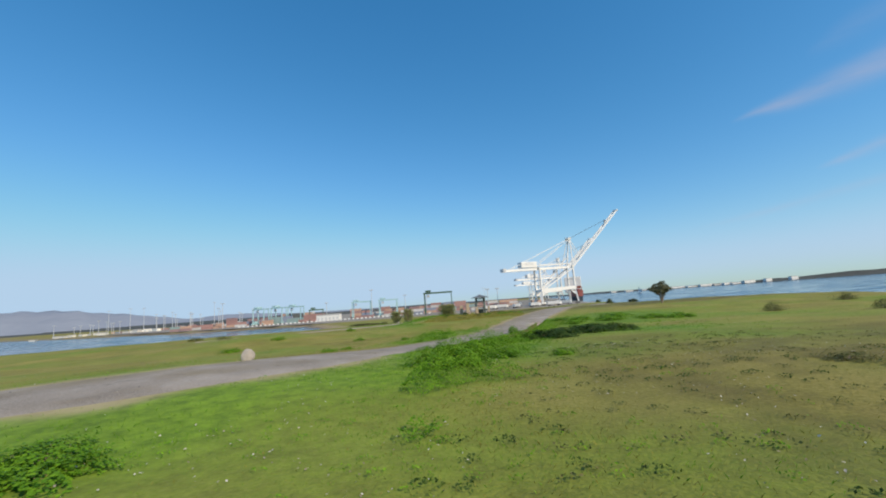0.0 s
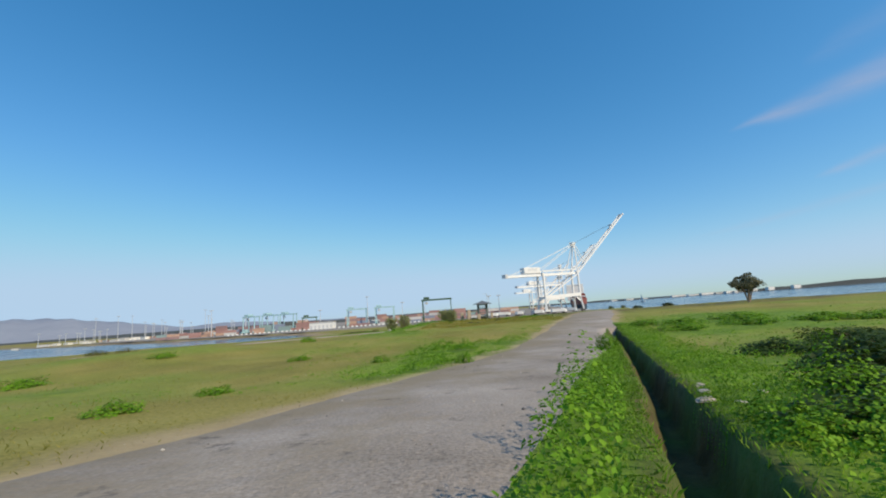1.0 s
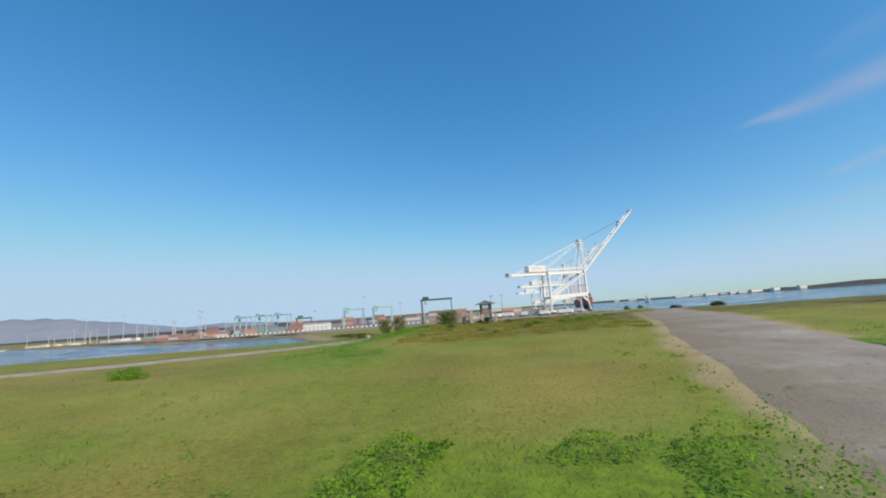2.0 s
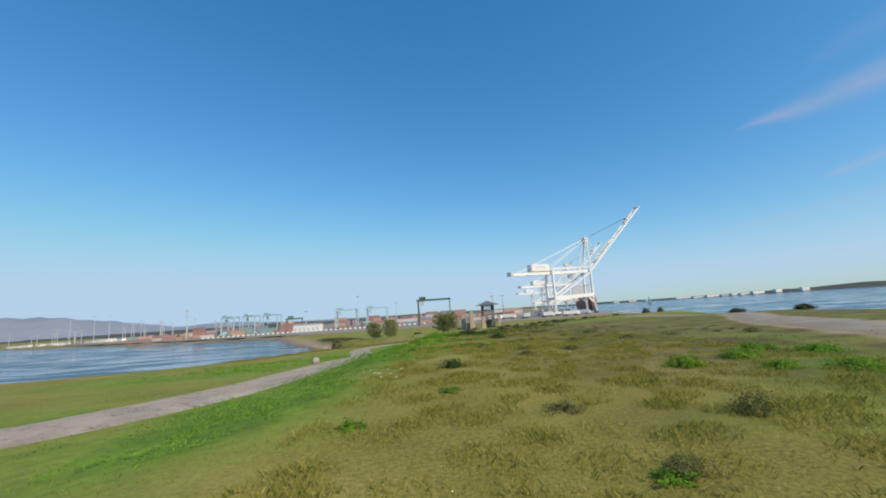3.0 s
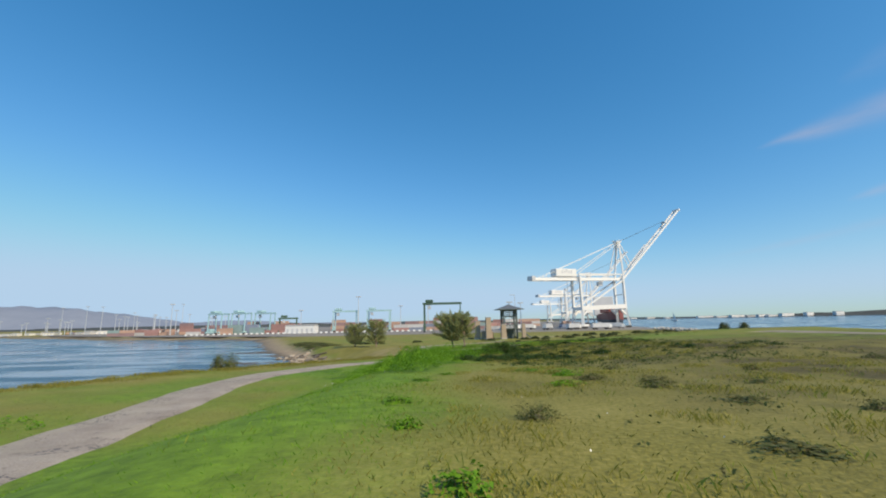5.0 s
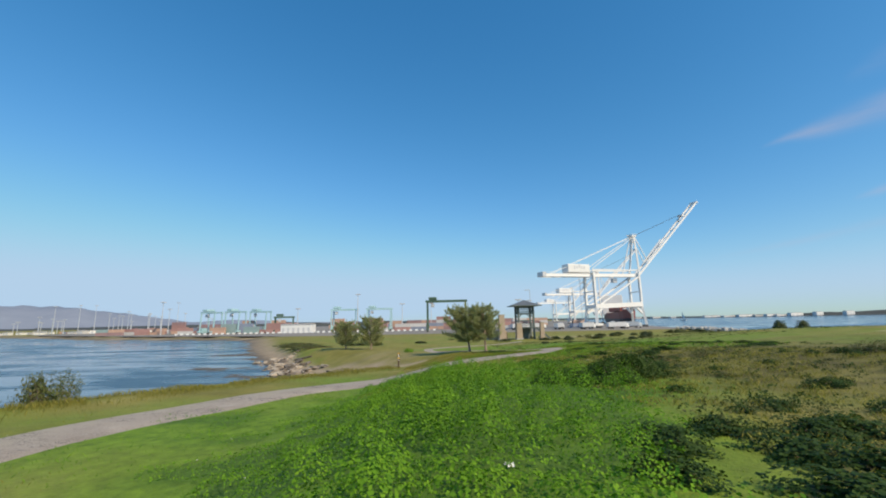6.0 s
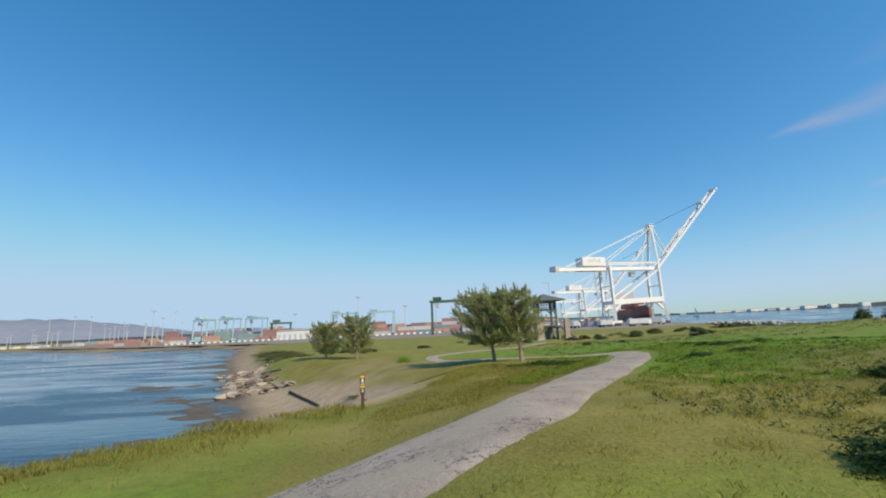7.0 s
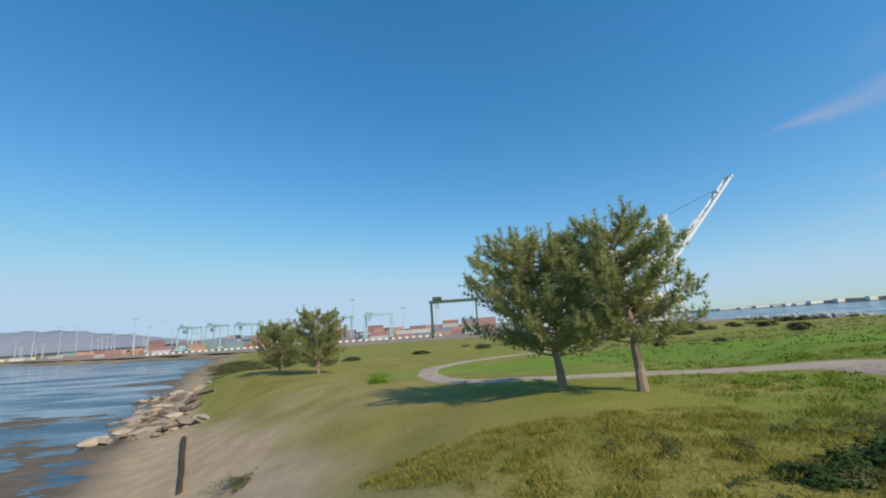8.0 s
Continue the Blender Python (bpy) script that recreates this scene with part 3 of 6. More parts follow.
# ---- ship-to-shore crane ----
def quay_crane(at, rz, label):
    c = thing("quay_crane", label, "container crane", at, rz, "quay cranes")
    X1, X2, HW, G = 0.0, 39.0, 4.6, 34.5        # land legs, water legs, half width along the quay, girder level
    for x in (X1, X2):
        for s in (-1, 1):
            bm = bmesh.new()
            beam(bm, (x + (-1.5 if x == X1 else 1.5), s * (HW + 1.4), 1.6), (x, s * HW, 13.5), 1.7, 1.5)
            beam(bm, (x, s * HW, 13), (x, s * HW, G + 1), 1.5, 1.35)
            part("leg", bm, M_WHITE, c)
            bm = bmesh.new()
            for k in (-1.8, -0.6, 0.6, 1.8):
                rod(bm, (x + k, s * (HW + 1.4) - 0.3, 0.45), (x + k, s * (HW + 1.4) + 0.3, 0.45), 0.42, sides=10)
            box(bm, x, s * (HW + 1.4), 1.15, 4.6, 0.8, 0.8)
            part("bogie", bm, M_DARKSTEEL, c)
    for s in (-1, 1):
        bm = bmesh.new()
        beam(bm, (X1, s * HW, 14.2), (X2, s * HW, 15.4), 1.6, 3.0)
        for x, k in ((X1, 1), (X2, -1)):
            beam(bm, (x + k * 0.4, s * HW, 9.5), (x + k * 4.5, s * HW, 12.9), 1.2, 1.4)
        part("portal_beam", bm, M_WHITE, c)
        bm = bmesh.new()
        beam(bm, (X2 - 1, s * HW, G - 0.5), (X1 + 3.5, s * HW, 15.2), 1.0)
        part("brace", bm, M_WHITE, c)
        bm = bmesh.new()
        beam(bm, (-36, s * 2.6, G), (X2 + 2, s * 2.6, G + 1.2), 1.1, 2.0)
        part("girder", bm, M_WHITE, c)
        bm = bmesh.new()
        beam(bm, (X1, s * 3.6, G + 4.2), (X2, s * 3.6, G + 4.6), 0.7, 0.8)
        part("upper_tie", bm, M_WHITE, c)
        # boom, raised
        bm = bmesh.new()
        beam(bm, (X2 + 2, s * 2.2, G + 0.8), (X2 + 69, s * 2.2, 95), 0.8, 1.4)
        part("boom_girder", bm, M_WHITE, c)
        bm = bmesh.new()
        beam(bm, (X2 + 1, s * HW, G + 1), (X2 + 2.5, s * 1.3, 63.5), 1.0)
        beam(bm, (X2 - 6.5, s * 3.4, G + 2), (X2 + 1.5, s * 1.3, 63.5), 0.6)
        part("mast_leg", bm, M_WHITE, c)
        bm = bmesh.new()
        beam(bm, (X2 + 2, s * 1.5, 63.6), (X1 + 0.5, s * 3.2, G + 5), 0.38)
        part("backstay", bm, M_WHITE, c)
        bm = bmesh.new()
        beam(bm, (X2 + 2, s * 1.1, 64.2), (-30, s * 2.4, G + 1.5), 0.28)
        part("long_backstay", bm, M_WHITE, c)
        bm = bmesh.new()
        beam(bm, (X2 + 3, s * 1.5, 63.2), (X2 + 12.5, s * 1.8, 46.2), 0.45)
        beam(bm, (X2 + 12.5, s * 1.8, 46.2), (X2 + 32, s * 2.2, 64.2), 0.5)
        part("folded_forestay", bm, M_WHITE, c)
    for i in range(9):
        f = (i + 0.5) / 9
        x, z = X2 + 2 + 67 * f, G + 0.8 + (95 - G - 0.8) * f
        bm = bmesh.new()
        beam(bm, (x, -2.4, z), (x, 2.4, z), 0.5)
        part("boom_cross_beam", bm, M_WHITE, c)
    bm = bmesh.new()
    box(bm, X2 + 68.5, 0, 94.6, 2.0, 6.2, 1.6, bevel=0.2)
    part("boom_tip", bm, M_WHITE, c)
    bm = bmesh.new()
    box(bm, X2 + 2, 0, 64.3, 4.0, 4.2, 1.3)
    beam(bm, (X2 - 0.5, -2.6, 65.4), (X2 + 4.5, -2.6, 65.4), 0.25)
    beam(bm, (X2 - 0.5, 2.6, 65.4), (X2 + 4.5, 2.6, 65.4), 0.25)
    for k in (-0.5, 4.5):
        beam(bm, (X2 + k, -2.6, 65.4), (X2 + k, 2.6, 65.4), 0.25)
    part("apex_platform", bm, M_WHITE, c)
    bm = bmesh.new()
    rod(bm, (X2 + 4, 0, 64.8), (X2 + 52, 0, 84.0), 0.16, sides=5)
    part("hoist_ropes", bm, M_DARKSTEEL, c, "dark hoist ropes")
    bm = bmesh.new()
    box(bm, X2 + 53, 0, 83.2, 2.2, 4.2, 1.4)
    part("boom_sheave_platform", bm, M_WHITE, c)
    for x in (X1, X2):
        for z, w, h in ((14, 1.4, 2.2), (24, 0.6, 0.6), (G + 1.5, 1.4, 1.8)):
            bm = bmesh.new()
            beam(bm, (x, -HW - 0.7, z), (x, HW + 0.7, z), w, h)
            part("cross_beam", bm, M_WHITE, c)
    bm = bmesh.new()
    for x in (-35.6, -26, -16, -8, 8, 16, 24, 32):
        beam(bm, (x, -2.6, G + 0.3), (x, 2.6, G + 0.3), 0.5)
    for x in range(-36, 0, 3):
        rod(bm, (x, -3.6, G + 0.8), (x, -3.6, G + 2.0), 0.06, sides=4)
        rod(bm, (x, -3.6, G - 1.1), (x, -3.6, G - 2.9), 0.09, sides=4)
    beam(bm, (-36, -3.6, G + 2.0), (0, -3.6, G + 2.0), 0.1)
    beam(bm, (-36, -3.7, G - 0.9), (X2, -3.7, G - 0.3), 0.9, 0.15)
    part("walkway", bm, M_WHITE, c)
    bm = bmesh.new()
    box(bm, -37.2, 0, G + 0.6, 2.6, 6.4, 3.0)
    part("girder_end_platform", bm, M_GALV, c)
    bm = bmesh.new()
    box(bm, -10.2, 0, G + 4.9, 17.5, 7.0, 5.6, bevel=0.35)
    house = part("machine_house", bm, M_WHITE, c, "white boxy machine house")
    bm = bmesh.new()
    for k in range(5):
        box(bm, -13.8 + 1.9 * k, -3.52, G + 5.4 + (0.8 if k == 2 else 0), 1.1, 0.04, 1.5 if k % 2 else 2.2)
    part("emblem", bm, M_GALV, house, "faded grey lettering bars")
    bm = bmesh.new()
    box(bm, 21, 0, G - 2.6, 3.6, 2.8, 3.0, bevel=0.2)
    part("operator_cab", bm, M_GALV, c)
    bm = bmesh.new()
    for k in range(5):
        z = 14 + 4 * k
        beam(bm, (X1 - 2.2, HW + 0.9, z), (X1 + 1.6, HW + 0.9, z + 4), 0.7, 0.2)
        box(bm, X1 - 2.4, HW + 0.9, z, 1.2, 1.4, 0.15)
    for dx in (-3, 2):
        beam(bm, (X1 + dx, HW + 1.6, 1.5), (X1 + dx, HW + 1.6, G), 0.25)
    part("stair_tower", bm, M_GALV, c)
    for s in (-1, 1):
        bm = bmesh.new()
        beam(bm, (X1 - 3, s * (HW + 1.4), 2.4), (X1 + 3, s * (HW + 1.4), 2.4), 1.2, 1.4)
        part("sill_beam", bm, M_WHITE, c)
    return c


QZ = -2.15
crane = quay_crane((83.5, 396.3, QZ), 23, "white ship-to-shore container crane with raised boom")
copy_thing(crane, pose(128, 620, QZ, 0, 0, 23))
copy_thing(crane, pose(168, 900, QZ, 0, 0, 23))


# ---- yard gantries, masts ----
def yard_gantry(at, rz, span, height, material, label, deep=7.0):
    """A rubber-tyred gantry: two portal frames, a double girder, trolley and wheels."""
    c = thing("yard_gantry", label, "gantry crane", at, rz, "yard gantries")
    for sx in (-1, 1):
        for sy in (-1, 1):
            bm = bmesh.new()
            beam(bm, (sx * span / 2, sy * deep / 2, 1.3), (sx * span / 2, sy * deep / 2 * 0.8, height), 0.75, 0.85)
            part("leg", bm, material, c)
            bm = bmesh.new()
            for k in (-0.9, 0.9):
                rod(bm, (sx * span / 2 - 0.35, sy * deep / 2 + k, 0.75), (sx * span / 2 + 0.35, sy * deep / 2 + k, 0.75), 0.75, sides=12)
            part("wheel_pair", bm, M_DARKSTEEL, c)
        bm = bmesh.new()
        beam(bm, (sx * span / 2, -deep / 2 - 2, 1.8), (sx * span / 2, deep / 2 + 2, 1.8), 1.0, 1.2)
        part("sill_beam", bm, material, c)
    for sy in (-1, 1):
        bm = bmesh.new()
        beam(bm, (-span / 2 - 1, sy * deep * 0.4, height), (span / 2 + 1, sy * deep * 0.4, height), 0.8, 1.35)
        part("girder", bm, material, c)
    bm = bmesh.new()
    box(bm, -span / 2 + 3.5, 0, height + 1.8, 5.0, deep * 0.9, 1.8, bevel=0.2)
    part("trolley", bm, material, c)
    bm = bmesh.new()
    box(bm, -span / 2 + 3.5, -1.2, height - 2.6, 2.2, 2.2, 2.4, bevel=0.2)
    part("operator_cab", bm, M_GALV, c)
    bm = bmesh.new()
    box(bm, -span / 2, 0, 3.6, 1.8, deep * 0.6, 2.4, bevel=0.2)
    part("engine_box", bm, material, c)
    return c


def light_mast(at, height, label="tall galvanised terminal floodlight mast"):
    c = thing("light_mast", label, "light mast", at, 0, "terminal masts")
    bm = bmesh.new()
    rod(bm, (0, 0, 0), (0, 0, height), 0.42, 0.2, 8)
    part("pole", bm, M_GALV, c)
    bm = bmesh.new()
    rod(bm, (0, 0, height - 0.3), (0, 0, height + 0.2), 1.3, 1.3, 10)
    for k in range(6):
        a = k * math.pi / 3
        box(bm, 1.6 * math.cos(a), 1.6 * math.sin(a), height + 0.1, 0.9, 0.9, 0.7)
    part("lamp_ring", bm, M_GALV, c)
    return c


TZ = -2.15
yard_gantry((-13, 385, TZ), 0, 25, 19.5, M_GREEN_STEEL, "dark green rubber-tyred gantry crane in a container yard")
yard_gantry((-213, 452, TZ), -14, 14, 17.5, M_TEAL, "teal rubber-tyred gantry crane beside stacked containers", 9.0)
yard_gantry((-195, 457, TZ), -14, 14, 17.8, M_TEAL, "teal rubber-tyred gantry crane beside stacked containers", 9.0)
yard_gantry((-183, 476, TZ), -10, 16, 18.0, M_TEAL, "teal rubber-tyred gantry crane at the back of a container yard", 8.0)
yard_gantry((-152, 455, TZ), 18, 14, 12.5, M_GREEN_STEEL, "low dark green yard gantry by red containers")
for x, y, h in ((-88.7, 450, 29.5), (-52, 450, 21), (-139.5, 452, 19), (-256, 452, 27), (-300, 520, 24)):
    light_mast((x, y, TZ), h)


# ---- helpers for many small pieces ----
rng = np.random.default_rng(7)


def soup(name, verts, faces, material, smooth=False):
    """A mesh out of arrays: points (n, 3) and triangles (m, 3)."""
    verts, faces = np.asarray(verts, np.float32), np.asarray(faces, np.int32)
    me = bpy.data.meshes.new(name)
    me.vertices.add(len(verts))
    me.vertices.foreach_set("co", verts.ravel())
    me.loops.add(faces.size)
    me.loops.foreach_set("vertex_index", faces.ravel())
    me.polygons.add(len(faces))
    me.polygons.foreach_set("loop_start", np.arange(len(faces), dtype=np.int32) * 3)
    if smooth:
        me.polygons.foreach_set("use_smooth", np.ones(len(faces), bool))
    me.materials.append(material)
    me.update(calc_edges=True)
    return me


def unit(v):
    return v / np.maximum(np.linalg.norm(v, axis=-1, keepdims=True), 1e-9)


def leaves(centre, normal, size, slim=0.75):
    """Folded leaves of four points at the centres; returns points and triangles."""
    n = len(centre)
    a = unit(np.cross(normal, unit(rng.normal(size=(n, 3)))))
    b = np.cross(unit(normal), a)
    s = size[:, None]
    lift = unit(normal) * s * 0.22
    v = np.stack([centre - a * s, centre - b * s * slim + lift, centre + a * s, centre + b * s * slim + lift], 1)
    i = np.arange(n)[:, None] * 4
    return v.reshape(-1, 3), np.concatenate([i + [0, 1, 2], i + [0, 2, 3]])


def blades(root, height, width, lean):
    """Grass blades of two triangles, bent by lean."""
    n = len(root)
    ang = rng.uniform(0, 2 * np.pi, n)
    side = np.stack([np.cos(ang), np.sin(ang), np.zeros(n)], 1) * (width / 2)[:, None]
    way = rng.uniform(0, 2 * np.pi, n)
    off = np.stack([np.cos(way), np.sin(way), np.zeros(n)], 1) * (lean * height)[:, None]
    up = np.zeros((n, 3))
    up[:, 2] = height
    mid = root + up * 0.6 + off * 0.35
    v = np.stack([root - side, root + side, mid + side * 0.9, root + up + off], 1)
    i = np.arange(n)[:, None] * 4
    return v.reshape(-1, 3), np.concatenate([i + [0, 1, 2], i + [0, 2, 3]])


def stuff(name, me, label, category):
    return tagged(new(name, me), label, category, kind="stuff")


def walk_x(y):
    return np.interp(y, [0, 20, 60, 90, 115, 135, 155, 200], [3, 2, 1.5, 1.3, -1.5, -3, -4.3, -4])


def clear_of_ways(x, y, road_by=1.95, trail_by=1.02, ditch_by=0.55):
    return (far_from(ROAD_LINE, x, y, 4) > road_by) & (far_from(TRAIL_LINE, x, y, 4) > trail_by - 1.1 + trail_half(y)) & (far_from(DITCH_LINE, x, y, 2) > ditch_by)


# ---- grass and weeds ----
M_DRY = leafy(mat("dry_grass", [(0.14, 0.145, 0.022), (0.25, 0.235, 0.042), (0.35, 0.31, 0.085)], 0.4, 6, 0.8, 0.0, island=0.55), 0.35)
M_FRESH = leafy(mat("fresh_grass", [(0.085, 0.20, 0.011), (0.16, 0.32, 0.019), (0.27, 0.41, 0.038)], 0.5, 6, 0.7, 0.0, island=0.5), 0.35)
M_WEED = leafy(mat("weed_leaves", [(0.055, 0.145, 0.007), (0.13, 0.285, 0.012), (0.25, 0.43, 0.022)], 0.5, 6, 0.75, 0.0, island=0.28), 0.3)
M_SHRUB = leafy(mat("shrub_leaves", [(0.07, 0.10, 0.03), (0.13, 0.15, 0.045), (0.20, 0.18, 0.07)], 0.5, 6, 0.8, 0.0, island=0.5), 0.3)
M_BUSH = leafy(mat("bush_leaves", [(0.014, 0.034, 0.004), (0.036, 0.075, 0.008), (0.082, 0.135, 0.017)], 0.5, 6, 0.7, 0.0, island=0.3), 0.22)
M_MEADOW = leafy(mat("meadow_grass", [(0.09, 0.14, 0.014), (0.19, 0.25, 0.026), (0.32, 0.35, 0.06)], 0.5, 6, 0.7, 0.0, island=0.5), 0.3)
M_STRAW = leafy(mat("straw_grass", [(0.17, 0.18, 0.025), (0.31, 0.29, 0.05), (0.43, 0.38, 0.11)], 0.4, 6, 0.8, 0.0, island=0.55), 0.4)
M_PETAL = mat("white_petals", [(0.75, 0.75, 0.66), (0.85, 0.85, 0.80)], 2, 9, 0.7, 0.0)


def sow(n, y0, y1, spread, away=0.0):
    y = rng.uniform(y0, y1, n)
    x = walk_x(y) + rng.laplace(0, spread, n) * 1.0
    ok = (far_from(ROAD_LINE, x, y, 4) > 2.1 + 0.9 * rng.uniform(0, 1, n) ** 2) & (np.abs(x - walk_x(y)) > away * rng.uniform(0.7, 1.3, n)) & clear_of_ways(x, y) & (sandy(x, y) < rng.uniform(0.2, 0.6, n)) & (x > inlet_x(y) + 3) & (x < bank_x(y))
    return x[ok], y[ok]


def grass(name, material, label, want_lush, counts, tall):
    vs, fs, at = [], [], 0
    for n, y0, y1, spread, scale in counts:
        x, y = sow(n, y0, y1, spread, (scale - 1) * 11)
        l = lush(x, y) + rng.normal(0, 0.12, len(x))
        keep = (l > 0.5) if want_lush else (l <= 0.55)
        x, y = x[keep], y[keep]
        h = rng.uniform(*tall, len(x)) * scale * (1 + 0.5 * wave(x, y, 2.5, 9.0))
        w = rng.uniform(0.003, 0.006, len(x)) * scale
        root = np.stack([x, y, ground_z(x, y) - 0.02], 1)
        v, f = blades(root, h, w, rng.uniform(0.2, 1.0, len(x)))
        vs.append(v), fs.append(f + at)
        at += len(v)
    return stuff(name, soup(name, np.concatenate(vs), np.concatenate(fs), material), label, "grass")


SOWN = [(270000, 1, 185, 3.6, 1.0), (110000, 10, 215, 11.0, 1.4), (50000, 30, 250, 30.0, 2.0)]
grass("dry_grass", M_DRY, "short olive and straw-coloured dry grass", False, SOWN, (0.02, 0.065))
grass("green_grass", M_FRESH, "fresh bright green grass in lush patches", True, [(320000, 1, 185, 4.0, 1.0), (130000, 10, 215, 12.0, 1.4), (40000, 30, 230, 28.0, 2.0)], (0.02, 0.07))

# low leafy weeds that close over the ground where it is lush
x, y = sow(1350000, 1, 160, 3.6)
thick = weedy(x, y)
near, own, ox, oy = cells(x, y, 0.34, 3.0)
near2, own2, ox2, oy2 = cells(x, y, 0.7, 5.0)
amp = 1.35 + 0.9 * sstep(-6, 1, x)
d1, d2 = np.clip(1 - (near / (0.12 + 0.14 * own)) ** 2, 0, 1) * (0.10 + 0.16 * own), np.clip(1 - (near2 / (0.24 + 0.2 * own2)) ** 2, 0, 1) * (0.16 + 0.32 * own2)
dome = np.maximum(d1, d2) * amp
lean = 1.3 * np.where(d2 > d1, near2 / 0.34, near / 0.2)
ox, oy = np.where(d2 > d1, ox2, ox) * lean, np.where(d2 > d1, oy2, oy) * lean
keep = (thick > 0.85) & ((dome > 0.09) | (rng.uniform(0, 1, len(x)) < 0.03))
x, y, thick, dome, ox, oy = x[keep], y[keep], thick[keep], dome[keep], ox[keep], oy[keep]
mound = dome * np.clip((thick - 0.8) * 2.5, 0.25, 1.0)
c = np.stack([x, y, ground_z(x, y) + 0.03 + mound * rng.uniform(0.55, 1.0, len(x)) ** 0.7], 1)
nrm = unit(np.stack([rng.normal(0, 0.33, len(x)) + ox, rng.normal(0, 0.33, len(x)) + oy, np.full(len(x), 1.0)], 1))
v, f = leaves(c, nrm, rng.uniform(0.012, 0.027, len(x)))
stuff("leafy_weeds", soup("leafy_weeds", v, f, M_WEED), "dense bright green broad-leaved weeds covering the ground", "weeds")


def bush_mesh(name, n, material, flat=0.7, leaf=0.03, rag=0.35, stalky=False):
    """Leaves and stems of a low weed or shrub about 1 m across, over a lumpy dome."""
    d = unit(rng.normal(size=(n, 3)))
    d[:, 2] = np.abs(d[:, 2])
    lump = 1 + rag * (np.sin(3.1 * d[:, 0] + 5 * d[:, 1]) + np.sin(6 * d[:, 0] - 4 * d[:, 2]) + np.sin(7 * d[:, 1] + 3)) / 2.2
    r = lump * rng.uniform(0.45, 1.0, n) ** 0.6 * 0.5
    c = d * r[:, None] * [1, 1, flat * 1.4] + [0, 0, 0.03]
    nrm = unit(d + rng.normal(0, 0.5, (n, 3)) + [0, -0.2, 0.4])
    v, f = leaves(c, nrm, rng.uniform(0.6, 1.3, n) * leaf, 0.45 if stalky else 0.75)
    m = 40
    tip = c[rng.integers(0, n, m)]
    w = 0.008
    root = np.zeros((m, 3)) + rng.normal(0, 0.05, (m, 3)) * [1, 1, 0]
    sv = np.stack([root - [w, 0, 0.05], root + [w, 0, -0.05], root + [0, w, -0.05], tip], 1).reshape(-1, 3)
    sf = (np.arange(m)[:, None, None] * 4 + np.array([(0, 1, 3), (1, 2, 3), (2, 0, 3)])[None]).reshape(-1, 3)
    return soup(name, v, f, material), soup("stems", sv, sf, M_BARK)


WEEDS = [bush_mesh("leaves", 1800, M_WEED, 0.7, 0.026), bush_mesh("leaves", 1600, M_WEED, 0.55, 0.029, 0.5)]
LITTLE = [bush_mesh("leaves", 420, M_WEED, 0.6, 0.055, 0.5), bush_mesh("leaves", 420, M_SHRUB, 0.6, 0.055, 0.5, True), bush_mesh("leaves", 420, M_BUSH, 0.6, 0.055, 0.5)]
SHRUBS = [bush_mesh("leaves", 1300, M_SHRUB, 0.7, 0.03, 0.5, True), bush_mesh("leaves", 1200, M_SHRUB, 0.5, 0.034, 0.6, True)]
DARKS = [bush_mesh("leaves", 1900, M_BUSH, 0.62, 0.032, 0.45), bush_mesh("leaves", 3800, M_BUSH, 0.62, 0.021, 0.4), bush_mesh("leaves", 1800, M_LEAF_DARK, 0.7, 0.04, 0.3)]


def bush(pair, name, label, x, y, wide, high, group):
    z = float(ground_z(np.array([x]), np.array([y]))[0])
    ob = new(name)
    ob.matrix_basis = Matrix.LocRotScale((x, y, z - 0.02), Euler((0, 0, rng.uniform(0, 6.28))), (wide, wide, high))
    for part_name, me in zip(("foliage", "woody_base"), pair):
        new(part_name, me).parent = ob
    return tagged(ob, label, "bush", group)


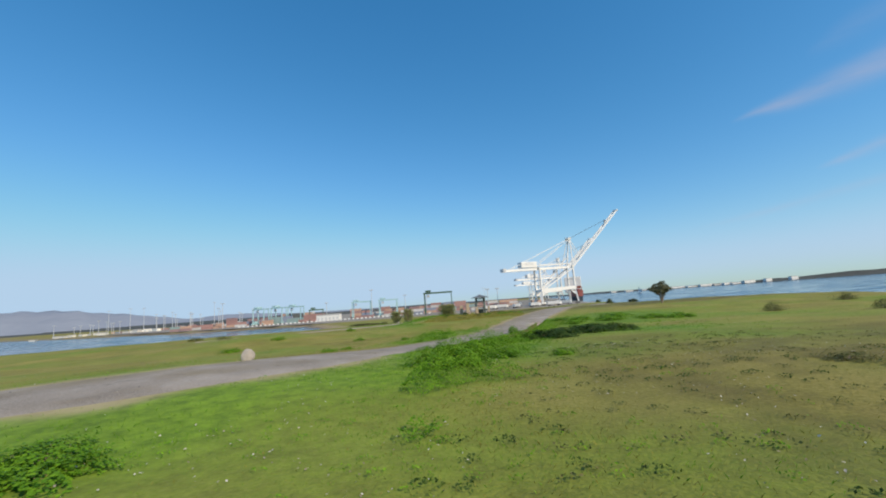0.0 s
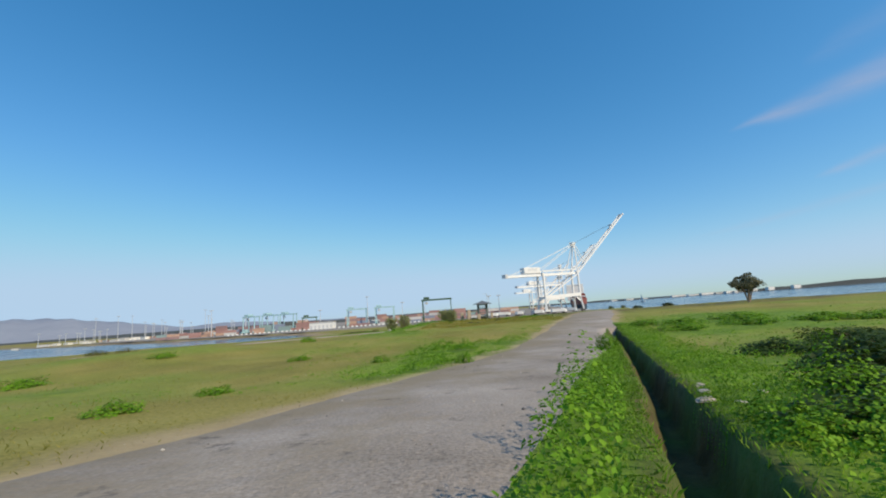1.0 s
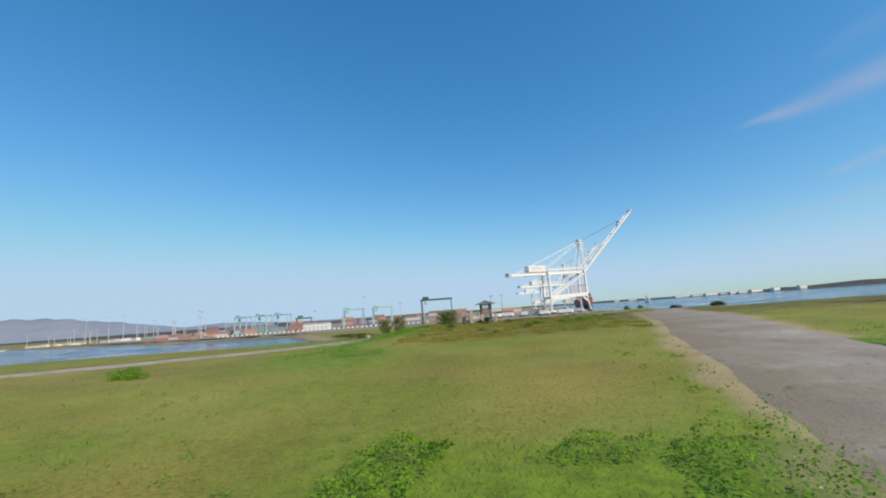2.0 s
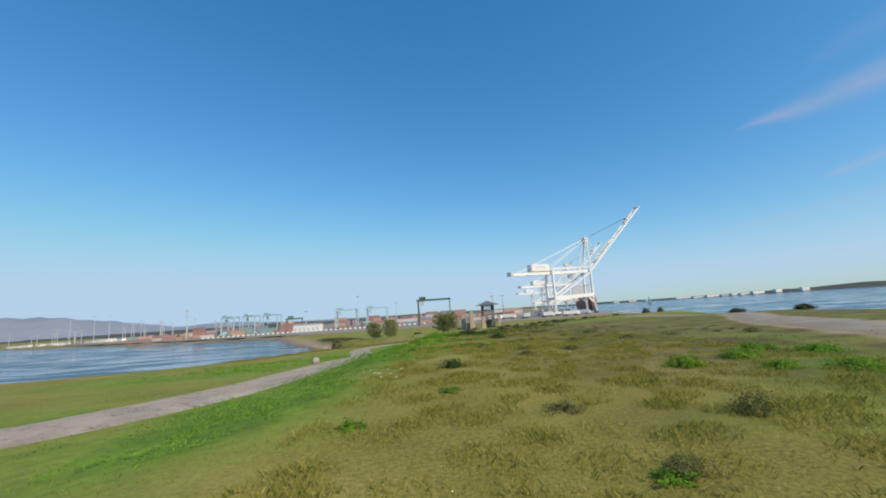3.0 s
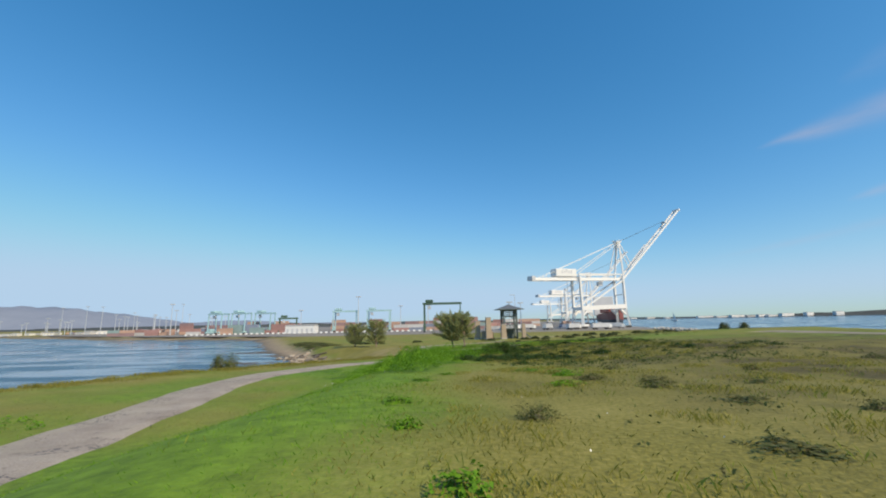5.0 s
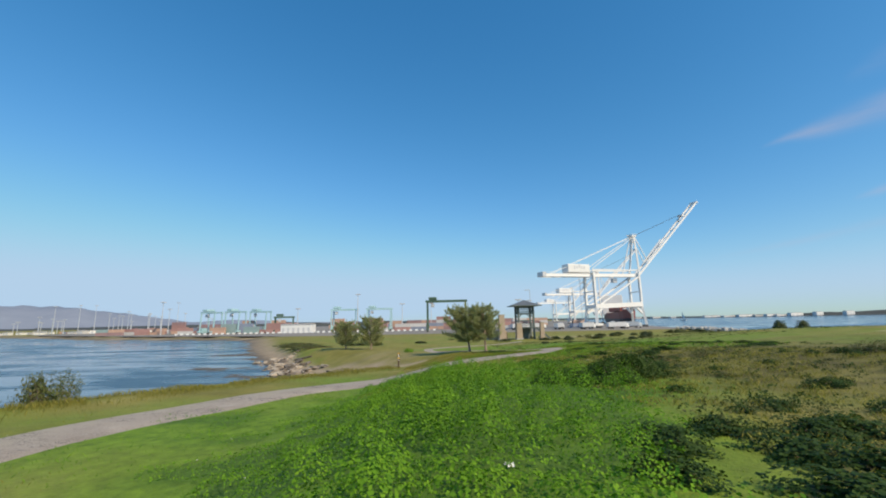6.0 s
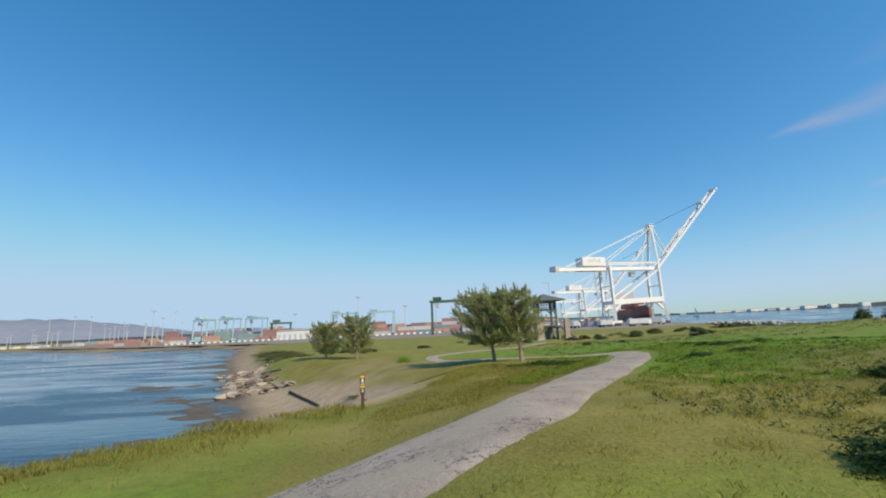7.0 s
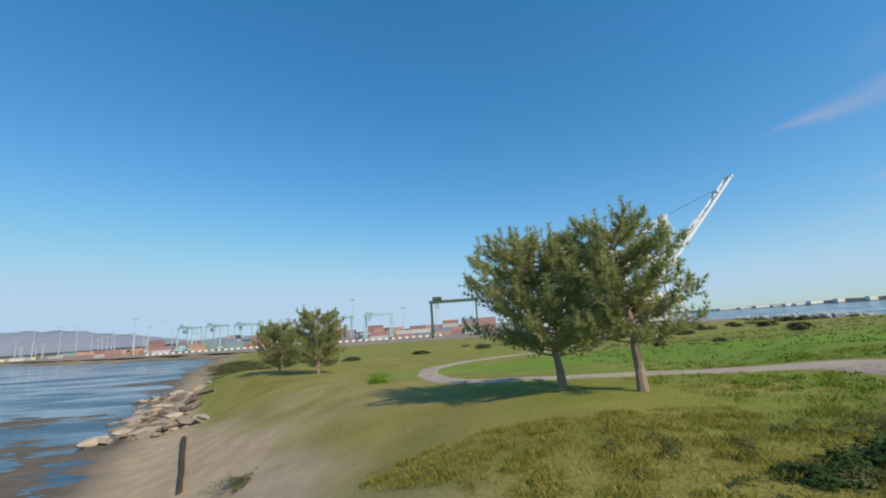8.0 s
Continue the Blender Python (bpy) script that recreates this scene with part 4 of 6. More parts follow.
for x, y, w, h in ((3.9, 15.9, 1.2, 1.0), (3.0, 13.6, 1.3, .9), (4.6, 14.0, 1.1, .7), (6.6, 14.2, .8, .5), (7.6, 34.0, .9, 1.1), (2.1, 32.5, .7, .7), (-1.3, 34.9, .8, .5), (-6, 38.6, 1.1, .5), (-10, 51, 1.2, .8),
                   (-4.9, 26, 1.0, .5), (-4.5, 28.7, .9, .45), (-1.9, 92.2, .9, .6), (0.5, 91.3, 1.0, .6), (1.8, 91.6, 1.2, .7), (-2.3, 5.6, 1.3, .5), (-1.7, 5.1, 1.1, .45), (-2.9, 5.0, 1.2, .5), (-2.2, 4.6, 1.0, .4),
                   (6.9, 23.2, 1.2, .6), (5.4, 21.2, 1.0, .6), (8.2, 68.7, 1.0, .7), (10.6, 69.8, 1.2, .6), (12.4, 71.6, 1.3, .6), (11.0, 66.4, 1.1, .5), (13.6, 70.4, 1.4, .6), (10.0, 67.4, .9, .5), (4.7, 21.2, .8, .5), (5.3, 20.6, 1.0, .5), (5.0, 22.0, .8, .45), (6.0, 21.2, 1.2, .6), (2.2, 80.9, 1.0, .4), (3.0, 81.2, .9, .4), (3.5, 80.5, 1.0, .45), (1.2, 80.4, .7, .35), (0, 80.7, .8, .3), (-.7, 80.3, .8, .35), (2.2, 90.7, 1.0, .5), (1.4, 91.0, .9, .4), (3.6, 90.9, .8, .35), (2.4, 11.9, 1.5, .8), (3.3, 12.4, 1.5, .9), (2.7, 14.8, 1.2, .8), (14.3, 41, 2.4, .8), (16, 44, 2.6, .8), (18, 41, 2.8, .9), (20, 45, 3, .9), (22, 41, 2.8, .9), (14.3, 45.5, 1.8, .7), (24, 39.5, 2.6, 1.0), (-10.6, 182.5, 1.6, 1.2), (-15.7, 34.4, 1.6, .8), (-14.6, 41, 1.4, .6)):
    bush(WEEDS[int(rng.integers(2))], "weed_bush", "bright green leafy weed clump growing in grass", x, y, w, h, "weed clumps")
for x, y, w, h in ((6.5, 63.5, .8, .7), (3.6, 64.7, .8, .4), (4.2, 61.5, .6, .4), (4.5, 74.2, .8, .4), (4.9, 76.5, .9, .4), (3.2, 77.2, .7, .3), (6.8, 75.3, .9, .4), (12.6, 90.4, 1.4, .7), (9, 82, 1.0, .5), (7, 86, .9, .4),
                   (4.8, 94.7, .8, .5), (9.5, 98, 1.2, .6), (12, 106, 1.4, .6), (9.1, 138.3, 1.2, .8), (11.5, 138.8, 1.3, .8), (14, 132, 1.5, .9), (31.7, 38.3, 1.6, 1.6), (44.8, 45.4, 2, 1.6), (34.5, 31.3, 1.6, 1.4), (11.4, 9.4, 1.1, .4),
                   (-20.4, 133.2, 1.6, 3.0), (-19.7, 133.8, 1.1, 2.4), (-21.0, 133.8, .9, 3.8), (-28.5, 55.5, 1.8, 1.0), (-35.4, 60.3, 2, 1.2), (11.2, 25.8, 1.4, .5), (-12.8, 169.7, 1.6, .5), (0.4, 158.6, .8, .4), (-0.3, 159.6, .8, .4), (2.9, 162.6, 1.0, .4), (1.8, 103, .6, .4), (4, 108, .8, .4), (6.5, 118, 1.0, .5)):
    bush(SHRUBS[int(rng.integers(2))], "dry_shrub", "low olive-brown shrub on dry grassland", x, y, w, h, "dry shrubs")
# four tall ones near (3.5, 130) are added to throw shade over the weeds
for x, y, w, h in ((7.6, 23.6, 1.8, .9), (9.4, 25.4, 2.2, 1.0), (11.4, 27.6, 2.4, 1.0), (13.5, 30.5, 2.4, .9), (10.6, 24.0, 2.2, 1.0), (13.2, 26.6, 2.4, 1.0), (8.6, 22.3, 1.8, .9), (10.0, 28.6, 1.6, .7), (1.8, 119.2, 1.0, .5), (2.4, 120.6, 1.0, .5), (4.4, 120.6, 1.1, .5), (3.9, 121.8, 1.0, .5), (5.2, 121.6, 1.1, .5), (4.6, 119.6, 1.0, .5), (5.6, 120.2, 1.1, .5), (2.2, 121.8, .9, .45), (6.6, 121.4, 1.2, .5), (5.6, 21.4, 1.4, .5), (6.7, 22.4, 1.5, .6), 
                   (8, 127, 1.0, .5), (9.5, 124, 1.2, .6), (6.2, 123.3, .9, .5), (4.2, 123.6, .7, .4), (3.4, 121.6, .9, .5), (1.6, 131.2, 1.3, .8), (2.4, 129.8, 1.4, .9), (3.4, 130.6, 1.5, 1.0), (4.6, 134.4, 1.6, .9), (4.2, 132.4, 1.5, .9), (1.2, 129.6, 1.1, .7), (2.2, 128.4, 1.2, .7), (3.4, 128.8, 1.3, .8), (5.6, 131.8, 1.6, .9), (2.6, 132.6, 1.2, .7), (2.6, 136.6, 1.4, .7), (7.0, 135.4, 1.6, .9), (5.2, 90.5, 1.3, .9), (1.4, 71.4, .8, .6), (1.1, 121.0, .9, .55), (0.5, 119.8, .8, .5), (2.9, 119.9, 1.1, .6), (3.6, 119.4, 1.0, .5), (5.5, 137, 1.3, .5), (2.2, 140.2, 1.1, .6), (2.9, 140.7, 1.2, .6), (1.8, 139.8, .9, .5), (3.8, 140.4, 1.0, .5), (6.4, 144.5, 1.0, .5), (8.4, 147, 1.2, .6), (5.0, 142.4, .8, .4), (10.5, 143.6, 1.6, .7), (12.5, 146, 1.6, .7), (1.0, 160.2, 1.2, .7), (1.9, 160.5, 1.2, .7), (1.3, 159.1, 1.1, .6), (2.3, 159.3, 1.2, .7), (3.4, 129.3, 1.3, 1.8), (4.0, 130.3, 1.4, 2.0), (2.7, 128.6, 1.1, 1.6), (4.9, 131.2, 1.5, 1.7), (0.2, 160.1, .9, .4), (-0.6, 159.7, .8, .35), (1.3, 156.2, .9, .4), (2.4, 158.6, 1.0, .5), (2.0, 157.6, .8, .4), (3.2, 160.6, 1.1, .5), (3.9, 162.0, 1.0, .45)):
    bush(DARKS[1 if (y < 36 and w > 2) or 128 < y < 133 else 0], "leafy_bush", "dense dark green leafy bush in the meadow", x, y, w, h, "leafy bushes")
for x, y, w, h in ((14, 197, 1.4, .9), (18, 194, 1.2, .7), (34, 206, 1.8, 1.0), (40, 214, 3, 1.4), (10, 236, 3, 1.5), (22, 240, 3.4, 1.4), (28, 236, 3, 1.6), (36, 236, 3, 1.5), (48, 232, 3.2, 1.7),
                   (-2, 238, 3, 1.5), (-14, 232, 3.4, 1.2), (-30, 226, 4, 1.2), (-24, 222, 3, 1.2), (81, 229, 3.0, 5.4), (87.5, 229.5, 2.8, 5.0), (50, 128, 2.4, 1.6), (53, 118, 2.6, 1.6), (76, 262, 3, 2.2), (84, 270, 3, 2.4), (92, 288, 3.5, 2.6), (60, 262, 3, 2.0), (50, 258, 3, 2.0), (42, 252, 3, 1.8)):
    bush(DARKS[2], "scrub_bush", "rounded dark scrub bush beside the shore", x, y, w, h, "scrub bushes")

for k in range(60):
    x, y = rng.uniform(2.5, 20), rng.uniform(78, 113)
    if far_from(ROAD_LINE, np.array([x]), np.array([y]), 4)[0] > 3:
        bush(LITTLE[1], "dry_shrub", "low olive-brown shrub on dry grassland", x, y, rng.uniform(0.35, 0.9), rng.uniform(0.18, 0.4), "dry shrubs")
for k in range(26):
    x, y = rng.uniform(7, 24), rng.uniform(146, 172)
    if far_from(TRAIL_LINE, np.array([x]), np.array([y]), 4)[0] > 2.2:
        bush(DARKS[0], "leafy_bush", "dense dark green leafy bush in the meadow", x, y, rng.uniform(0.7, 1.6), rng.uniform(0.3, 0.6), "leafy bushes")
for k in range(110):
    x, y = rng.uniform(2, 17), rng.uniform(116, 147)
    if x - 2.2 > 0.18 * (y - 121) and far_from(TRAIL_LINE, np.array([x]), np.array([y]), 4)[0] > 2.4:
        if k % 2:
            bush(LITTLE[1], "dry_shrub", "low olive-brown shrub on dry grassland", x, y, rng.uniform(0.3, 0.8), rng.uniform(0.18, 0.4), "dry shrubs")
        else:
            bush(LITTLE[2], "leafy_bush", "dense dark green leafy bush in the meadow", x, y, rng.uniform(0.4, 0.9), rng.uniform(0.2, 0.45), "leafy bushes")
for k in range(20):
    x, y = rng.uniform(-3, 4), rng.uniform(56, 112)
    if clear_of_ways(np.array([x]), np.array([y]), 2.5, 1.8)[0]:
        bush(LITTLE[0], "weed_bush", "bright green leafy weed clump growing in grass", x, y, rng.uniform(0.35, 0.8), rng.uniform(0.18, 0.36), "weed clumps")
# leafy verge between the road and the ditch
i = rng.integers(0, len(DITCH_LINE), 230000)
off = rng.normal(0, 1.1, len(i))
tangent = np.gradient(DITCH_LINE, axis=0)[i]
x = DITCH_LINE[i, 0] + tangent[:, 1] * off / np.hypot(*tangent.T)
y = DITCH_LINE[i, 1] - tangent[:, 0] * off / np.hypot(*tangent.T)
near, own, ox, oy = cells(x, y, 0.3, 8.0)
keep = clear_of_ways(x, y, 2.3, 1.0, 0.22) & (y > 14) & (((off < 0) & (off < -0.36)) | ((off > 0) & (off < 0.75) & (wave(x, y, 0.7, 18.0) > 0.2))) & ((off > -0.9) | (wave(x, y, 0.9, 19.0) > 0.15))
x, y, near, own, ox, oy = x[keep], y[keep], near[keep], own[keep], ox[keep], oy[keep]
c = np.stack([x, y, ground_z(x, y) + 0.03 + np.clip(1 - (near / 0.24) ** 2, 0, 1) * (0.04 + 0.09 * own) * rng.uniform(0.5, 1, len(x))], 1)
v, f = leaves(c, unit(rng.normal(0, 0.4, (len(x), 3)) + np.stack([ox * near * 5, oy * near * 5, np.ones(len(x))], 1)), rng.uniform(0.005, 0.012, len(x)))
stuff("verge_weeds", soup("verge_weeds", v, f, M_FRESH), "leafy green weeds on the verge beside a ditch", "weeds")

i = rng.integers(0, len(DITCH_LINE), 60000)
off = rng.uniform(-2.2, 1.6, len(i))
tangent = np.gradient(DITCH_LINE, axis=0)[i]
x = DITCH_LINE[i, 0] - tangent[:, 1] * off / np.hypot(*tangent.T)
y = DITCH_LINE[i, 1] + tangent[:, 0] * off / np.hypot(*tangent.T)
keep = clear_of_ways(x, y, 2.2, 1.0, 0.3)
x, y = x[keep], y[keep]
v, f = blades(np.stack([x, y, ground_z(x, y) - 0.02], 1), rng.uniform(0.03, 0.10, len(x)), rng.uniform(0.004, 0.008, len(x)), rng.uniform(0.1, 0.9, len(x)))
stuff("ditch_grass", soup("ditch_grass", v, f, M_FRESH), "short bright grass along both sides of a ditch", "grass")


def clumps(name, material, label, n, x0, x1, y0, y1, cell, share, high, leaf, seed):
    """Many low leafy tufts over a stretch of ground."""
    x, y = rng.uniform(x0, x1, n), rng.uniform(y0, y1, n)
    near, own, ox, oy = cells(x, y, cell, seed)
    tall = np.clip(1 - (near / (cell * (0.22 + 0.3 * own))) ** 2, 0, 1) * (0.35 + 0.65 * own)
    keep = clear_of_ways(x, y, 2.4, 1.5, 0.7) & (tall > 0.02) & (own < share) & (wave(x, y, 3.3, seed) > -0.25) & (sandy(x, y) < 0.3)
    x, y, tall = x[keep], y[keep], tall[keep]
    c = np.stack([x, y, ground_z(x, y) + 0.02 + tall * high * rng.uniform(0.4, 1, len(x))], 1)
    v, f = leaves(c, unit(rng.normal(0, 0.6, (len(x), 3)) + [0.1, -0.3, 0.9]), rng.uniform(0.6, 1.3, len(x)) * leaf, 0.6)
    return stuff(name, soup(name, v, f, material), label, "undergrowth")


clumps("meadow_undergrowth", M_BUSH, "low dark green tufts scattered over the meadow", 110000, 1.5, 15, 113, 146, 0.6, 0.45, 0.32, 0.035, 41.0)
clumps("dry_undergrowth", M_SHRUB, "low olive-brown tufts scattered over dry grass", 110000, 2, 17, 112, 147, 0.5, 0.6, 0.25, 0.035, 42.0)
clumps("dry_undergrowth", M_SHRUB, "low olive-brown tufts scattered over dry grass", 60000, 2.5, 16, 68, 112, 0.6, 0.4, 0.22, 0.028, 43.0)
clumps("meadow_undergrowth", M_BUSH, "low dark green tufts scattered over the meadow", 90000, 4, 26, 147, 178, 0.8, 0.45, 0.22, 0.045, 44.0)
clumps("lush_undergrowth", M_WEED, "bright green leafy tufts along the far side of a trail", 110000, 4, 26, 147, 180, 0.5, 0.8, 0.15, 0.04, 45.0)
clumps("lush_undergrowth", M_WEED, "bright green leafy tufts on the crest of a dry rise", 60000, 0.4, 3.4, 79.4, 82.2, 0.45, 0.5, 0.16, 0.02, 46.0)
clumps("lush_undergrowth", M_WEED, "bright green leafy tufts on the crest of a dry rise", 50000, 0.2, 3.4, 90, 92.6, 0.45, 0.45, 0.15, 0.02, 58.0)
clumps("meadow_undergrowth", M_SHRUB, "low olive-brown tufts at the inner edge of a trail bend", 60000, -2.4, 2.8, 158.7, 162.6, 0.5, 0.6, 0.2, 0.016, 59.0)
clumps("lush_undergrowth", M_WEED, "bright green leafy tufts on the shore side of a trail", 50000, -19, -9, 82, 112, 0.6, 0.6, 0.25, 0.045, 48.0)
clumps("lush_undergrowth", M_WEED, "bright green leafy tufts beyond a roadside ditch", 50000, 6, 22, 24, 52, 0.7, 0.35, 0.18, 0.035, 47.0)
clumps("lush_undergrowth", M_WEED, "bright green leafy tufts in short grass", 60000, -3.5, 8.5, 2.6, 15, 0.45, 0.45, 0.10, 0.017, 49.0)
clumps("meadow_undergrowth", M_BUSH, "low dark green tufts scattered over the meadow", 50000, 2.5, 14, 2.6, 17, 0.6, 0.4, 0.12, 0.022, 50.0)
clumps("dry_undergrowth", M_SHRUB, "low olive-brown tufts scattered over dry grass", 60000, 4, 17, 2.6, 18, 0.5, 0.4, 0.10, 0.022, 54.0)
clumps("lush_undergrowth", M_WEED, "bright green leafy tufts beside a gravel road", 45000, -7, 2, 24, 48, 0.6, 0.35, 0.12, 0.022, 55.0)
clumps("meadow_undergrowth", M_BUSH, "low dark green tufts on the lawn beyond a trail", 60000, 4, 60, 178, 225, 1.3, 0.5, 0.35, 0.07, 56.0)
clumps("meadow_undergrowth", M_SHRUB, "low olive tufts on the lawn beyond a trail", 60000, 4, 60, 178, 225, 1.0, 0.5, 0.25, 0.07, 57.0)


def tussocks(name, material, label, n, x0, x1, y0, y1, cell, tall, seed, share=1.0):
    """Standing grass that thickens into tussocks."""
    x, y = rng.uniform(x0, x1, n), rng.uniform(y0, y1, n)
    near, own, ox, oy = cells(x, y, cell, seed)
    thick = np.clip(1 - (near / (cell * 0.75)) ** 2, 0, 1) * (0.3 + 0.7 * own)
    keep = clear_of_ways(x, y, 2.6, 1.6, 0.8) & (thick > rng.uniform(0, 0.55, n)) & (own < share) & (sandy(x, y) < 0.2)
    x, y, thick = x[keep], y[keep], thick[keep]
    v, f = blades(np.stack([x, y, ground_z(x, y) - 0.02], 1), rng.uniform(*tall, len(x)) * (0.45 + 0.8 * thick), rng.uniform(0.004, 0.008, len(x)), rng.uniform(0.15, 0.9, len(x)))
    return stuff(name, soup(name, v, f, material), label, "grass")


tussocks("tussock_grass", M_STRAW, "shin-high olive and straw-coloured grass tussocks", 230000, -1.5, 13, 57, 86, 1.0, (0.07, 0.17), 71.0, 0.75)
tussocks("tussock_grass", M_MEADOW, "shin-high green grass tussocks among straw", 40000, -2.5, 12, 67, 113, 0.8, (0.08, 0.17), 72.0, 0.3)
tussocks("tussock_grass", M_STRAW, "shin-high olive and straw-coloured grass tussocks", 150000, 0.6, 14, 86, 113, 1.3, (0.05, 0.15), 74.0, 0.5)
tussocks("tussock_grass", M_STRAW, "shin-high olive and straw-coloured grass tussocks", 70000, 2, 15, 117, 147, 0.8, (0.08, 0.20), 73.0, 0.8)
tussocks("tussock_grass", M_MEADOW, "shin-high dark green grass tussocks beyond a trail", 90000, 2, 15, 147, 176, 0.7, (0.08, 0.2), 75.0, 0.8)
tussocks("tussock_grass", M_STRAW, "ankle-high yellowing grass beside a trail", 60000, -6, 8, 131, 150, 0.8, (0.05, 0.13), 76.0, 0.7)
tussocks("tussock_grass", M_STRAW, "ankle-high yellowing grass beside a trail bend", 80000, -7.5, 1.5, 156, 165, 0.6, (0.05, 0.14), 77.0, 0.9)
# pale dry litter and chips in the first meadow
x, y = rng.uniform(-2, 14, 2600), rng.uniform(2.6, 18, 2600)
keep = clear_of_ways(x, y, 2.6, 1.5) & (wave(x, y, 1.9, 61.0) > 0.0)
x, y = x[keep], y[keep]
v, f = leaves(np.stack([x, y, ground_z(x, y) + rng.uniform(0.02, 0.05, len(x))], 1), unit(rng.normal(0, 0.35, (len(x), 3)) + [0, 0, 1]), rng.uniform(0.008, 0.024, len(x)), 0.6)
M_CHIP = mat("pale_chips", [(0.22, 0.18, 0.13), (0.42, 0.39, 0.33), (0.62, 0.60, 0.55)], 1.5, 9, 0.9, 0.0, island=0.8)
stuff("pale_litter", soup("pale_litter", v, f, M_CHIP), "pale dry leaf litter and chips in short grass", "litter")
# tall grass on the inner side of the bend
x, y = rng.uniform(-6.5, 3.2, 110000), rng.uniform(147, 164, 110000)
lie = 0.35 * wave(x, y, 1.6, 31.0) + 0.3 * wave(x, y, 0.6, 32.0) + 0.75 * np.exp(-((x + 0.4 - 0.45 * (y - 152)) / 2.2) ** 2) + 0.3
keep = clear_of_ways(x, y, 2, rng.uniform(1.15, 1.75, len(x))) & (lie > rng.uniform(0.0, 1.0, len(x))) & (sandy(x, y) < 0.2)
x, y = x[keep], y[keep]
v, f = blades(np.stack([x, y, ground_z(x, y) - 0.02], 1), rng.uniform(0.05, 0.16, len(x)) * (0.6 + 0.5 * lie[keep]) * (0.35 + 0.65 * sstep(1.4, 2.6, far_from(TRAIL_LINE, x, y, 4))), rng.uniform(0.004, 0.009, len(x)), rng.uniform(0.1, 0.8, len(x)))
wet = (x > -1.2 + 0.42 * (y - 151) + rng.normal(0, 1.2, len(x))) & (rng.uniform(0, 1, len(x)) < 0.6) & (y > 150)
f = f.reshape(2, -1, 3)
stuff("tall_dry_grass", soup("tall_dry_grass", v, f[:, ~wet].reshape(-1, 3), M_DRY), "ankle-high olive grass beside the trail bend", "grass")
f = f[:, wet].reshape(-1, 3)
stuff("tall_grass", soup("tall_grass", v, f, M_MEADOW), "ankle-high dark green grass beside the trail bend", "grass")
y = rng.uniform(112, 152, 26000)
x = inlet_x(y) + np.interp(y, [112, 126, 140, 152], [7.5, 8, 10, 12]) + rng.normal(1.2, 1.3, len(y))
keep = clear_of_ways(x, y, 2, 1.1) & (wave(x, y, 1.4, 34.0) > -0.35)
x, y = x[keep], y[keep]
v, f = blades(np.stack([x, y, ground_z(x, y) - 0.02], 1), rng.uniform(0.10, 0.32, len(x)) * (0.8 + 0.5 * wave(x, y, 1.1, 35.0)), rng.uniform(0.008, 0.018, len(x)), rng.uniform(0.1, 0.6, len(x)))
stuff("bank_grass", soup("bank_grass", v, f, M_DRY), "knee-high yellowing grass along the inlet bank", "grass")
y = rng.uniform(150.5, 163, 20000)
x = -1.1 + 0.44 * (y - 150) + rng.normal(0, 0.5, len(y))
keep = clear_of_ways(x, y, 2, rng.uniform(1.15, 1.75, len(x))) & (wave(x, y, 0.9, 33.0) > -0.4)
x, y = x[keep], y[keep]
v, f = blades(np.stack([x, y, ground_z(x, y) - 0.02], 1), rng.uniform(0.08, 0.24, len(x)), rng.uniform(0.004, 0.009, len(x)), rng.uniform(0.1, 0.6, len(x)))
stuff("verge_grass", soup("verge_grass", v, f, M_MEADOW), "dark green grass tufts along the trail edge", "grass")
for k in range(16):
    y = 212 + 2.1 * k
    bush(SHRUBS[k % 2], "brown_scrub", "brown dry scrub along the inlet bank", float(inlet_x(y)) + 11 + 3 * math.sin(k * 1.7), y, 5.0, 1.3, "inlet scrub")

for k in range(34):
    x, y = rng.uniform(-8, 78), rng.uniform(233, 256)
    if far_from(TRAIL_LINE, np.array([x]), np.array([y]), 4)[0] > 2.5:
        bush(SHRUBS[k % 2] if k % 3 else DARKS[2], "lawn_scrub", "olive-brown scrub at the edge of the lawn", x, y, rng.uniform(1.4, 3.0), rng.uniform(1.0, 2.2), "lawn edge scrub")

# small white flowers and pale stones
x, y = sow(900, 2, 150, 4.0)
keep = wave(x, y, 4, 21.0) > 0.1
x, y = x[keep], y[keep]
c = np.stack([x, y, ground_z(x, y) + rng.uniform(0.08, 0.2, len(x))], 1)
v, f = leaves(c, unit(rng.normal(0, 0.4, (len(x), 3)) + [0, -0.4, 0.8]), rng.uniform(0.006, 0.014, len(x)), 0.9)
stuff("white_flowers", soup("white_flowers", v, f, M_PETAL), "scattered small white wildflowers in the grass", "flowers")


heads = np.array([(2.0, 81.6), (1.4, 81.1), (3.4, 81.1), (3.5, 80.9), (2.4, 131.3), (1.9, 130.9), (2.1, 130.5), (5.8, 141), (6.1, 141.3), (1.2, 71.5), (1.5, 71.3), (-1.7, 70.8), (-1.5, 71.1), (-1.2, 70.4), (-0.8, 69.4), (-0.6, 69.9), (-0.4, 70.9), (-0.3, 68.8), (-1.2, 71.7), (-1.0, 70.1), (-0.9, 71.2), (6.2, 73.5), (3.1, 96.5), (2.6, 97.0), (3.6, 95.9), (-1.1, 119.8)])
spot = np.repeat(np.column_stack([heads, ground_z(heads[:, 0], heads[:, 1]) + rng.uniform(0.14, 0.18, len(heads))]), 18, 0)
spot = spot + rng.normal(0, 1, spot.shape) * [0.035, 0.035, 0.008]
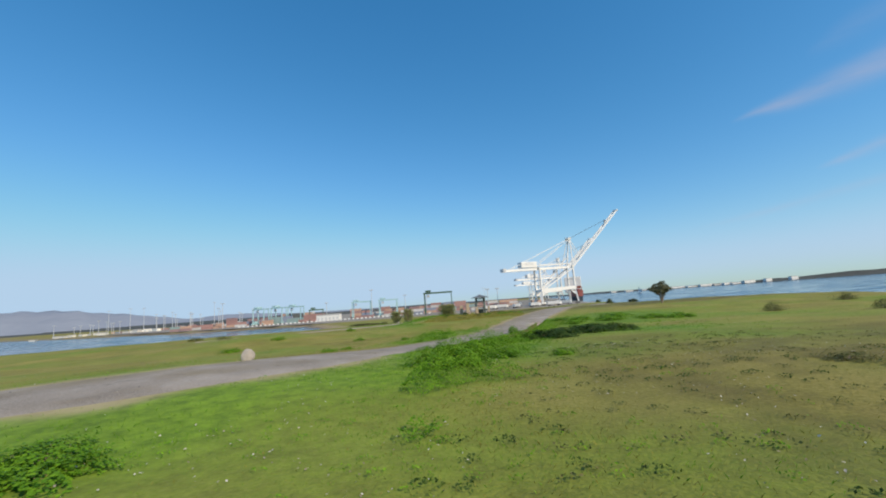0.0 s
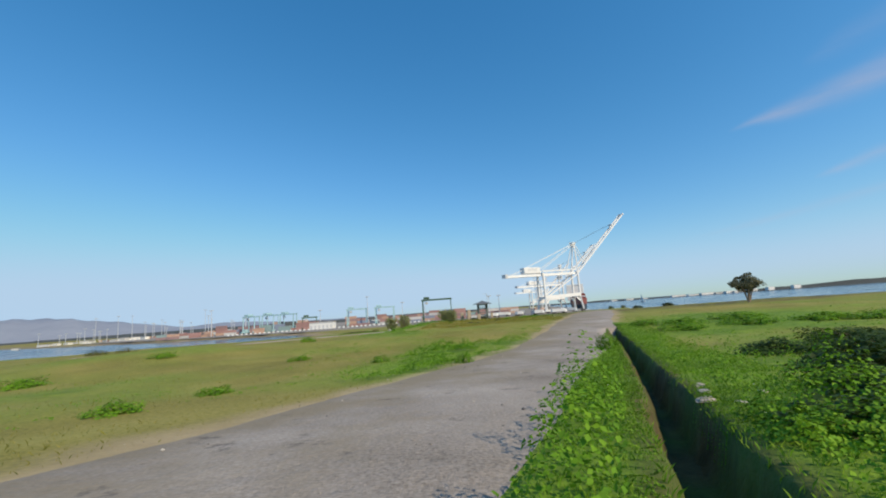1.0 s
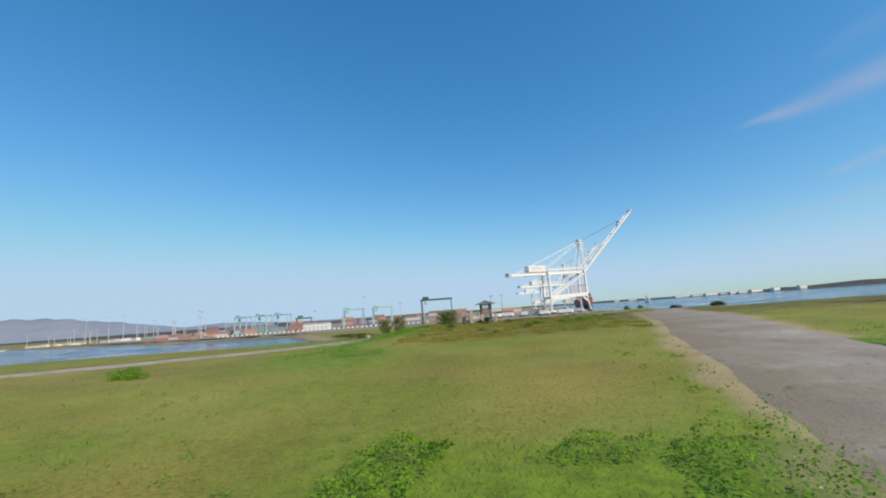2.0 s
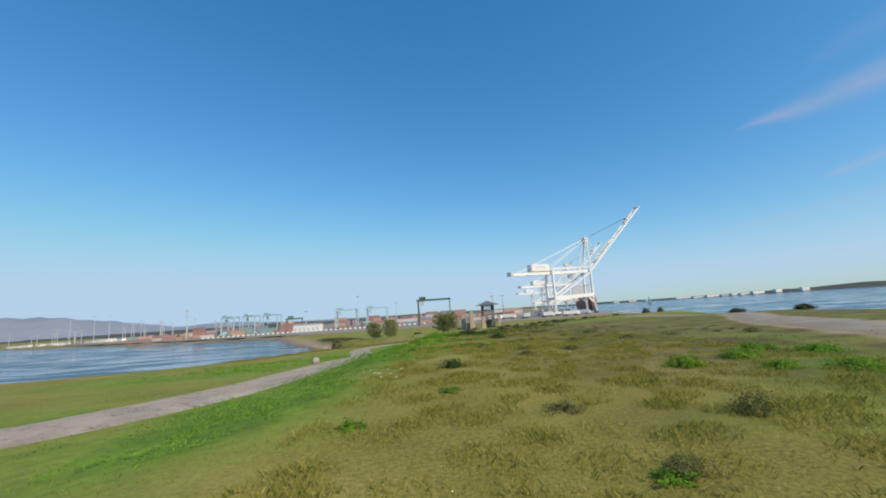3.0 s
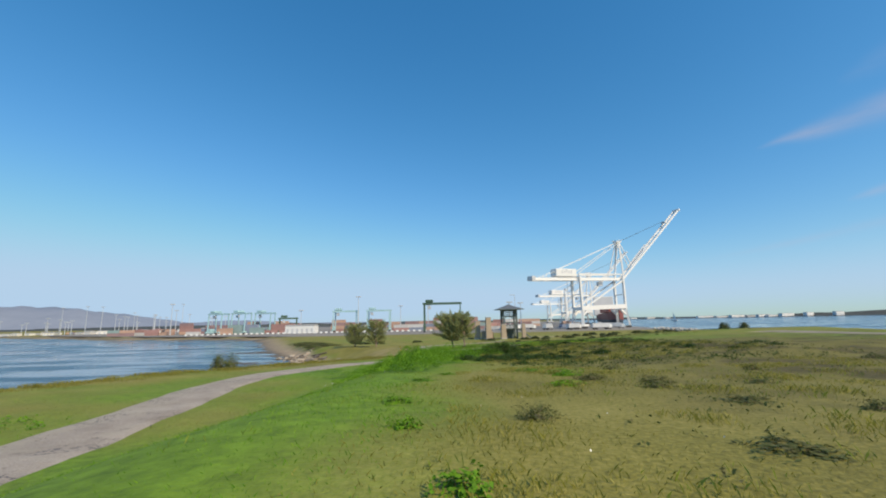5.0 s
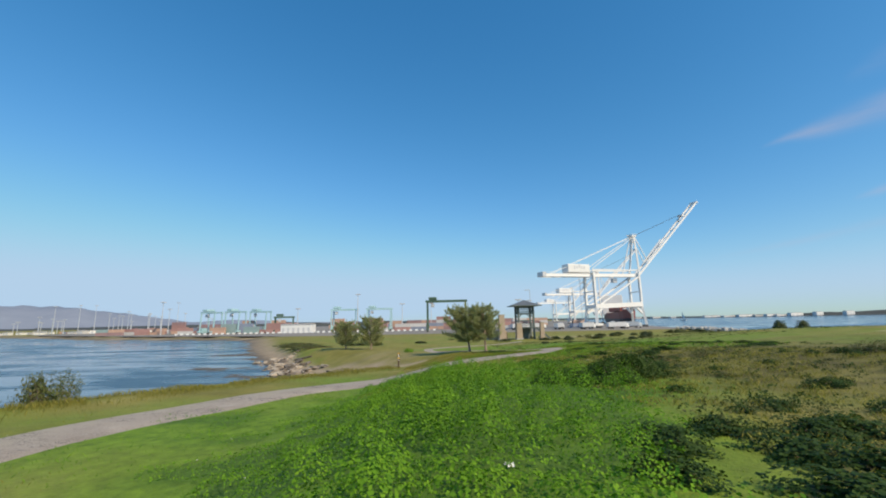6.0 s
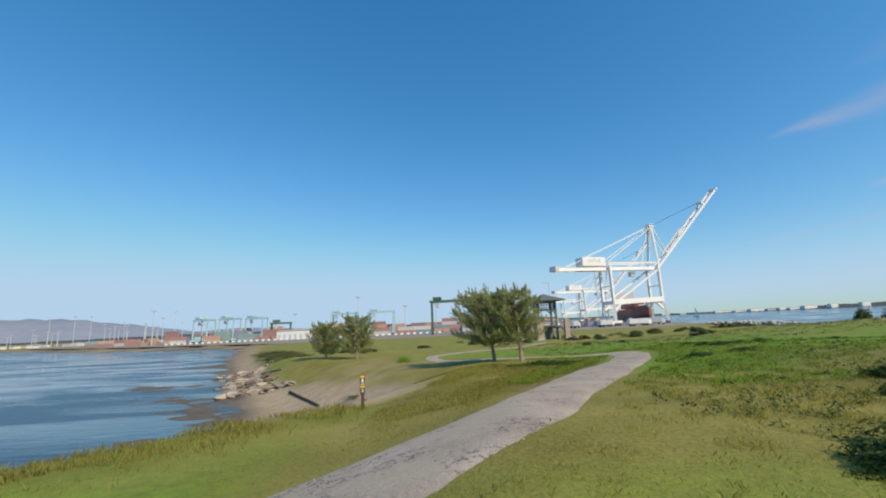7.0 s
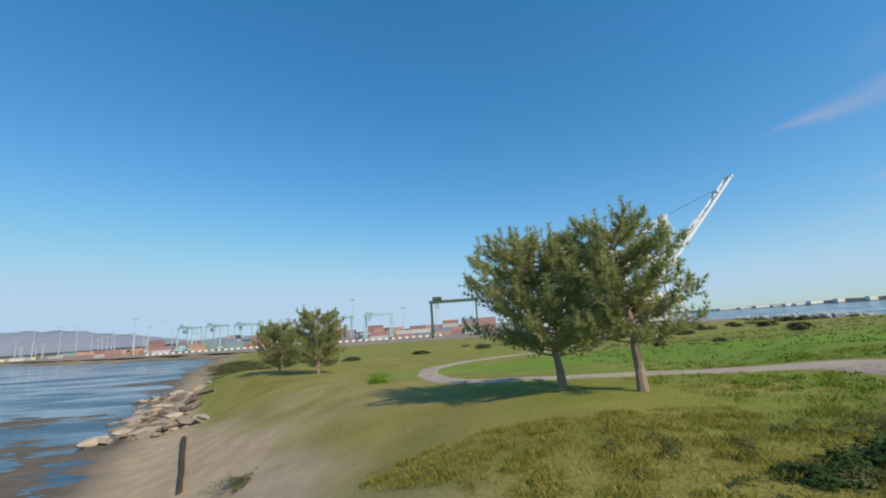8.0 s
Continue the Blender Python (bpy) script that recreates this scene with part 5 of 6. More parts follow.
v, f = leaves(spot, unit(rng.normal(0, 0.25, spot.shape) + [0, 0, 1]), rng.uniform(0.010, 0.018, len(spot)), 0.9)
sv, sf = blades(np.column_stack([heads, ground_z(heads[:, 0], heads[:, 1])]), np.full(len(heads), 0.16), np.full(len(heads), 0.012), np.zeros(len(heads)))
stuff("white_umbels", soup("white_umbels", v, f, M_PETAL), "flat white umbel flower heads above the weeds", "flowers")
stuff("umbel_stalks", soup("umbel_stalks", sv, sf, M_WEED), "thin green stalks of white umbel flowers", "flowers")


def rock_mesh(name, seed, material, sub=2, squash=(1, 0.8, 0.6), rough=0.28):
    bm = bmesh.new()
    bmesh.ops.create_icosphere(bm, subdivisions=sub, radius=0.5)
    for vert in bm.verts:
        k = noise.noise(vert.co * 2.1 + Vector((seed * 7.3, seed, 0))) * rough * 1.6 + noise.noise(vert.co * 5 + Vector((0, seed * 3.1, 1))) * rough * 0.5
        vert.co *= 1 + k
        vert.co = Vector((vert.co.x * squash[0], vert.co.y * squash[1], max(vert.co.z * squash[2], -0.22)))
    me = bpy.data.meshes.new(name)
    bm.to_mesh(me)
    bm.free()
    me.materials.append(material)
    return me


M_BOULDER = mat("grey_boulder", [(0.28, 0.25, 0.22), (0.42, 0.385, 0.345)], 1.5, 9, 0.9, 0.4, 12)


def put(me, name, label, category, x, y, size, group="", turn=None, sink=0.1, z=None, tilt=0.0):
    ob = new(name, me)
    z = float(ground_z(np.array([x]), np.array([y]))[0]) if z is None else z
    turn = rng.uniform(0, 6.28) if turn is None else turn
    size = (size, size, size) if not isinstance(size, tuple) else size
    ob.matrix_basis = Matrix.LocRotScale((x, y, z + 0.2 * size[2] - sink * size[2]), Euler((tilt, 0, turn)), size)
    return tagged(ob, label, category, group)


put(rock_mesh("boulder", 1, M_BOULDER, 3, (1, .8, .85), .16), "boulder", "weathered pale grey boulder standing beside a gravel road", "boulder", -4.6, 15.4, (0.46, 0.42, 0.74), turn=0.4, sink=0.05)
for k, (x, y, s) in enumerate(((4.95, 23.3, .35), (5.3, 23.9, .3), (5.2, 23.0, .22), (5.6, 24.5, .25), (5.9, 23.6, .2))):
    put(rock_mesh("stone", 20 + k, M_BOULDER, 2, (1.2, .9, .35), .3), "stone", "flat pale stone lying on grass beside a ditch", "stone", x, y, 0.6 * s, "ditch stones")
put(rock_mesh("boulder", 4, M_BOULDER, 3, (1, .8, .8), .16), "boulder", "small pale boulder in grass beside a trail", "boulder", -9.4, 88.8, (0.75, 0.75, 0.85), turn=1.4, sink=0.05)

# pebbles along the gravel
x0 = np.concatenate([ROAD_LINE, TRAIL_LINE])
pick = x0[rng.integers(0, len(x0), 6000)] + rng.normal(0, 1.2, (6000, 2))
near = (far_from(ROAD_LINE, pick[:, 0], pick[:, 1], 4) < 2.6) | (far_from(TRAIL_LINE, pick[:, 0], pick[:, 1], 4) < 1.5)
pick = pick[near & (pick[:, 1] > 5) & (pick[:, 1] < 180)]
n = len(pick)
s = (0.006 + 0.022 * rng.uniform(0, 1, n) ** 3)[:, None]
c = np.stack([pick[:, 0], pick[:, 1], ground_z(pick[:, 0], pick[:, 1]) + 0.05], 1)
oct_v = np.array([(1, 0, 0), (0, 1, 0), (-1, 0, 0), (0, -1, 0), (0, 0, .7), (0, 0, -.7)])
v = (c[:, None] + oct_v[None] * s[:, None] * rng.uniform(0.6, 1.3, (n, 6, 1))).reshape(-1, 3)
f = (np.arange(n)[:, None, None] * 6 + np.array([(0, 1, 4), (1, 2, 4), (2, 3, 4), (3, 0, 4), (1, 0, 5), (2, 1, 5), (3, 2, 5), (0, 3, 5)])[None]).reshape(-1, 3)
M_PEBBLE = mat("mixed_pebbles", [(0.10, 0.10, 0.11), (0.30, 0.27, 0.24), (0.55, 0.51, 0.46)], 1.5, 9, 0.9, 0.0, island=0.8)
stuff("pebbles", soup("pebbles", v, f, M_PEBBLE), "loose grey pebbles on gravel ways", "pebbles")


# ---- trees ----
def pine(at, height, wide, lean, seed, label, lowest=0.2, dense=1.0):
    """A bushy young pine: bent trunk, whorls of rising limbs, needle tufts round their outer parts."""
    r = np.random.default_rng(seed)
    tree = thing("pine_tree", label, "tree", at, 0, "pine trees")
    axis = [Vector((lean[0] * (k / 8) ** 1.3 * height, lean[1] * (k / 8) ** 1.3 * height, height * 0.96 * k / 8)) + Vector(r.normal(0, 0.05, 3) * (k > 0)) for k in range(9)]
    bm = bmesh.new()
    rad = [0.028 * height * (1 - 0.88 * k / 8) for k in range(9)]
    for k in range(8):
        rod(bm, axis[k] - Vector((0, 0, 0.25 if k == 0 else 0.02)), axis[k + 1], rad[k] * (1.25 if k == 0 else 1), rad[k + 1], 9)
    part("trunk", bm, M_BARK, tree)
    tc, ta = [], []
    count = int(76 * dense)
    for i in range(count):
        u = lowest + (0.97 - lowest) * ((i + r.uniform(0, 1)) / count)
        k = min(7, int(u * 8))
        base = axis[k].lerp(axis[k + 1], u * 8 - k)
        reach = wide / 2 * math.sqrt(max(0.06, 1 - ((u - 0.46) / 0.58) ** 2)) * r.uniform(0.62, 1.12)
        ang = i * 2.399 + r.uniform(-0.4, 0.4)
        out = Vector((math.cos(ang), math.sin(ang), 0))
        rise = r.uniform(-0.05, 0.35) + 0.9 * u * (1 - u)
        pts = [base + out * (reach * t) + Vector((0, 0, reach * rise * (0.35 * t + 0.65 * t * t))) for t in (0, 0.3, 0.6, 0.85, 1.0)]
        limb = bmesh.new()
        for a, b, t in zip(pts, pts[1:], (0, 0.3, 0.6, 0.85)):
            rod(limb, a, b, 0.045 * (1 - 0.8 * t) * height / 7, 0.045 * (1 - 0.8 * (t + 0.25)) * height / 7, 5)
        for t in np.linspace(0.26, 1.0, max(4, int(reach / 0.2))):
            j = 0 if t < 0.3 else 1 if t < 0.6 else 2 if t < 0.85 else 3
            lo = (0, 0.3, 0.6, 0.85)[j]
            p = pts[j].lerp(pts[j + 1], min(1, (t - lo) / ((0.3, 0.3, 0.25, 0.15)[j])))
            d = (pts[j + 1] - pts[j]).normalized()
            for q in range(3 if t < 0.98 else 2):
                side = Vector(r.normal(0, 1, 3))
                side = (side - d * side.dot(d)).normalized()
                way = (d * 0.7 + side * 0.8 + Vector((0, 0, 0.55))).normalized() if t < 0.98 else (d * 0.6 + Vector((0, 0, 0.9)) + side * 0.25).normalized()
                long = r.uniform(0.25, 0.62) * (1.1 - 0.5 * u)
                for step in np.linspace(0.25, 1, 3):
                    tc.append(p + way * (long * step))
                    ta.append(way)
        if u > 0.35:
            long = r.uniform(0.25, 0.75)
            for step in np.linspace(0.1, 1, 6):
                tc.append(pts[-1] + Vector((0, 0, long * step)) + out * 0.08 * step)
                ta.append(Vector((0, 0, 1)))
            rod(limb, pts[-1], pts[-1] + Vector((0, 0, long)), 0.014, 0.006, 4)
        part("limb", limb, M_BARK, tree)
    for k in range(3):
        top = axis[8] + Vector((*r.normal(0, 0.16, 2), -0.1 - 0.2 * k))
        for step in np.linspace(0, 0.7, 6):
            tc.append(top + Vector((0, 0, step)))
            ta.append(Vector((0, 0, 1)))
    tc, ta = np.array(tc), np.array(ta)
    per = 11
    n = len(tc) * per
    c, a = np.repeat(tc, per, 0), np.repeat(ta, per, 0)
    d = unit(unit(r.normal(size=(n, 3))) + a * 1.15)
    ln = r.uniform(0.13, 0.25, n)[:, None]
    sd = unit(np.cross(d, r.normal(size=(n, 3)))) * 0.016
    v = np.stack([c - sd, c + sd, c + d * ln], 1).reshape(-1, 3)
    me = soup("crown", v, np.arange(n * 3).reshape(-1, 3), M_NEEDLE)
    ob = new("crown", me)
    ob.parent = tree
    return tree


def on_ground(x, y, dz=0.0):
    return (x, y, float(ground_z(np.array([x]), np.array([y]))[0]) + dz)


pine(on_ground(-0.95, 171.3), 6.1, 6.7, (-0.06, 0.02), 3, "bushy green pine with many upright tips beside the trail", 0.2)
pine(on_ground(1.05, 168.7), 5.9, 4.2, (-0.04, 0.03), 5, "open-crowned pine with a bare leaning trunk in short grass", 0.24, 0.7)
pine(on_ground(-26.3, 201.4), 5.6, 5.6, (0.02, 0.0), 8, "rounded bushy pine standing in a grassy point", 0.09)
pine(on_ground(-19.8, 196.0), 6.3, 5.4, (-0.01, 0.02), 11, "pointed bushy pine standing in a grassy point", 0.09)


M_GREYLEAF = leafy(mat("grey_green_leaves", [(0.11, 0.115, 0.07), (0.20, 0.20, 0.12)], 0.6, 5, 0.7, 0.0, island=0.5), 0.3)


def crown_tree(at, height, wide, seed, label):
    """A small round-headed tree with bare rising stems."""
    r = np.random.default_rng(seed)
    tree = thing("round_tree", label, "tree", at, 0, "")
    for k in range(9):
        bm = bmesh.new()
        a = k * 2.4
        e = Vector((math.cos(a) * wide * 0.33 * r.uniform(0.4, 1), math.sin(a) * wide * 0.33 * r.uniform(0.4, 1), height * r.uniform(0.55, 0.7)))
        m = e * 0.45 + Vector((0, 0, 0.1))
        rod(bm, (0, 0, -0.1), m, 0.10, 0.06, 6)
        rod(bm, m, e, 0.06, 0.03, 6)
        part("stem", bm, M_BARK, tree)
    n = 5200
    d = unit(r.normal(size=(n, 3)))
    lump = 1 + 0.16 * np.sin(4 * d[:, 0] + 3 * d[:, 1]) + 0.14 * np.sin(6 * d[:, 2] + 5 * d[:, 0]) + 0.08 * np.sin(11 * d[:, 1])
    c = d * (lump * r.uniform(0.55, 1, n) ** 0.5)[:, None] * [wide / 2, wide / 2, height * 0.30] + [0, 0, height * 0.68]
    hole = np.sin(2.7 * c[:, 0] + 1) + np.sin(3.1 * c[:, 1]) + np.sin(3.7 * c[:, 2])
    c, d = c[hole > -0.9], d[hole > -0.9]
    v, f = leaves(c, unit(d + r.normal(0, 0.6, d.shape)), r.uniform(0.05, 0.11, len(c)))
    ob = new("crown", soup("crown", v, f, M_GREYLEAF))
    ob.parent = tree
    return tree


crown_tree(on_ground(35, 65), 3.2, 3.0, 2, "small round-crowned dark tree with bare rising stems")


# ---- observation tower ----
M_TIMBER = mat("grey_green_steelwork", [(0.10, 0.13, 0.125), (0.16, 0.19, 0.18)], 0.6, 5, 0.6, 0.1, 10)
M_TAN = mat("tan_stone_pier", [(0.34, 0.27, 0.20), (0.46, 0.37, 0.28)], 0.9, 5, 0.9, 0.4, 6)
M_GLASS = bpy.data.materials.new("window_glass")
M_GLASS.use_nodes = True
M_GLASS.node_tree.nodes["Principled BSDF"].inputs["Base Color"].default_value = (0.05, 0.08, 0.09, 1)
M_GLASS.node_tree.nodes["Principled BSDF"].inputs["Roughness"].default_value = 0.05


def tower(at):
    c = thing("observation_tower", "open observation tower with a hipped slate roof and stairs", "tower", at, 4)
    bm = bmesh.new()
    vs = [bm.verts.new(p) for p in ((-4.7, -4.7, 10.7), (4.7, -4.7, 10.7), (4.7, 4.7, 10.7), (-4.7, 4.7, 10.7), (-1.2, -1.2, 12.0), (1.2, -1.2, 12.0), (1.2, 1.2, 12.0), (-1.2, 1.2, 12.0), (0, 0, 12.6))]
    for a, b, cc, d in ((0, 1, 5, 4), (1, 2, 6, 5), (2, 3, 7, 6), (3, 0, 4, 7), (3, 2, 1, 0)):
        bm.faces.new((vs[a], vs[b], vs[cc], vs[d]))
    for a, b in ((4, 5), (5, 6), (6, 7), (7, 4)):
        bm.faces.new((vs[a], vs[b], vs[8]))
    roof = part("roof", bm, M_ROOF, c, "dark grey hipped roof")
    for sx, sy in ((0, -1), (1, 0), (0, 1), (-1, 0)):
        bm = bmesh.new()
        box(bm, sx * 4.7, sy * 4.7, 10.62, 9.5 if sy else 0.18, 9.5 if sx else 0.18, 0.22)
        part("fascia", bm, M_TIMBER, roof)
    for sx in (-1, 1):
        for sy in (-1, 1):
            bm = bmesh.new()
            box(bm, sx * 2.4, sy * 2.4, 5.25, 0.55, 0.55, 10.5, bevel=0.04)
            part("post", bm, M_TIMBER, c)
    for z in (5.9, 8.1, 10.2):
        for sx, sy in ((0, -1), (1, 0), (0, 1), (-1, 0)):
            bm = bmesh.new()
            box(bm, sx * 2.4, sy * 2.4, z, 4.8 if sy else 0.3, 4.8 if sx else 0.3, 0.4)
            part("beam", bm, M_TIMBER, c)
    for sx, sy in ((0, -1), (1, 0), (0, 1), (-1, 0)):
        bm = bmesh.new()
        for k in range(7):
            q = -2.0 + 0.667 * k
            box(bm, sx * 2.4 + (q if sy else 0), sy * 2.4 + (q if sx else 0), 9.15, 0.1, 0.1, 1.8)
        for z in (8.7, 9.5):
            box(bm, sx * 2.4, sy * 2.4, z, 4.8 if sy else 0.08, 4.8 if sx else 0.08, 0.08)
        part("upper_screen", bm, M_TIMBER, c)
        bm = bmesh.new()
        for z in (6.6, 7.0, 7.3):
            box(bm, sx * 2.5, sy * 2.5, z - 2.2, 5.0 if sy else 0.07, 5.0 if sx else 0.07, 0.08)
        for k in range(9):
            q = -2.4 + 0.6 * k
            box(bm, sx * 2.5 + (q if sy else 0), sy * 2.5 + (q if sx else 0), 4.5, 0.07, 0.07, 1.3)
        part("railing", bm, M_TIMBER, c)
        for s in (-1, 1):
            bm = bmesh.new()
            a = Vector((sx * 2.4 + (s * 2.4 if sy else 0), sy * 2.4 + (s * 2.4 if sx else 0), 6.9))
            b = Vector((sx * 2.4 + (s * 1.3 if sy else 0), sy * 2.4 + (s * 1.3 if sx else 0), 8.0))
            beam(bm, a, b, 0.25)
            part("knee_brace", bm, M_TIMBER, c)
    bm = bmesh.new()
    box(bm, 0, 0, 3.75, 5.8, 5.8, 0.3)
    part("deck", bm, M_TIMBER, c)
    bm = bmesh.new()
    for k in range(16):
        box(bm, 3.8 + 0.28 * (15 - k) - 0.6, -1.2, 0.22 + 0.225 * k, 0.3, 1.4, 0.06)
    beam(bm, (7.7, -1.9, 0.2), (3.2, -1.9, 3.8), 0.1, 0.35)
    beam(bm, (7.7, -0.5, 0.2), (3.2, -0.5, 3.8), 0.1, 0.35)
    part("stairs", bm, M_TIMBER, c)
    bm = bmesh.new()
    box(bm, 0, 1.0, 1.9, 3.0, 2.8, 3.5, bevel=0.05)
    part("core_room", bm, M_TIMBER, c)
    return c


def pier(x, y, wide, high, label="tapered tan stone gate pier near the tower"):
    c = thing("stone_pier", label, "pier", on_ground(x, y, -0.1), 6, "stone piers")
    bm = bmesh.new()
    box(bm, 0, 0, high / 2, wide, wide, high, bevel=0.06)
    for v in bm.verts:
        k = 1 - 0.16 * v.co.z / high
        v.co.x *= k
        v.co.y *= k
    part("shaft", bm, M_TAN, c)
    bm = bmesh.new()
    box(bm, 0, 0, high + 0.12, wide * 0.95, wide * 0.95, 0.24, bevel=0.04)
    part("cap", bm, M_CONC, c)
    bm = bmesh.new()
    box(bm, 0, 0, 0.25, wide * 1.12, wide * 1.12, 0.5, bevel=0.04)
    part("plinth", bm, M_CONC, c)
    return c


tower(on_ground(17.9, 251, -0.1))
for x, y, w, h in ((15.2, 245, 1.9, 5.0), (22.4, 246, 1.35, 5.2), (9.9, 245, 2.0, 7.6), (6.2, 249, 2.0, 6.4)):
    pier(x, y, w, h)
garden_wall = thing("stone_wall", "low tan stone wall beside the observation tower", "wall", on_ground(12.4, 246.4, -0.1), 6)
for k in range(3):
    bm = bmesh.new()
    box(bm, -4.2 + 1.45 * k, 0.8, 1.5, 1.4, 0.6, 3.0 - 0.3 * k, bevel=0.04)
    part("wall_panel", bm, M_TAN, garden_wall)

lamp = thing("lamp_pole", "slender galvanised lamp pole behind the tower", "street lamp", on_ground(21.8, 262), 0)
bm = bmesh.new()
rod(bm, (0, 0, 0), (0, 0, 16.5), 0.14, 0.08, 8)
part("pole", bm, M_GALV, lamp)
bm = bmesh.new()
box(bm, -0.9, 0, 16.5, 1.9, 0.35, 0.2, bevel=0.05)
part("lamp_head", bm, M_GALV, lamp)

# ---- container terminal ----
M_PAVE = mat("terminal_asphalt", [(0.22, 0.20, 0.17), (0.32, 0.29, 0.25)], 0.05, 0.8, 0.9, 0.2, 3)
ys = np.concatenate([np.arange(345, 520, 12), np.arange(520, 1300, 40)])
verts, faces = [], []
for y in ys:
    a, b = float(max(inlet_x(y) + 16, -520)), float(bank_x(y) - 1.0)
    for k in range(9):
        verts.append((a + (b - a) * k / 8, y, -2.15))
for i in range(len(ys) - 1):
    for k in range(8):
        faces.append((i * 9 + k, i * 9 + k + 1, i * 9 + k + 10, i * 9 + k + 9))
tagged(new("pavement", mesh_of("pavement", verts, faces, M_PAVE)), "grey asphalt of a container terminal yard", "pavement", kind="structure")


def container_mesh(name, colour):
    """A 12.2 m box with corner posts, corrugated sides and door bars."""
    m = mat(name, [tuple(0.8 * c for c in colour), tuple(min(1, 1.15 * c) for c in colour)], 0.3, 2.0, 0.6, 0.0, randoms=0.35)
    bm = bmesh.new()
    L, W, H = 12.2, 2.44, 2.6
    box(bm, 0, 0, H / 2, L - 0.16, W - 0.12, H - 0.1)
    for k in range(20):
        q = -L / 2 + 0.55 + k * (L - 1.1) / 19
        for s in (-1, 1):
            box(bm, q, s * (W / 2 - 0.045), H / 2, 0.28, 0.05, H - 0.3)
    for sx in (-1, 1):
        for sy in (-1, 1):
            box(bm, sx * (L / 2 - 0.09), sy * (W / 2 - 0.09), H / 2, 0.18, 0.18, H)
    for s in (-1, 1):
        box(bm, 0, s * (W / 2 - 0.06), 0.08, L, 0.12, 0.16)
        box(bm, 0, s * (W / 2 - 0.06), H - 0.07, L, 0.12, 0.14)
    me = bpy.data.meshes.new("shipping_container")
    bm.to_mesh(me)
    bm.free()
    me.materials.append(m)
    return me


# container colours, greyed and paled to stand in for distance haze
HAZED_TINTS = (("rust red", (0.40, 0.24, 0.22)), ("orange", (0.52, 0.35, 0.27)), ("slate blue", (0.25, 0.29, 0.38)), ("pale grey", (0.54, 0.54, 0.54)), ("teal green", (0.28, 0.38, 0.38)), ("maroon", (0.34, 0.23, 0.23)))
BOXES = [(word, container_mesh(word.replace(" ", "_") + "_container", c)) for word, c in HAZED_TINTS]
pick = random.Random(5)


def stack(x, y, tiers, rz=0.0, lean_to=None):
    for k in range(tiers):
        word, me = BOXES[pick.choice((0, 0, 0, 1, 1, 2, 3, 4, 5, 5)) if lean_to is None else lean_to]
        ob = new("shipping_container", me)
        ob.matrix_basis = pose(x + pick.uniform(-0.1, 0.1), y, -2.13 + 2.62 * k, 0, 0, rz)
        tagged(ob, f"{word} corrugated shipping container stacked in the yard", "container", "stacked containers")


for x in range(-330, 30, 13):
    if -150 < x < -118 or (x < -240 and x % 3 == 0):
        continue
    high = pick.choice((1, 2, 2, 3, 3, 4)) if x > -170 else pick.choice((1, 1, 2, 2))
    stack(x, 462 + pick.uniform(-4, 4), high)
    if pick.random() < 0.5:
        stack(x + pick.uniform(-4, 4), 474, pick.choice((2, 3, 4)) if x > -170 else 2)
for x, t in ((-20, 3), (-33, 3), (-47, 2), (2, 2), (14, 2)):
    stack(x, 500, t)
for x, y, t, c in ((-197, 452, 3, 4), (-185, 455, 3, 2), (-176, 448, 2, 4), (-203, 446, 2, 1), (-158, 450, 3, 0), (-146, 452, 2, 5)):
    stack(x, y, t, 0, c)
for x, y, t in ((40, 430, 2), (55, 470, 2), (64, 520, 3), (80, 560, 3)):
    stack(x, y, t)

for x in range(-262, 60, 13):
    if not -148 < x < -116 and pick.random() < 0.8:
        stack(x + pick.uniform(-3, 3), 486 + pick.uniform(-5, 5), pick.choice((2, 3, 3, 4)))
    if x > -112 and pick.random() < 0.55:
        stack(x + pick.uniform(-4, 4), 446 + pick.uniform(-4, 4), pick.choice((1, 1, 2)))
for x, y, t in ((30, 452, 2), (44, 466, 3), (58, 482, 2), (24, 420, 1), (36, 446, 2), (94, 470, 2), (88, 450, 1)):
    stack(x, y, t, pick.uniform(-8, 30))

barrier_mesh = None
for k in range(46):
    x = -222 + 4.4 * k
    if barrier_mesh is None:
        bm = bmesh.new()
        box(bm, 0, 0, 0.45, 1.9, 0.35, 0.9)
        for v in bm.verts:
            if v.co.z < 0.2:
                v.co.y *= 1.9
        box(bm, 0, 0, 0.08, 1.9, 0.7, 0.16)
        barrier_mesh = bpy.data.meshes.new("concrete_barrier")
        bm.to_mesh(barrier_mesh)
        bm.free()
        barrier_mesh.materials.append(M_WHITE)
    ob = new("concrete_barrier", barrier_mesh)
    ob.matrix_basis = Matrix.LocRotScale((x, 424 + 2 * math.sin(x * 0.03), -2.14), Euler((0, 0, 0.02 * (k % 3 - 1))), (1, 1, 1.3))
    tagged(ob, "whitewashed concrete traffic barrier along the terminal edge", "barrier", "terminal barriers")


M_CREAM = mat("cream_cladding", [(0.55, 0.54, 0.51), (0.74, 0.72, 0.66), (0.86, 0.84, 0.78)], 0.05, 1.0, 0.7, 0.0, randoms=0.75)


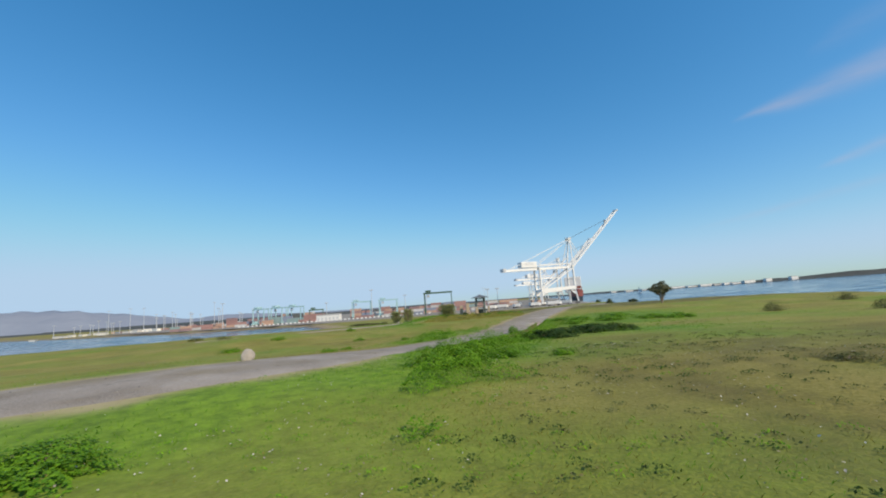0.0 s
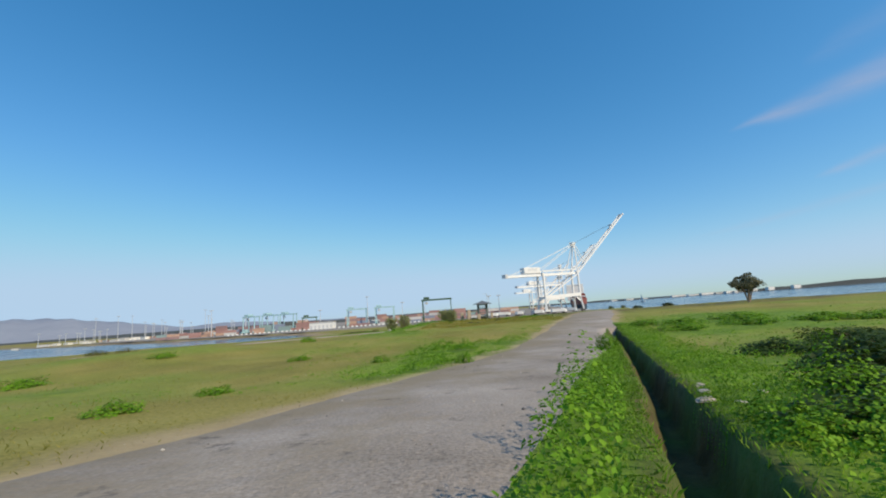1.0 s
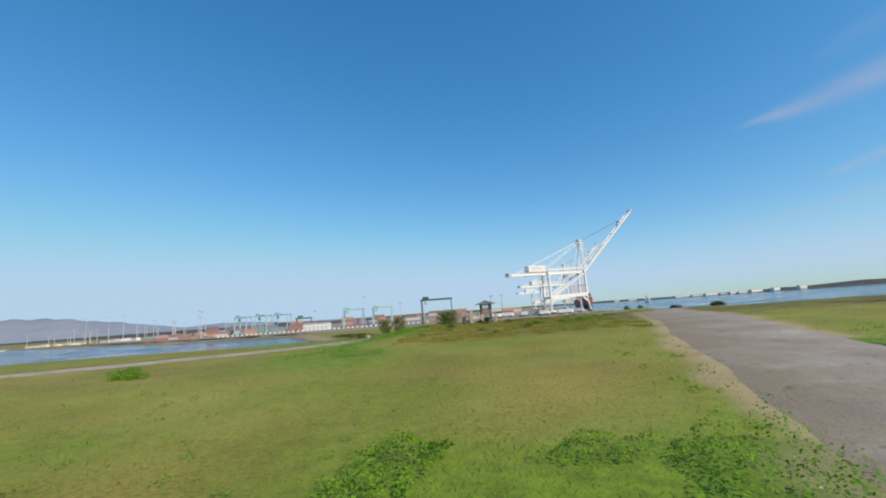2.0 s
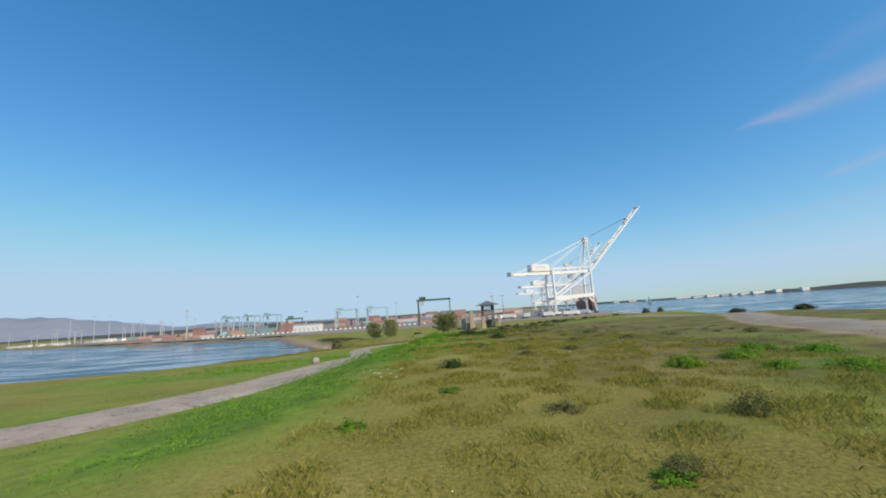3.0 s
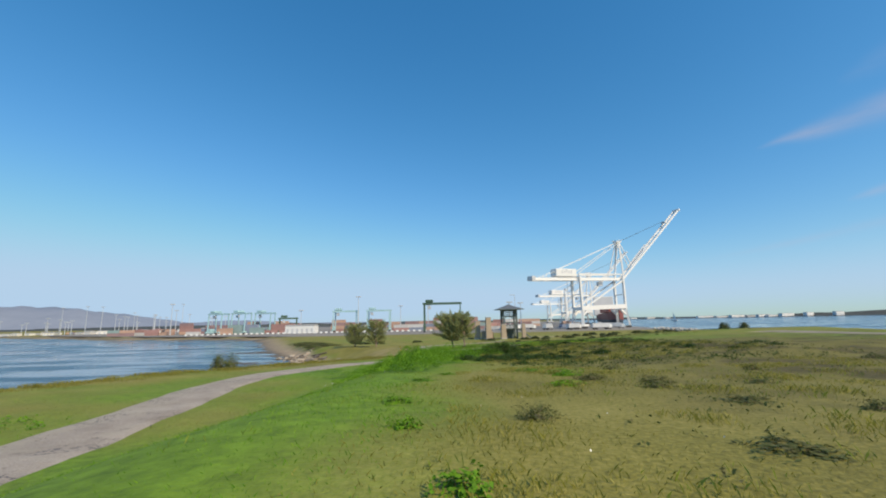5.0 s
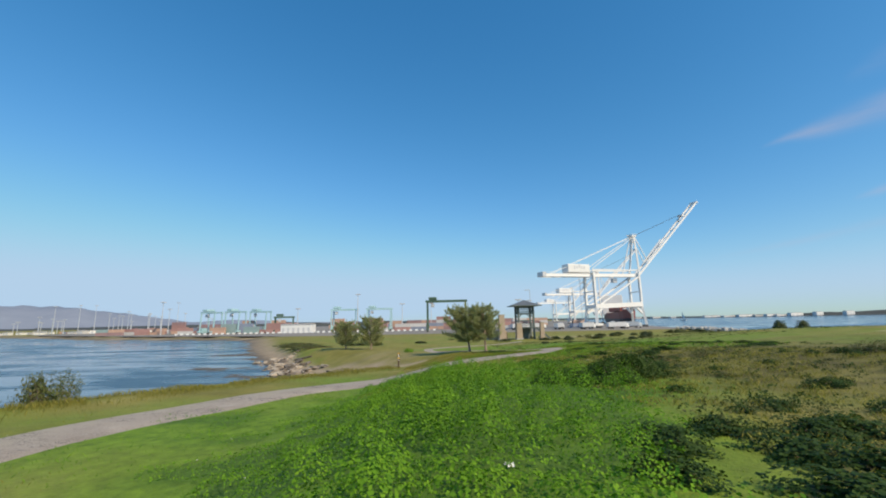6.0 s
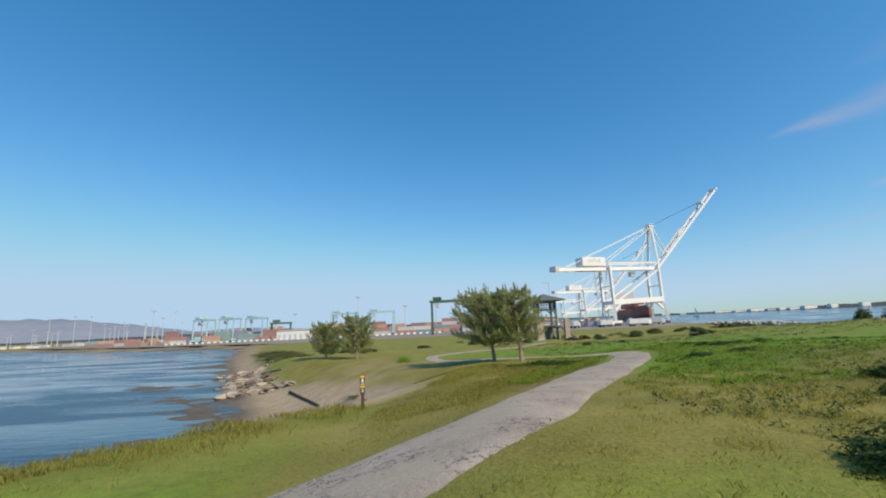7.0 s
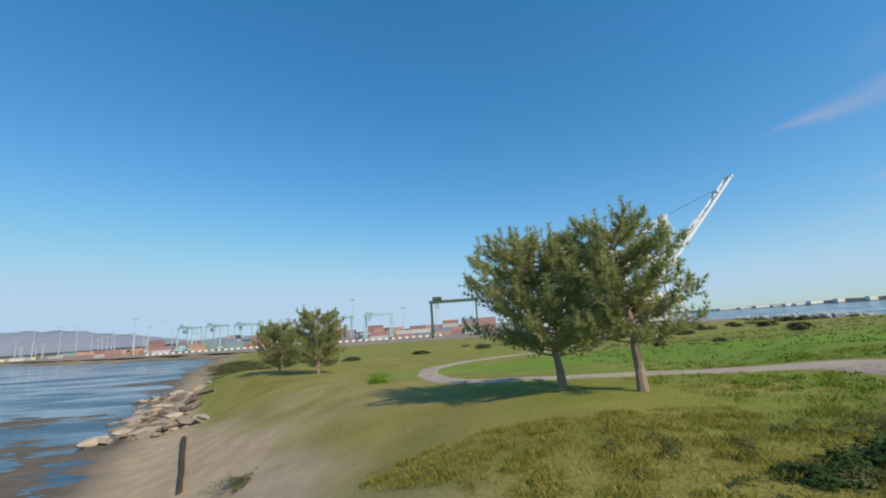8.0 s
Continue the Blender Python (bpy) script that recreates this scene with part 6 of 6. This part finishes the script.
def long_shed(name, at, rz, sx, sy, h, label, doors=5, group="", wall_paint=None):
    c = thing(name, label, "building", at, rz, group)
    bm = bmesh.new()
    box(bm, 0, 0, h / 2, sx, sy, h)
    wall = part("wall", bm, wall_paint or M_CREAM, c)
    bm = bmesh.new()
    vs = [bm.verts.new(p) for p in ((-sx / 2 - .4, -sy / 2 - .4, h), (sx / 2 + .4, -sy / 2 - .4, h), (sx / 2 + .4, sy / 2 + .4, h), (-sx / 2 - .4, sy / 2 + .4, h), (-sx / 2 - .4, 0, h + sy * 0.08), (sx / 2 + .4, 0, h + sy * 0.08))]
    for q in ((0, 1, 5, 4), (2, 3, 4, 5), (0, 4, 3), (1, 2, 5), (3, 2, 1, 0)):
        bm.faces.new([vs[i] for i in q])
    part("roof", bm, M_CONC, c)
    for k in range(doors):
        bm = bmesh.new()
        box(bm, -sx / 2 + (k + 0.5) * sx / doors, -sy / 2 - 0.03, h * 0.3, sx / doors * 0.4, 0.12, h * 0.6)
        part("door", bm, M_GALV, wall, "grey roller door")
    return c


long_shed("terminal_building", (-132, 436, -2.14), 0, 24, 10, 6.2, "low white terminal building with grey roller doors", 6, "", M_WHITE)
yard_gantry((-101, 455, TZ), 0, 20, 17.5, M_TEAL, "teal rubber-tyred gantry crane over container rows")
yard_gantry((-71, 452, TZ), 0, 19, 17.5, M_TEAL, "teal rubber-tyred gantry crane over container rows")
for x, h in ((-547, 36), (-512, 37), (-490, 36), (-470, 25), (-444, 27), (-415, 24), (-399, 20), (-377, 37), (-337, 19)):
    light_mast((x, 640, float(ground_z(np.array([x]), np.array([640.0]))[0])), h)
for k in range(24):
    x, y = -640 + 14.5 * k + pick.uniform(-5, 5), 640 + pick.uniform(-30, 60)
    light_mast((x, y, float(ground_z(np.array([x]), np.array([y]))[0])), pick.uniform(13, 25), "slender pale mast on the far shore")
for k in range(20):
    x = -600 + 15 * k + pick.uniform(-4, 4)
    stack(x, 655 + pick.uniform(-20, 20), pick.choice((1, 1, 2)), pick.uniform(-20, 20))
for x, y, h in ((33, 380, 19), (46, 420, 20), (-30, 470, 22)):
    light_mast((x, y, TZ), h)

for k in range(22):
    x, y = -640 + 15.5 * k + pick.uniform(-5, 5), 618 + pick.uniform(-12, 40)
    long_shed("shore_shed", (x, y, float(ground_z(np.array([x]), np.array([y]))[0]) - 0.1), pick.uniform(-20, 20), pick.uniform(7, 16), pick.uniform(5, 8), pick.uniform(2.4, 4.2), "small pale shed on the far shore of the inlet", 2, "far shore sheds")

# yard trucks parked under the cranes
M_TYRE = mat("black_rubber", [(0.02, 0.02, 0.02), (0.04, 0.04, 0.04)], 2, 9, 0.9, 0.0)
truck = thing("yard_truck", "white yard tractor with a flat container trailer", "truck", (76, 380, -2.14), 40, "yard trucks")
bm = bmesh.new()
box(bm, 4.6, 0, 1.9, 2.2, 2.4, 2.5, bevel=0.2)
part("cab", bm, M_WHITE, truck)
bm = bmesh.new()
box(bm, 5.72, 0, 2.3, 0.06, 2.0, 0.9)
part("windscreen", bm, M_GLASS, truck)
bm = bmesh.new()
box(bm, -2.0, 0, 1.2, 12.4, 2.4, 0.3)
part("trailer_bed", bm, M_DARKSTEEL, truck)
for x in (4.8, 2.4, -5.2, -6.5):
    for s in (-1, 1):
        bm = bmesh.new()
        rod(bm, (x, s * 0.85, 0.5), (x, s * 1.2, 0.5), 0.5, sides=12)
        part("wheel", bm, M_TYRE, truck)
bm = bmesh.new()
box(bm, -2.0, 0, 2.65, 12.2, 2.44, 2.6)
part("load", bm, M_GALV, truck, "grey container load")
for x, y, r in ((92, 372, 15), (60, 388, 60), (104, 384, -20), (48, 402, 10), (70, 430, 80), (36, 392, 30), (112, 440, 70)):
    copy_thing(truck, pose(x, y, -2.14, 0, 0, r))

# quay edge and the ship alongside
qy = np.array([318, 360, 400, 450, 500, 600, 700, 850, 1000])
for a, b in zip(qy, qy[1:]):
    bm = bmesh.new()
    xa, xb = float(bank_x(a)), float(bank_x(b))
    beam(bm, (xa, float(a), -3.4), (xb, float(b), -3.4), 2.4, 2.9)
    tagged(part("quay_wall", bm, M_CONC), "pale concrete quay wall above the water", "quay wall", kind="structure")

M_HULL = mat("dark_hull_paint", [(0.035, 0.04, 0.05), (0.06, 0.065, 0.075)], 0.05, 0.6, 0.5, 0.0)
ship = thing("container_ship", "moored container ship with dark hull and red boxes", "ship", (152, 505, WATER), -14.5)
bm = bmesh.new()
rows = []
for k in range(15):
    t = k / 14
    y = 230 * t
    half = 7.6 * min(1, (t / 0.16) ** 0.55 if t > 0 else 0.0) + 0.05
    low = half * (0.35 if k < 2 else 0.85)
    top = 7.0 + (0.5 * (1 - t / 0.12) if t < 0.12 else 0)
    rows.append([bm.verts.new(p) for p in ((-half, y - (6 if k == 0 else 0), top), (-low, y, -1.0), (low, y, -1.0), (half, y - (6 if k == 0 else 0), top))])
for a, b in zip(rows, rows[1:]):
    for i, j in ((0, 1), (1, 2), (2, 3), (3, 0)):
        bm.faces.new((a[i], a[j], b[j], b[i]))
bm.faces.new(rows[0])
bm.faces.new(rows[-1])
part("hull", bm, M_HULL, ship)
M_DECKRED = mat("ship_red_paint", [(0.20, 0.055, 0.045), (0.29, 0.085, 0.065)], 0.08, 1, 0.6, 0.0, randoms=0.3)
bm = bmesh.new()
rows = []
for k in range(15):
    t = k / 14
    y = 230 * t
    half = 7.8 * min(1, (t / 0.16) ** 0.55 if t > 0 else 0.0) + 0.08
    top = 14.0 + (2.5 * (1 - t / 0.12) if t < 0.12 else 0)
    nose = 7 if k == 0 else 0
    rows.append([bm.verts.new(p) for p in ((-half * 1.08, y - nose, top), (-half, y - nose * 0.4, 6.9), (half, y - nose * 0.4, 6.9), (half * 1.08, y - nose, top))])
for a, b in zip(rows, rows[1:]):
    for i, j in ((0, 1), (1, 2), (2, 3), (3, 0)):
        bm.faces.new((a[i], a[j], b[j], b[i]))
bm.faces.new(rows[0])
bm.faces.new(rows[-1])
part("upper_hull", bm, M_DECKRED, ship, "faded red upper hull")
for k in range(9):
    bm = bmesh.new()
    box(bm, 0, 34 + 15 * k, 16.5 + (1.3 if k % 3 else 0), 13.4, 12.4, 3.6 + (1.6 if k % 3 else 0))
    part("container_bay", bm, M_DECKRED, ship, "stacked red containers")
bm = bmesh.new()
box(bm, 0, 186, 25, 26, 12, 26, bevel=0.4)
part("deckhouse", bm, M_WHITE, ship, "white deckhouse")
bm = bmesh.new()
rod(bm, (0, 14, 13), (0, 14, 25), 0.5, 0.3)
part("foremast", bm, M_WHITE, ship)
bm = bmesh.new()
box(bm, 0, 8, 16.2, 12, 8, 1.2, bevel=0.2)
part("forecastle", bm, M_WHITE, ship)

boat = thing("sailing_boat", "small sailing boat with a white sail", "boat", (400, 900, WATER), 30)
bm = bmesh.new()
vs = [[bm.verts.new(p) for p in ((-w, y, 1.4), (0, y, -0.4), (w, y, 1.4))] for y, w in ((-6, 1.2), (-2, 1.9), (2, 1.6), (6.5, 0.05))]
for a, b in zip(vs, vs[1:]):
    for i, j in ((0, 1), (1, 2), (2, 0)):
        bm.faces.new((a[i], a[j], b[j], b[i]))
bm.faces.new(vs[0]), bm.faces.new(vs[-1])
part("hull", bm, M_WHITE, boat)
bm = bmesh.new()
rod(bm, (0, 1, 1), (0, 1, 17), 0.12, 0.06)
part("mast", bm, M_GALV, boat)
bm = bmesh.new()
for s in (0.03, -0.03):
    q = [bm.verts.new(p) for p in ((s, 0.8, 2.2), (s + 0.5, -4.6, 2.2), (s + 0.3, -1.4, 9.5), (s, 0.8, 16.4))]
    bm.faces.new(q)
part("sail", bm, M_WHITE, boat)

# ---- shore rocks, driftwood, trail sign ----
ROCKS = [rock_mesh("shore_rock", 10 + k, M_STONE, 2, (1.35, .8, .38), .4) for k in range(5)]
rr = random.Random(3)
for k in range(260):
    y = 187 + 29 * rr.random() ** 1.4
    d = rr.gauss(2.6, 2.6)
    if d < -2.5 or d > 8.5:
        continue
    put(rr.choice(ROCKS), "shore_rock", "broken tan riprap rock on the shore bank", "rock", float(inlet_x(y)) + d, y, 0.35 + 1.5 * rr.random() ** 2.2, "shore riprap", tilt=rr.uniform(-.6, .6))
n = 420
y = np.linspace(270, 345, n)
x = bank_x(y) - 3.0 + rng.normal(0, 2.0, n)
y = y + rng.normal(0, 0.5, n)
c = np.stack([x, y, ground_z(x, y) + rng.uniform(0.3, 1.1, n)], 1)
s = rng.uniform(0.6, 1.4, n)[:, None]
v = (c[:, None] + oct_v[None] * s[:, None] * rng.uniform(0.5, 1.3, (n, 6, 1))).reshape(-1, 3)
f = (np.arange(n)[:, None, None] * 6 + np.array([(0, 1, 4), (1, 2, 4), (2, 3, 4), (3, 0, 4), (1, 0, 5), (2, 1, 5), (3, 2, 5), (0, 3, 5)])[None]).reshape(-1, 3)
stuff("bank_riprap", soup("bank_riprap", v, f, M_CONC), "pale tan riprap rocks lining the far bank", "rocks")

M_DARKWOOD = mat("wet_dark_timber", [(0.045, 0.033, 0.024), (0.10, 0.075, 0.055)], 2, 15, 0.9, 0.5, 18)
M_WOOD = mat("driftwood", [(0.16, 0.12, 0.085), (0.30, 0.24, 0.18)], 2, 15, 0.9, 0.5, 18)


def log(a, b, r, label, material=None):
    za, zb = float(ground_z(np.array([a[0]]), np.array([a[1]]))[0]), float(ground_z(np.array([b[0]]), np.array([b[1]]))[0])
    bm = bmesh.new()
    p, q = Vector((*a, za + r * 0.8)), Vector((*b, zb + r * 0.8))
    for k in range(5):
        s, t = p.lerp(q, k / 5), p.lerp(q, (k + 1.05) / 5)
        wob = Vector((rr.uniform(-1, 1), rr.uniform(-1, 1), 0)) * r * 0.15
        rod(bm, s + wob, t + wob, r * (1 - 0.08 * k), r * (0.94 - 0.08 * k), 9)
    ob = part("driftwood_log", bm, material or M_WOOD)
    return tagged(ob, label, "log", "driftwood")


log((-23.8, 182.2), (-16.7, 172.0), 0.16, "long dark weathered log half buried in sand", M_DARKWOOD)
log((-8.5, 156.0), (-7.8, 154.0), 0.06, "short dark driftwood stick on sand")
log((-33.5, 191.0), (-28.2, 188.2), 0.14, "pale driftwood log lying across shore rocks")
log((-41.5, 197.5), (-34.5, 194.2), 0.17, "broken pale timber lying over riprap")
log((-36.5, 194.6), (-32.0, 196.5), 0.12, "short grey timber end among rocks")
log((-38.0, 203.5), (-33.0, 200.0), 0.2, "thick pale driftwood log on the rocks")

sign = thing("trail_sign", "brown trail marker post with yellow and white panels", "sign", on_ground(-7.35, 151.7, 0.0), 14)
M_SIGN = mat("brown_sign_paint", [(0.07, 0.045, 0.03), (0.11, 0.07, 0.045)], 2, 9, 0.6, 0.1, 20)
M_YELLOW = mat("yellow_sign_paint", [(0.70, 0.42, 0.04), (0.80, 0.50, 0.06)], 3, 12, 0.5, 0.0)
bm = bmesh.new()
box(bm, 0, 0, 0.62, 0.13, 0.06, 1.24, bevel=0.01)
part("post", bm, M_SIGN, sign)
bm = bmesh.new()
box(bm, 0, -0.036, 0.93, 0.2, 0.012, 0.74, bevel=0.004)
board = part("board", bm, M_SIGN, sign)
for z, w, h, m in ((1.24, .17, .08, M_YELLOW), (1.10, .07, .13, M_WHITE), (1.03, .11, .025, M_WHITE), (0.95, .15, .03, M_WHITE), (0.85, .17, .08, M_YELLOW), (0.75, .08, .025, M_WHITE), (0.70, .08, .025, M_WHITE), (0.65, .08, .025, M_WHITE)):
    bm = bmesh.new()
    box(bm, 0, -0.045, z, w, 0.008, h)
    part("printed_bar", bm, m, board)

# ---- far shores, hills, clouds ----
M_FARLAND = mat("far_shore_scrub", [(0.055, 0.065, 0.065), (0.095, 0.10, 0.095)], 0.02, 0.2, 1.0, 0.0)


def far_strip(name, pts, high, deep, label, seed, rise=()):
    """A long low shore with an uneven wooded top."""
    line = spline(pts, 18)
    n = len(line)
    s = np.arange(n)
    r = np.random.default_rng(seed)
    top = high * (0.55 + 0.25 * np.sin(s * 0.21 + seed) + 0.2 * np.sin(s * 0.53) + 0.3 * r.uniform(0, 1, n))
    if len(rise):
        top = top + np.interp(np.degrees(np.arctan2(line[:, 0] + 3, line[:, 1] - 135)), *rise)
    d = np.gradient(line, axis=0)
    nn = np.stack([-d[:, 1], d[:, 0]], 1) / np.hypot(d[:, 0], d[:, 1])[:, None]
    if nn[:, 1].mean() < 0:
        nn = -nn
    verts, faces = [], []
    for off, z in ((0, np.full(n, WATER - 0.3)), (6, np.full(n, WATER + 1.6)), (30, WATER + 2 + 0.1 * top), (48, WATER + 2 + top), (deep, WATER + 2 + top * 0.8)):
        p = line + nn * off
        verts += list(zip(p[:, 0], p[:, 1], z))
    for j in range(4):
        for i in range(n - 1):
            faces.append((j * n + i, j * n + i + 1, (j + 1) * n + i + 1, (j + 1) * n + i))
    return tagged(new(name, mesh_of(name, verts, faces, M_FARLAND)), label, "shore", kind="structure")


EAST = [(250, 2700), (640, 1800), (950, 1450), (1300, 1260), (1900, 1080), (3000, 800)]
far_strip("backdrop_east_shore", EAST, 5, 260, "low wooded far shore across the estuary", 4, ((32, 38, 42, 47, 60), (0, 2, 6, 10, 12)))
far_strip("backdrop_west_shore", [(-3800, 2600), (-1900, 1900), (-900, 1150), (-520, 900), (-200, 1100), (150, 1700)], 9, 300, "low wooded shore behind the terminal", 6)
EAST_LINE = spline(EAST, 18)
for az, L, h in ((22.6, 26, 5), (24.4, 34, 6), (26.1, 22, 4), (30.2, 52, 7), (32.2, 36, 5), (33.6, 60, 8), (34.9, 30, 6), (36.1, 50, 8), (36.9, 34, 6), (37.9, 46, 11), (39.6, 24, 13), (41.8, 24, 14)):
    k = int(np.argmin(np.abs(np.degrees(np.arctan2(EAST_LINE[:, 0] + 3, EAST_LINE[:, 1] - 135)) - az)))
    x, y = EAST_LINE[k] + np.array((math.sin(radians(az)), math.cos(radians(az)))) * 14
    long_shed("waterfront_shed", (float(x), float(y), WATER + 1.2), 8 + 7 * math.sin(7 * az), L, 12, h * 0.8, "long white waterfront warehouse on the far shore", 3, "far warehouses", M_CREAM if az in (24.4, 32.2, 34.9, 37.4) else M_WHITE)

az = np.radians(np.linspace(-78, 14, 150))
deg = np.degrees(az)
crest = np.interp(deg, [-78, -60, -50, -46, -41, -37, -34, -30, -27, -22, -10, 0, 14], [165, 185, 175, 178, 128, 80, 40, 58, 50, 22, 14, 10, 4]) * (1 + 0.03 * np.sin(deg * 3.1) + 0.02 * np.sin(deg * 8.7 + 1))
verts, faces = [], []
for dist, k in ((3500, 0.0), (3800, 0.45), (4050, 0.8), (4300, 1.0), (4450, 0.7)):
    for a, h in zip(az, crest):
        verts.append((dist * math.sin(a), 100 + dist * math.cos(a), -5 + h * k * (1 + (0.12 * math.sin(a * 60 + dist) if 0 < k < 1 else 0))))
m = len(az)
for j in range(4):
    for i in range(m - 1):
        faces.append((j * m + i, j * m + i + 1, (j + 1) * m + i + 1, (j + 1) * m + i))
tagged(new("backdrop_hills", mesh_of("backdrop_hills", verts, faces, M_HAZED_HILL, True)), "hazy blue-grey wooded hills on the horizon", "hills", kind="structure")

M_CLOUD = bpy.data.materials.new("glowing_thin_cirrus")
M_CLOUD.use_nodes = True
nt = M_CLOUD.node_tree
nt.nodes.clear()
out = nt.nodes.new("ShaderNodeOutputMaterial")
uv = nt.nodes.new("ShaderNodeAttribute")
uv.attribute_name = "thick"
geo = nt.nodes.new("ShaderNodeNewGeometry")
mp = nt.nodes.new("ShaderNodeMapping")
mp.inputs["Scale"].default_value = (0.002, 0.002, 0.010)
no = nt.nodes.new("ShaderNodeTexNoise")
no.inputs["Scale"].default_value, no.inputs["Detail"].default_value = 1.0, 7
mul = nt.nodes.new("ShaderNodeMath")
mul.operation = "MULTIPLY"
tr = nt.nodes.new("ShaderNodeBsdfTransparent")
# emission stands in for sunlight on the cloud
em = nt.nodes.new("ShaderNodeEmission")
em.inputs["Color"].default_value, em.inputs["Strength"].default_value = (0.66, 0.62, 0.72, 1), 0.75
mx = nt.nodes.new("ShaderNodeMixShader")
nt.links.new(geo.outputs["Position"], mp.inputs["Vector"])
nt.links.new(mp.outputs[0], no.inputs["Vector"])
nt.links.new(no.outputs["Fac"], mul.inputs[0])
nt.links.new(uv.outputs["Fac"], mul.inputs[1])
nt.links.new(mul.outputs[0], mx.inputs[0])
nt.links.new(tr.outputs[0], mx.inputs[1])
nt.links.new(em.outputs[0], mx.inputs[2])
nt.links.new(mx.outputs[0], out.inputs["Surface"])


def cirrus(points, strength):
    """A long thin streak of cloud far off: azimuth, height and half width in degrees along it."""
    a, e, w = (np.interp(np.linspace(0, 1, 60), np.linspace(0, 1, len(points)), [p[k] for p in points]) for k in range(3))
    cross = np.linspace(-1, 1, 15)
    verts, thick, faces = [], [], []
    for i in range(60):
        t = i / 59
        for cc in cross:
            aa, ee = math.radians(a[i]), math.radians(e[i] + w[i] * cc)
            verts.append((4650 * math.sin(aa) * math.cos(ee), 90 + 4650 * math.cos(aa) * math.cos(ee), 5 + 4650 * math.sin(ee)))
            thick.append(strength * math.exp(-4.5 * cc * cc) * (1 - abs(cc)) ** 0.5 * min(1, t * 3.0) * min(1, (1 - t) * 5))
    for i in range(59):
        for j in range(14):
            faces.append((i * 15 + j, i * 15 + j + 1, i * 15 + j + 16, i * 15 + j + 15))
    ob = new("backdrop_cloud", mesh_of("backdrop_cloud", verts, faces, M_CLOUD))
    mask(ob, "thick", thick)
    return tagged(ob, "thin white cirrus streak in the clear sky", "cloud", kind="structure")


cirrus([(36.5, 18.0, 0.4), (39, 18.4, 0.9), (42, 18.5, 1.7), (46, 18.9, 2.4), (51, 19.6, 2.8), (60, 20.5, 3)], 0.72)
cirrus([(43, 11.0, 0.5), (45, 11.4, 0.9), (48, 12.1, 1.3), (56, 13, 1.5)], 0.42)
cirrus([(30, 6.4, 0.5), (38, 7.4, 1.0), (45, 8.4, 1.2), (56, 10, 1.4)], 0.2)
cirrus([(44, 22.5, 1.0), (48, 23.5, 2.5), (56, 25, 3.5)], 0.16)
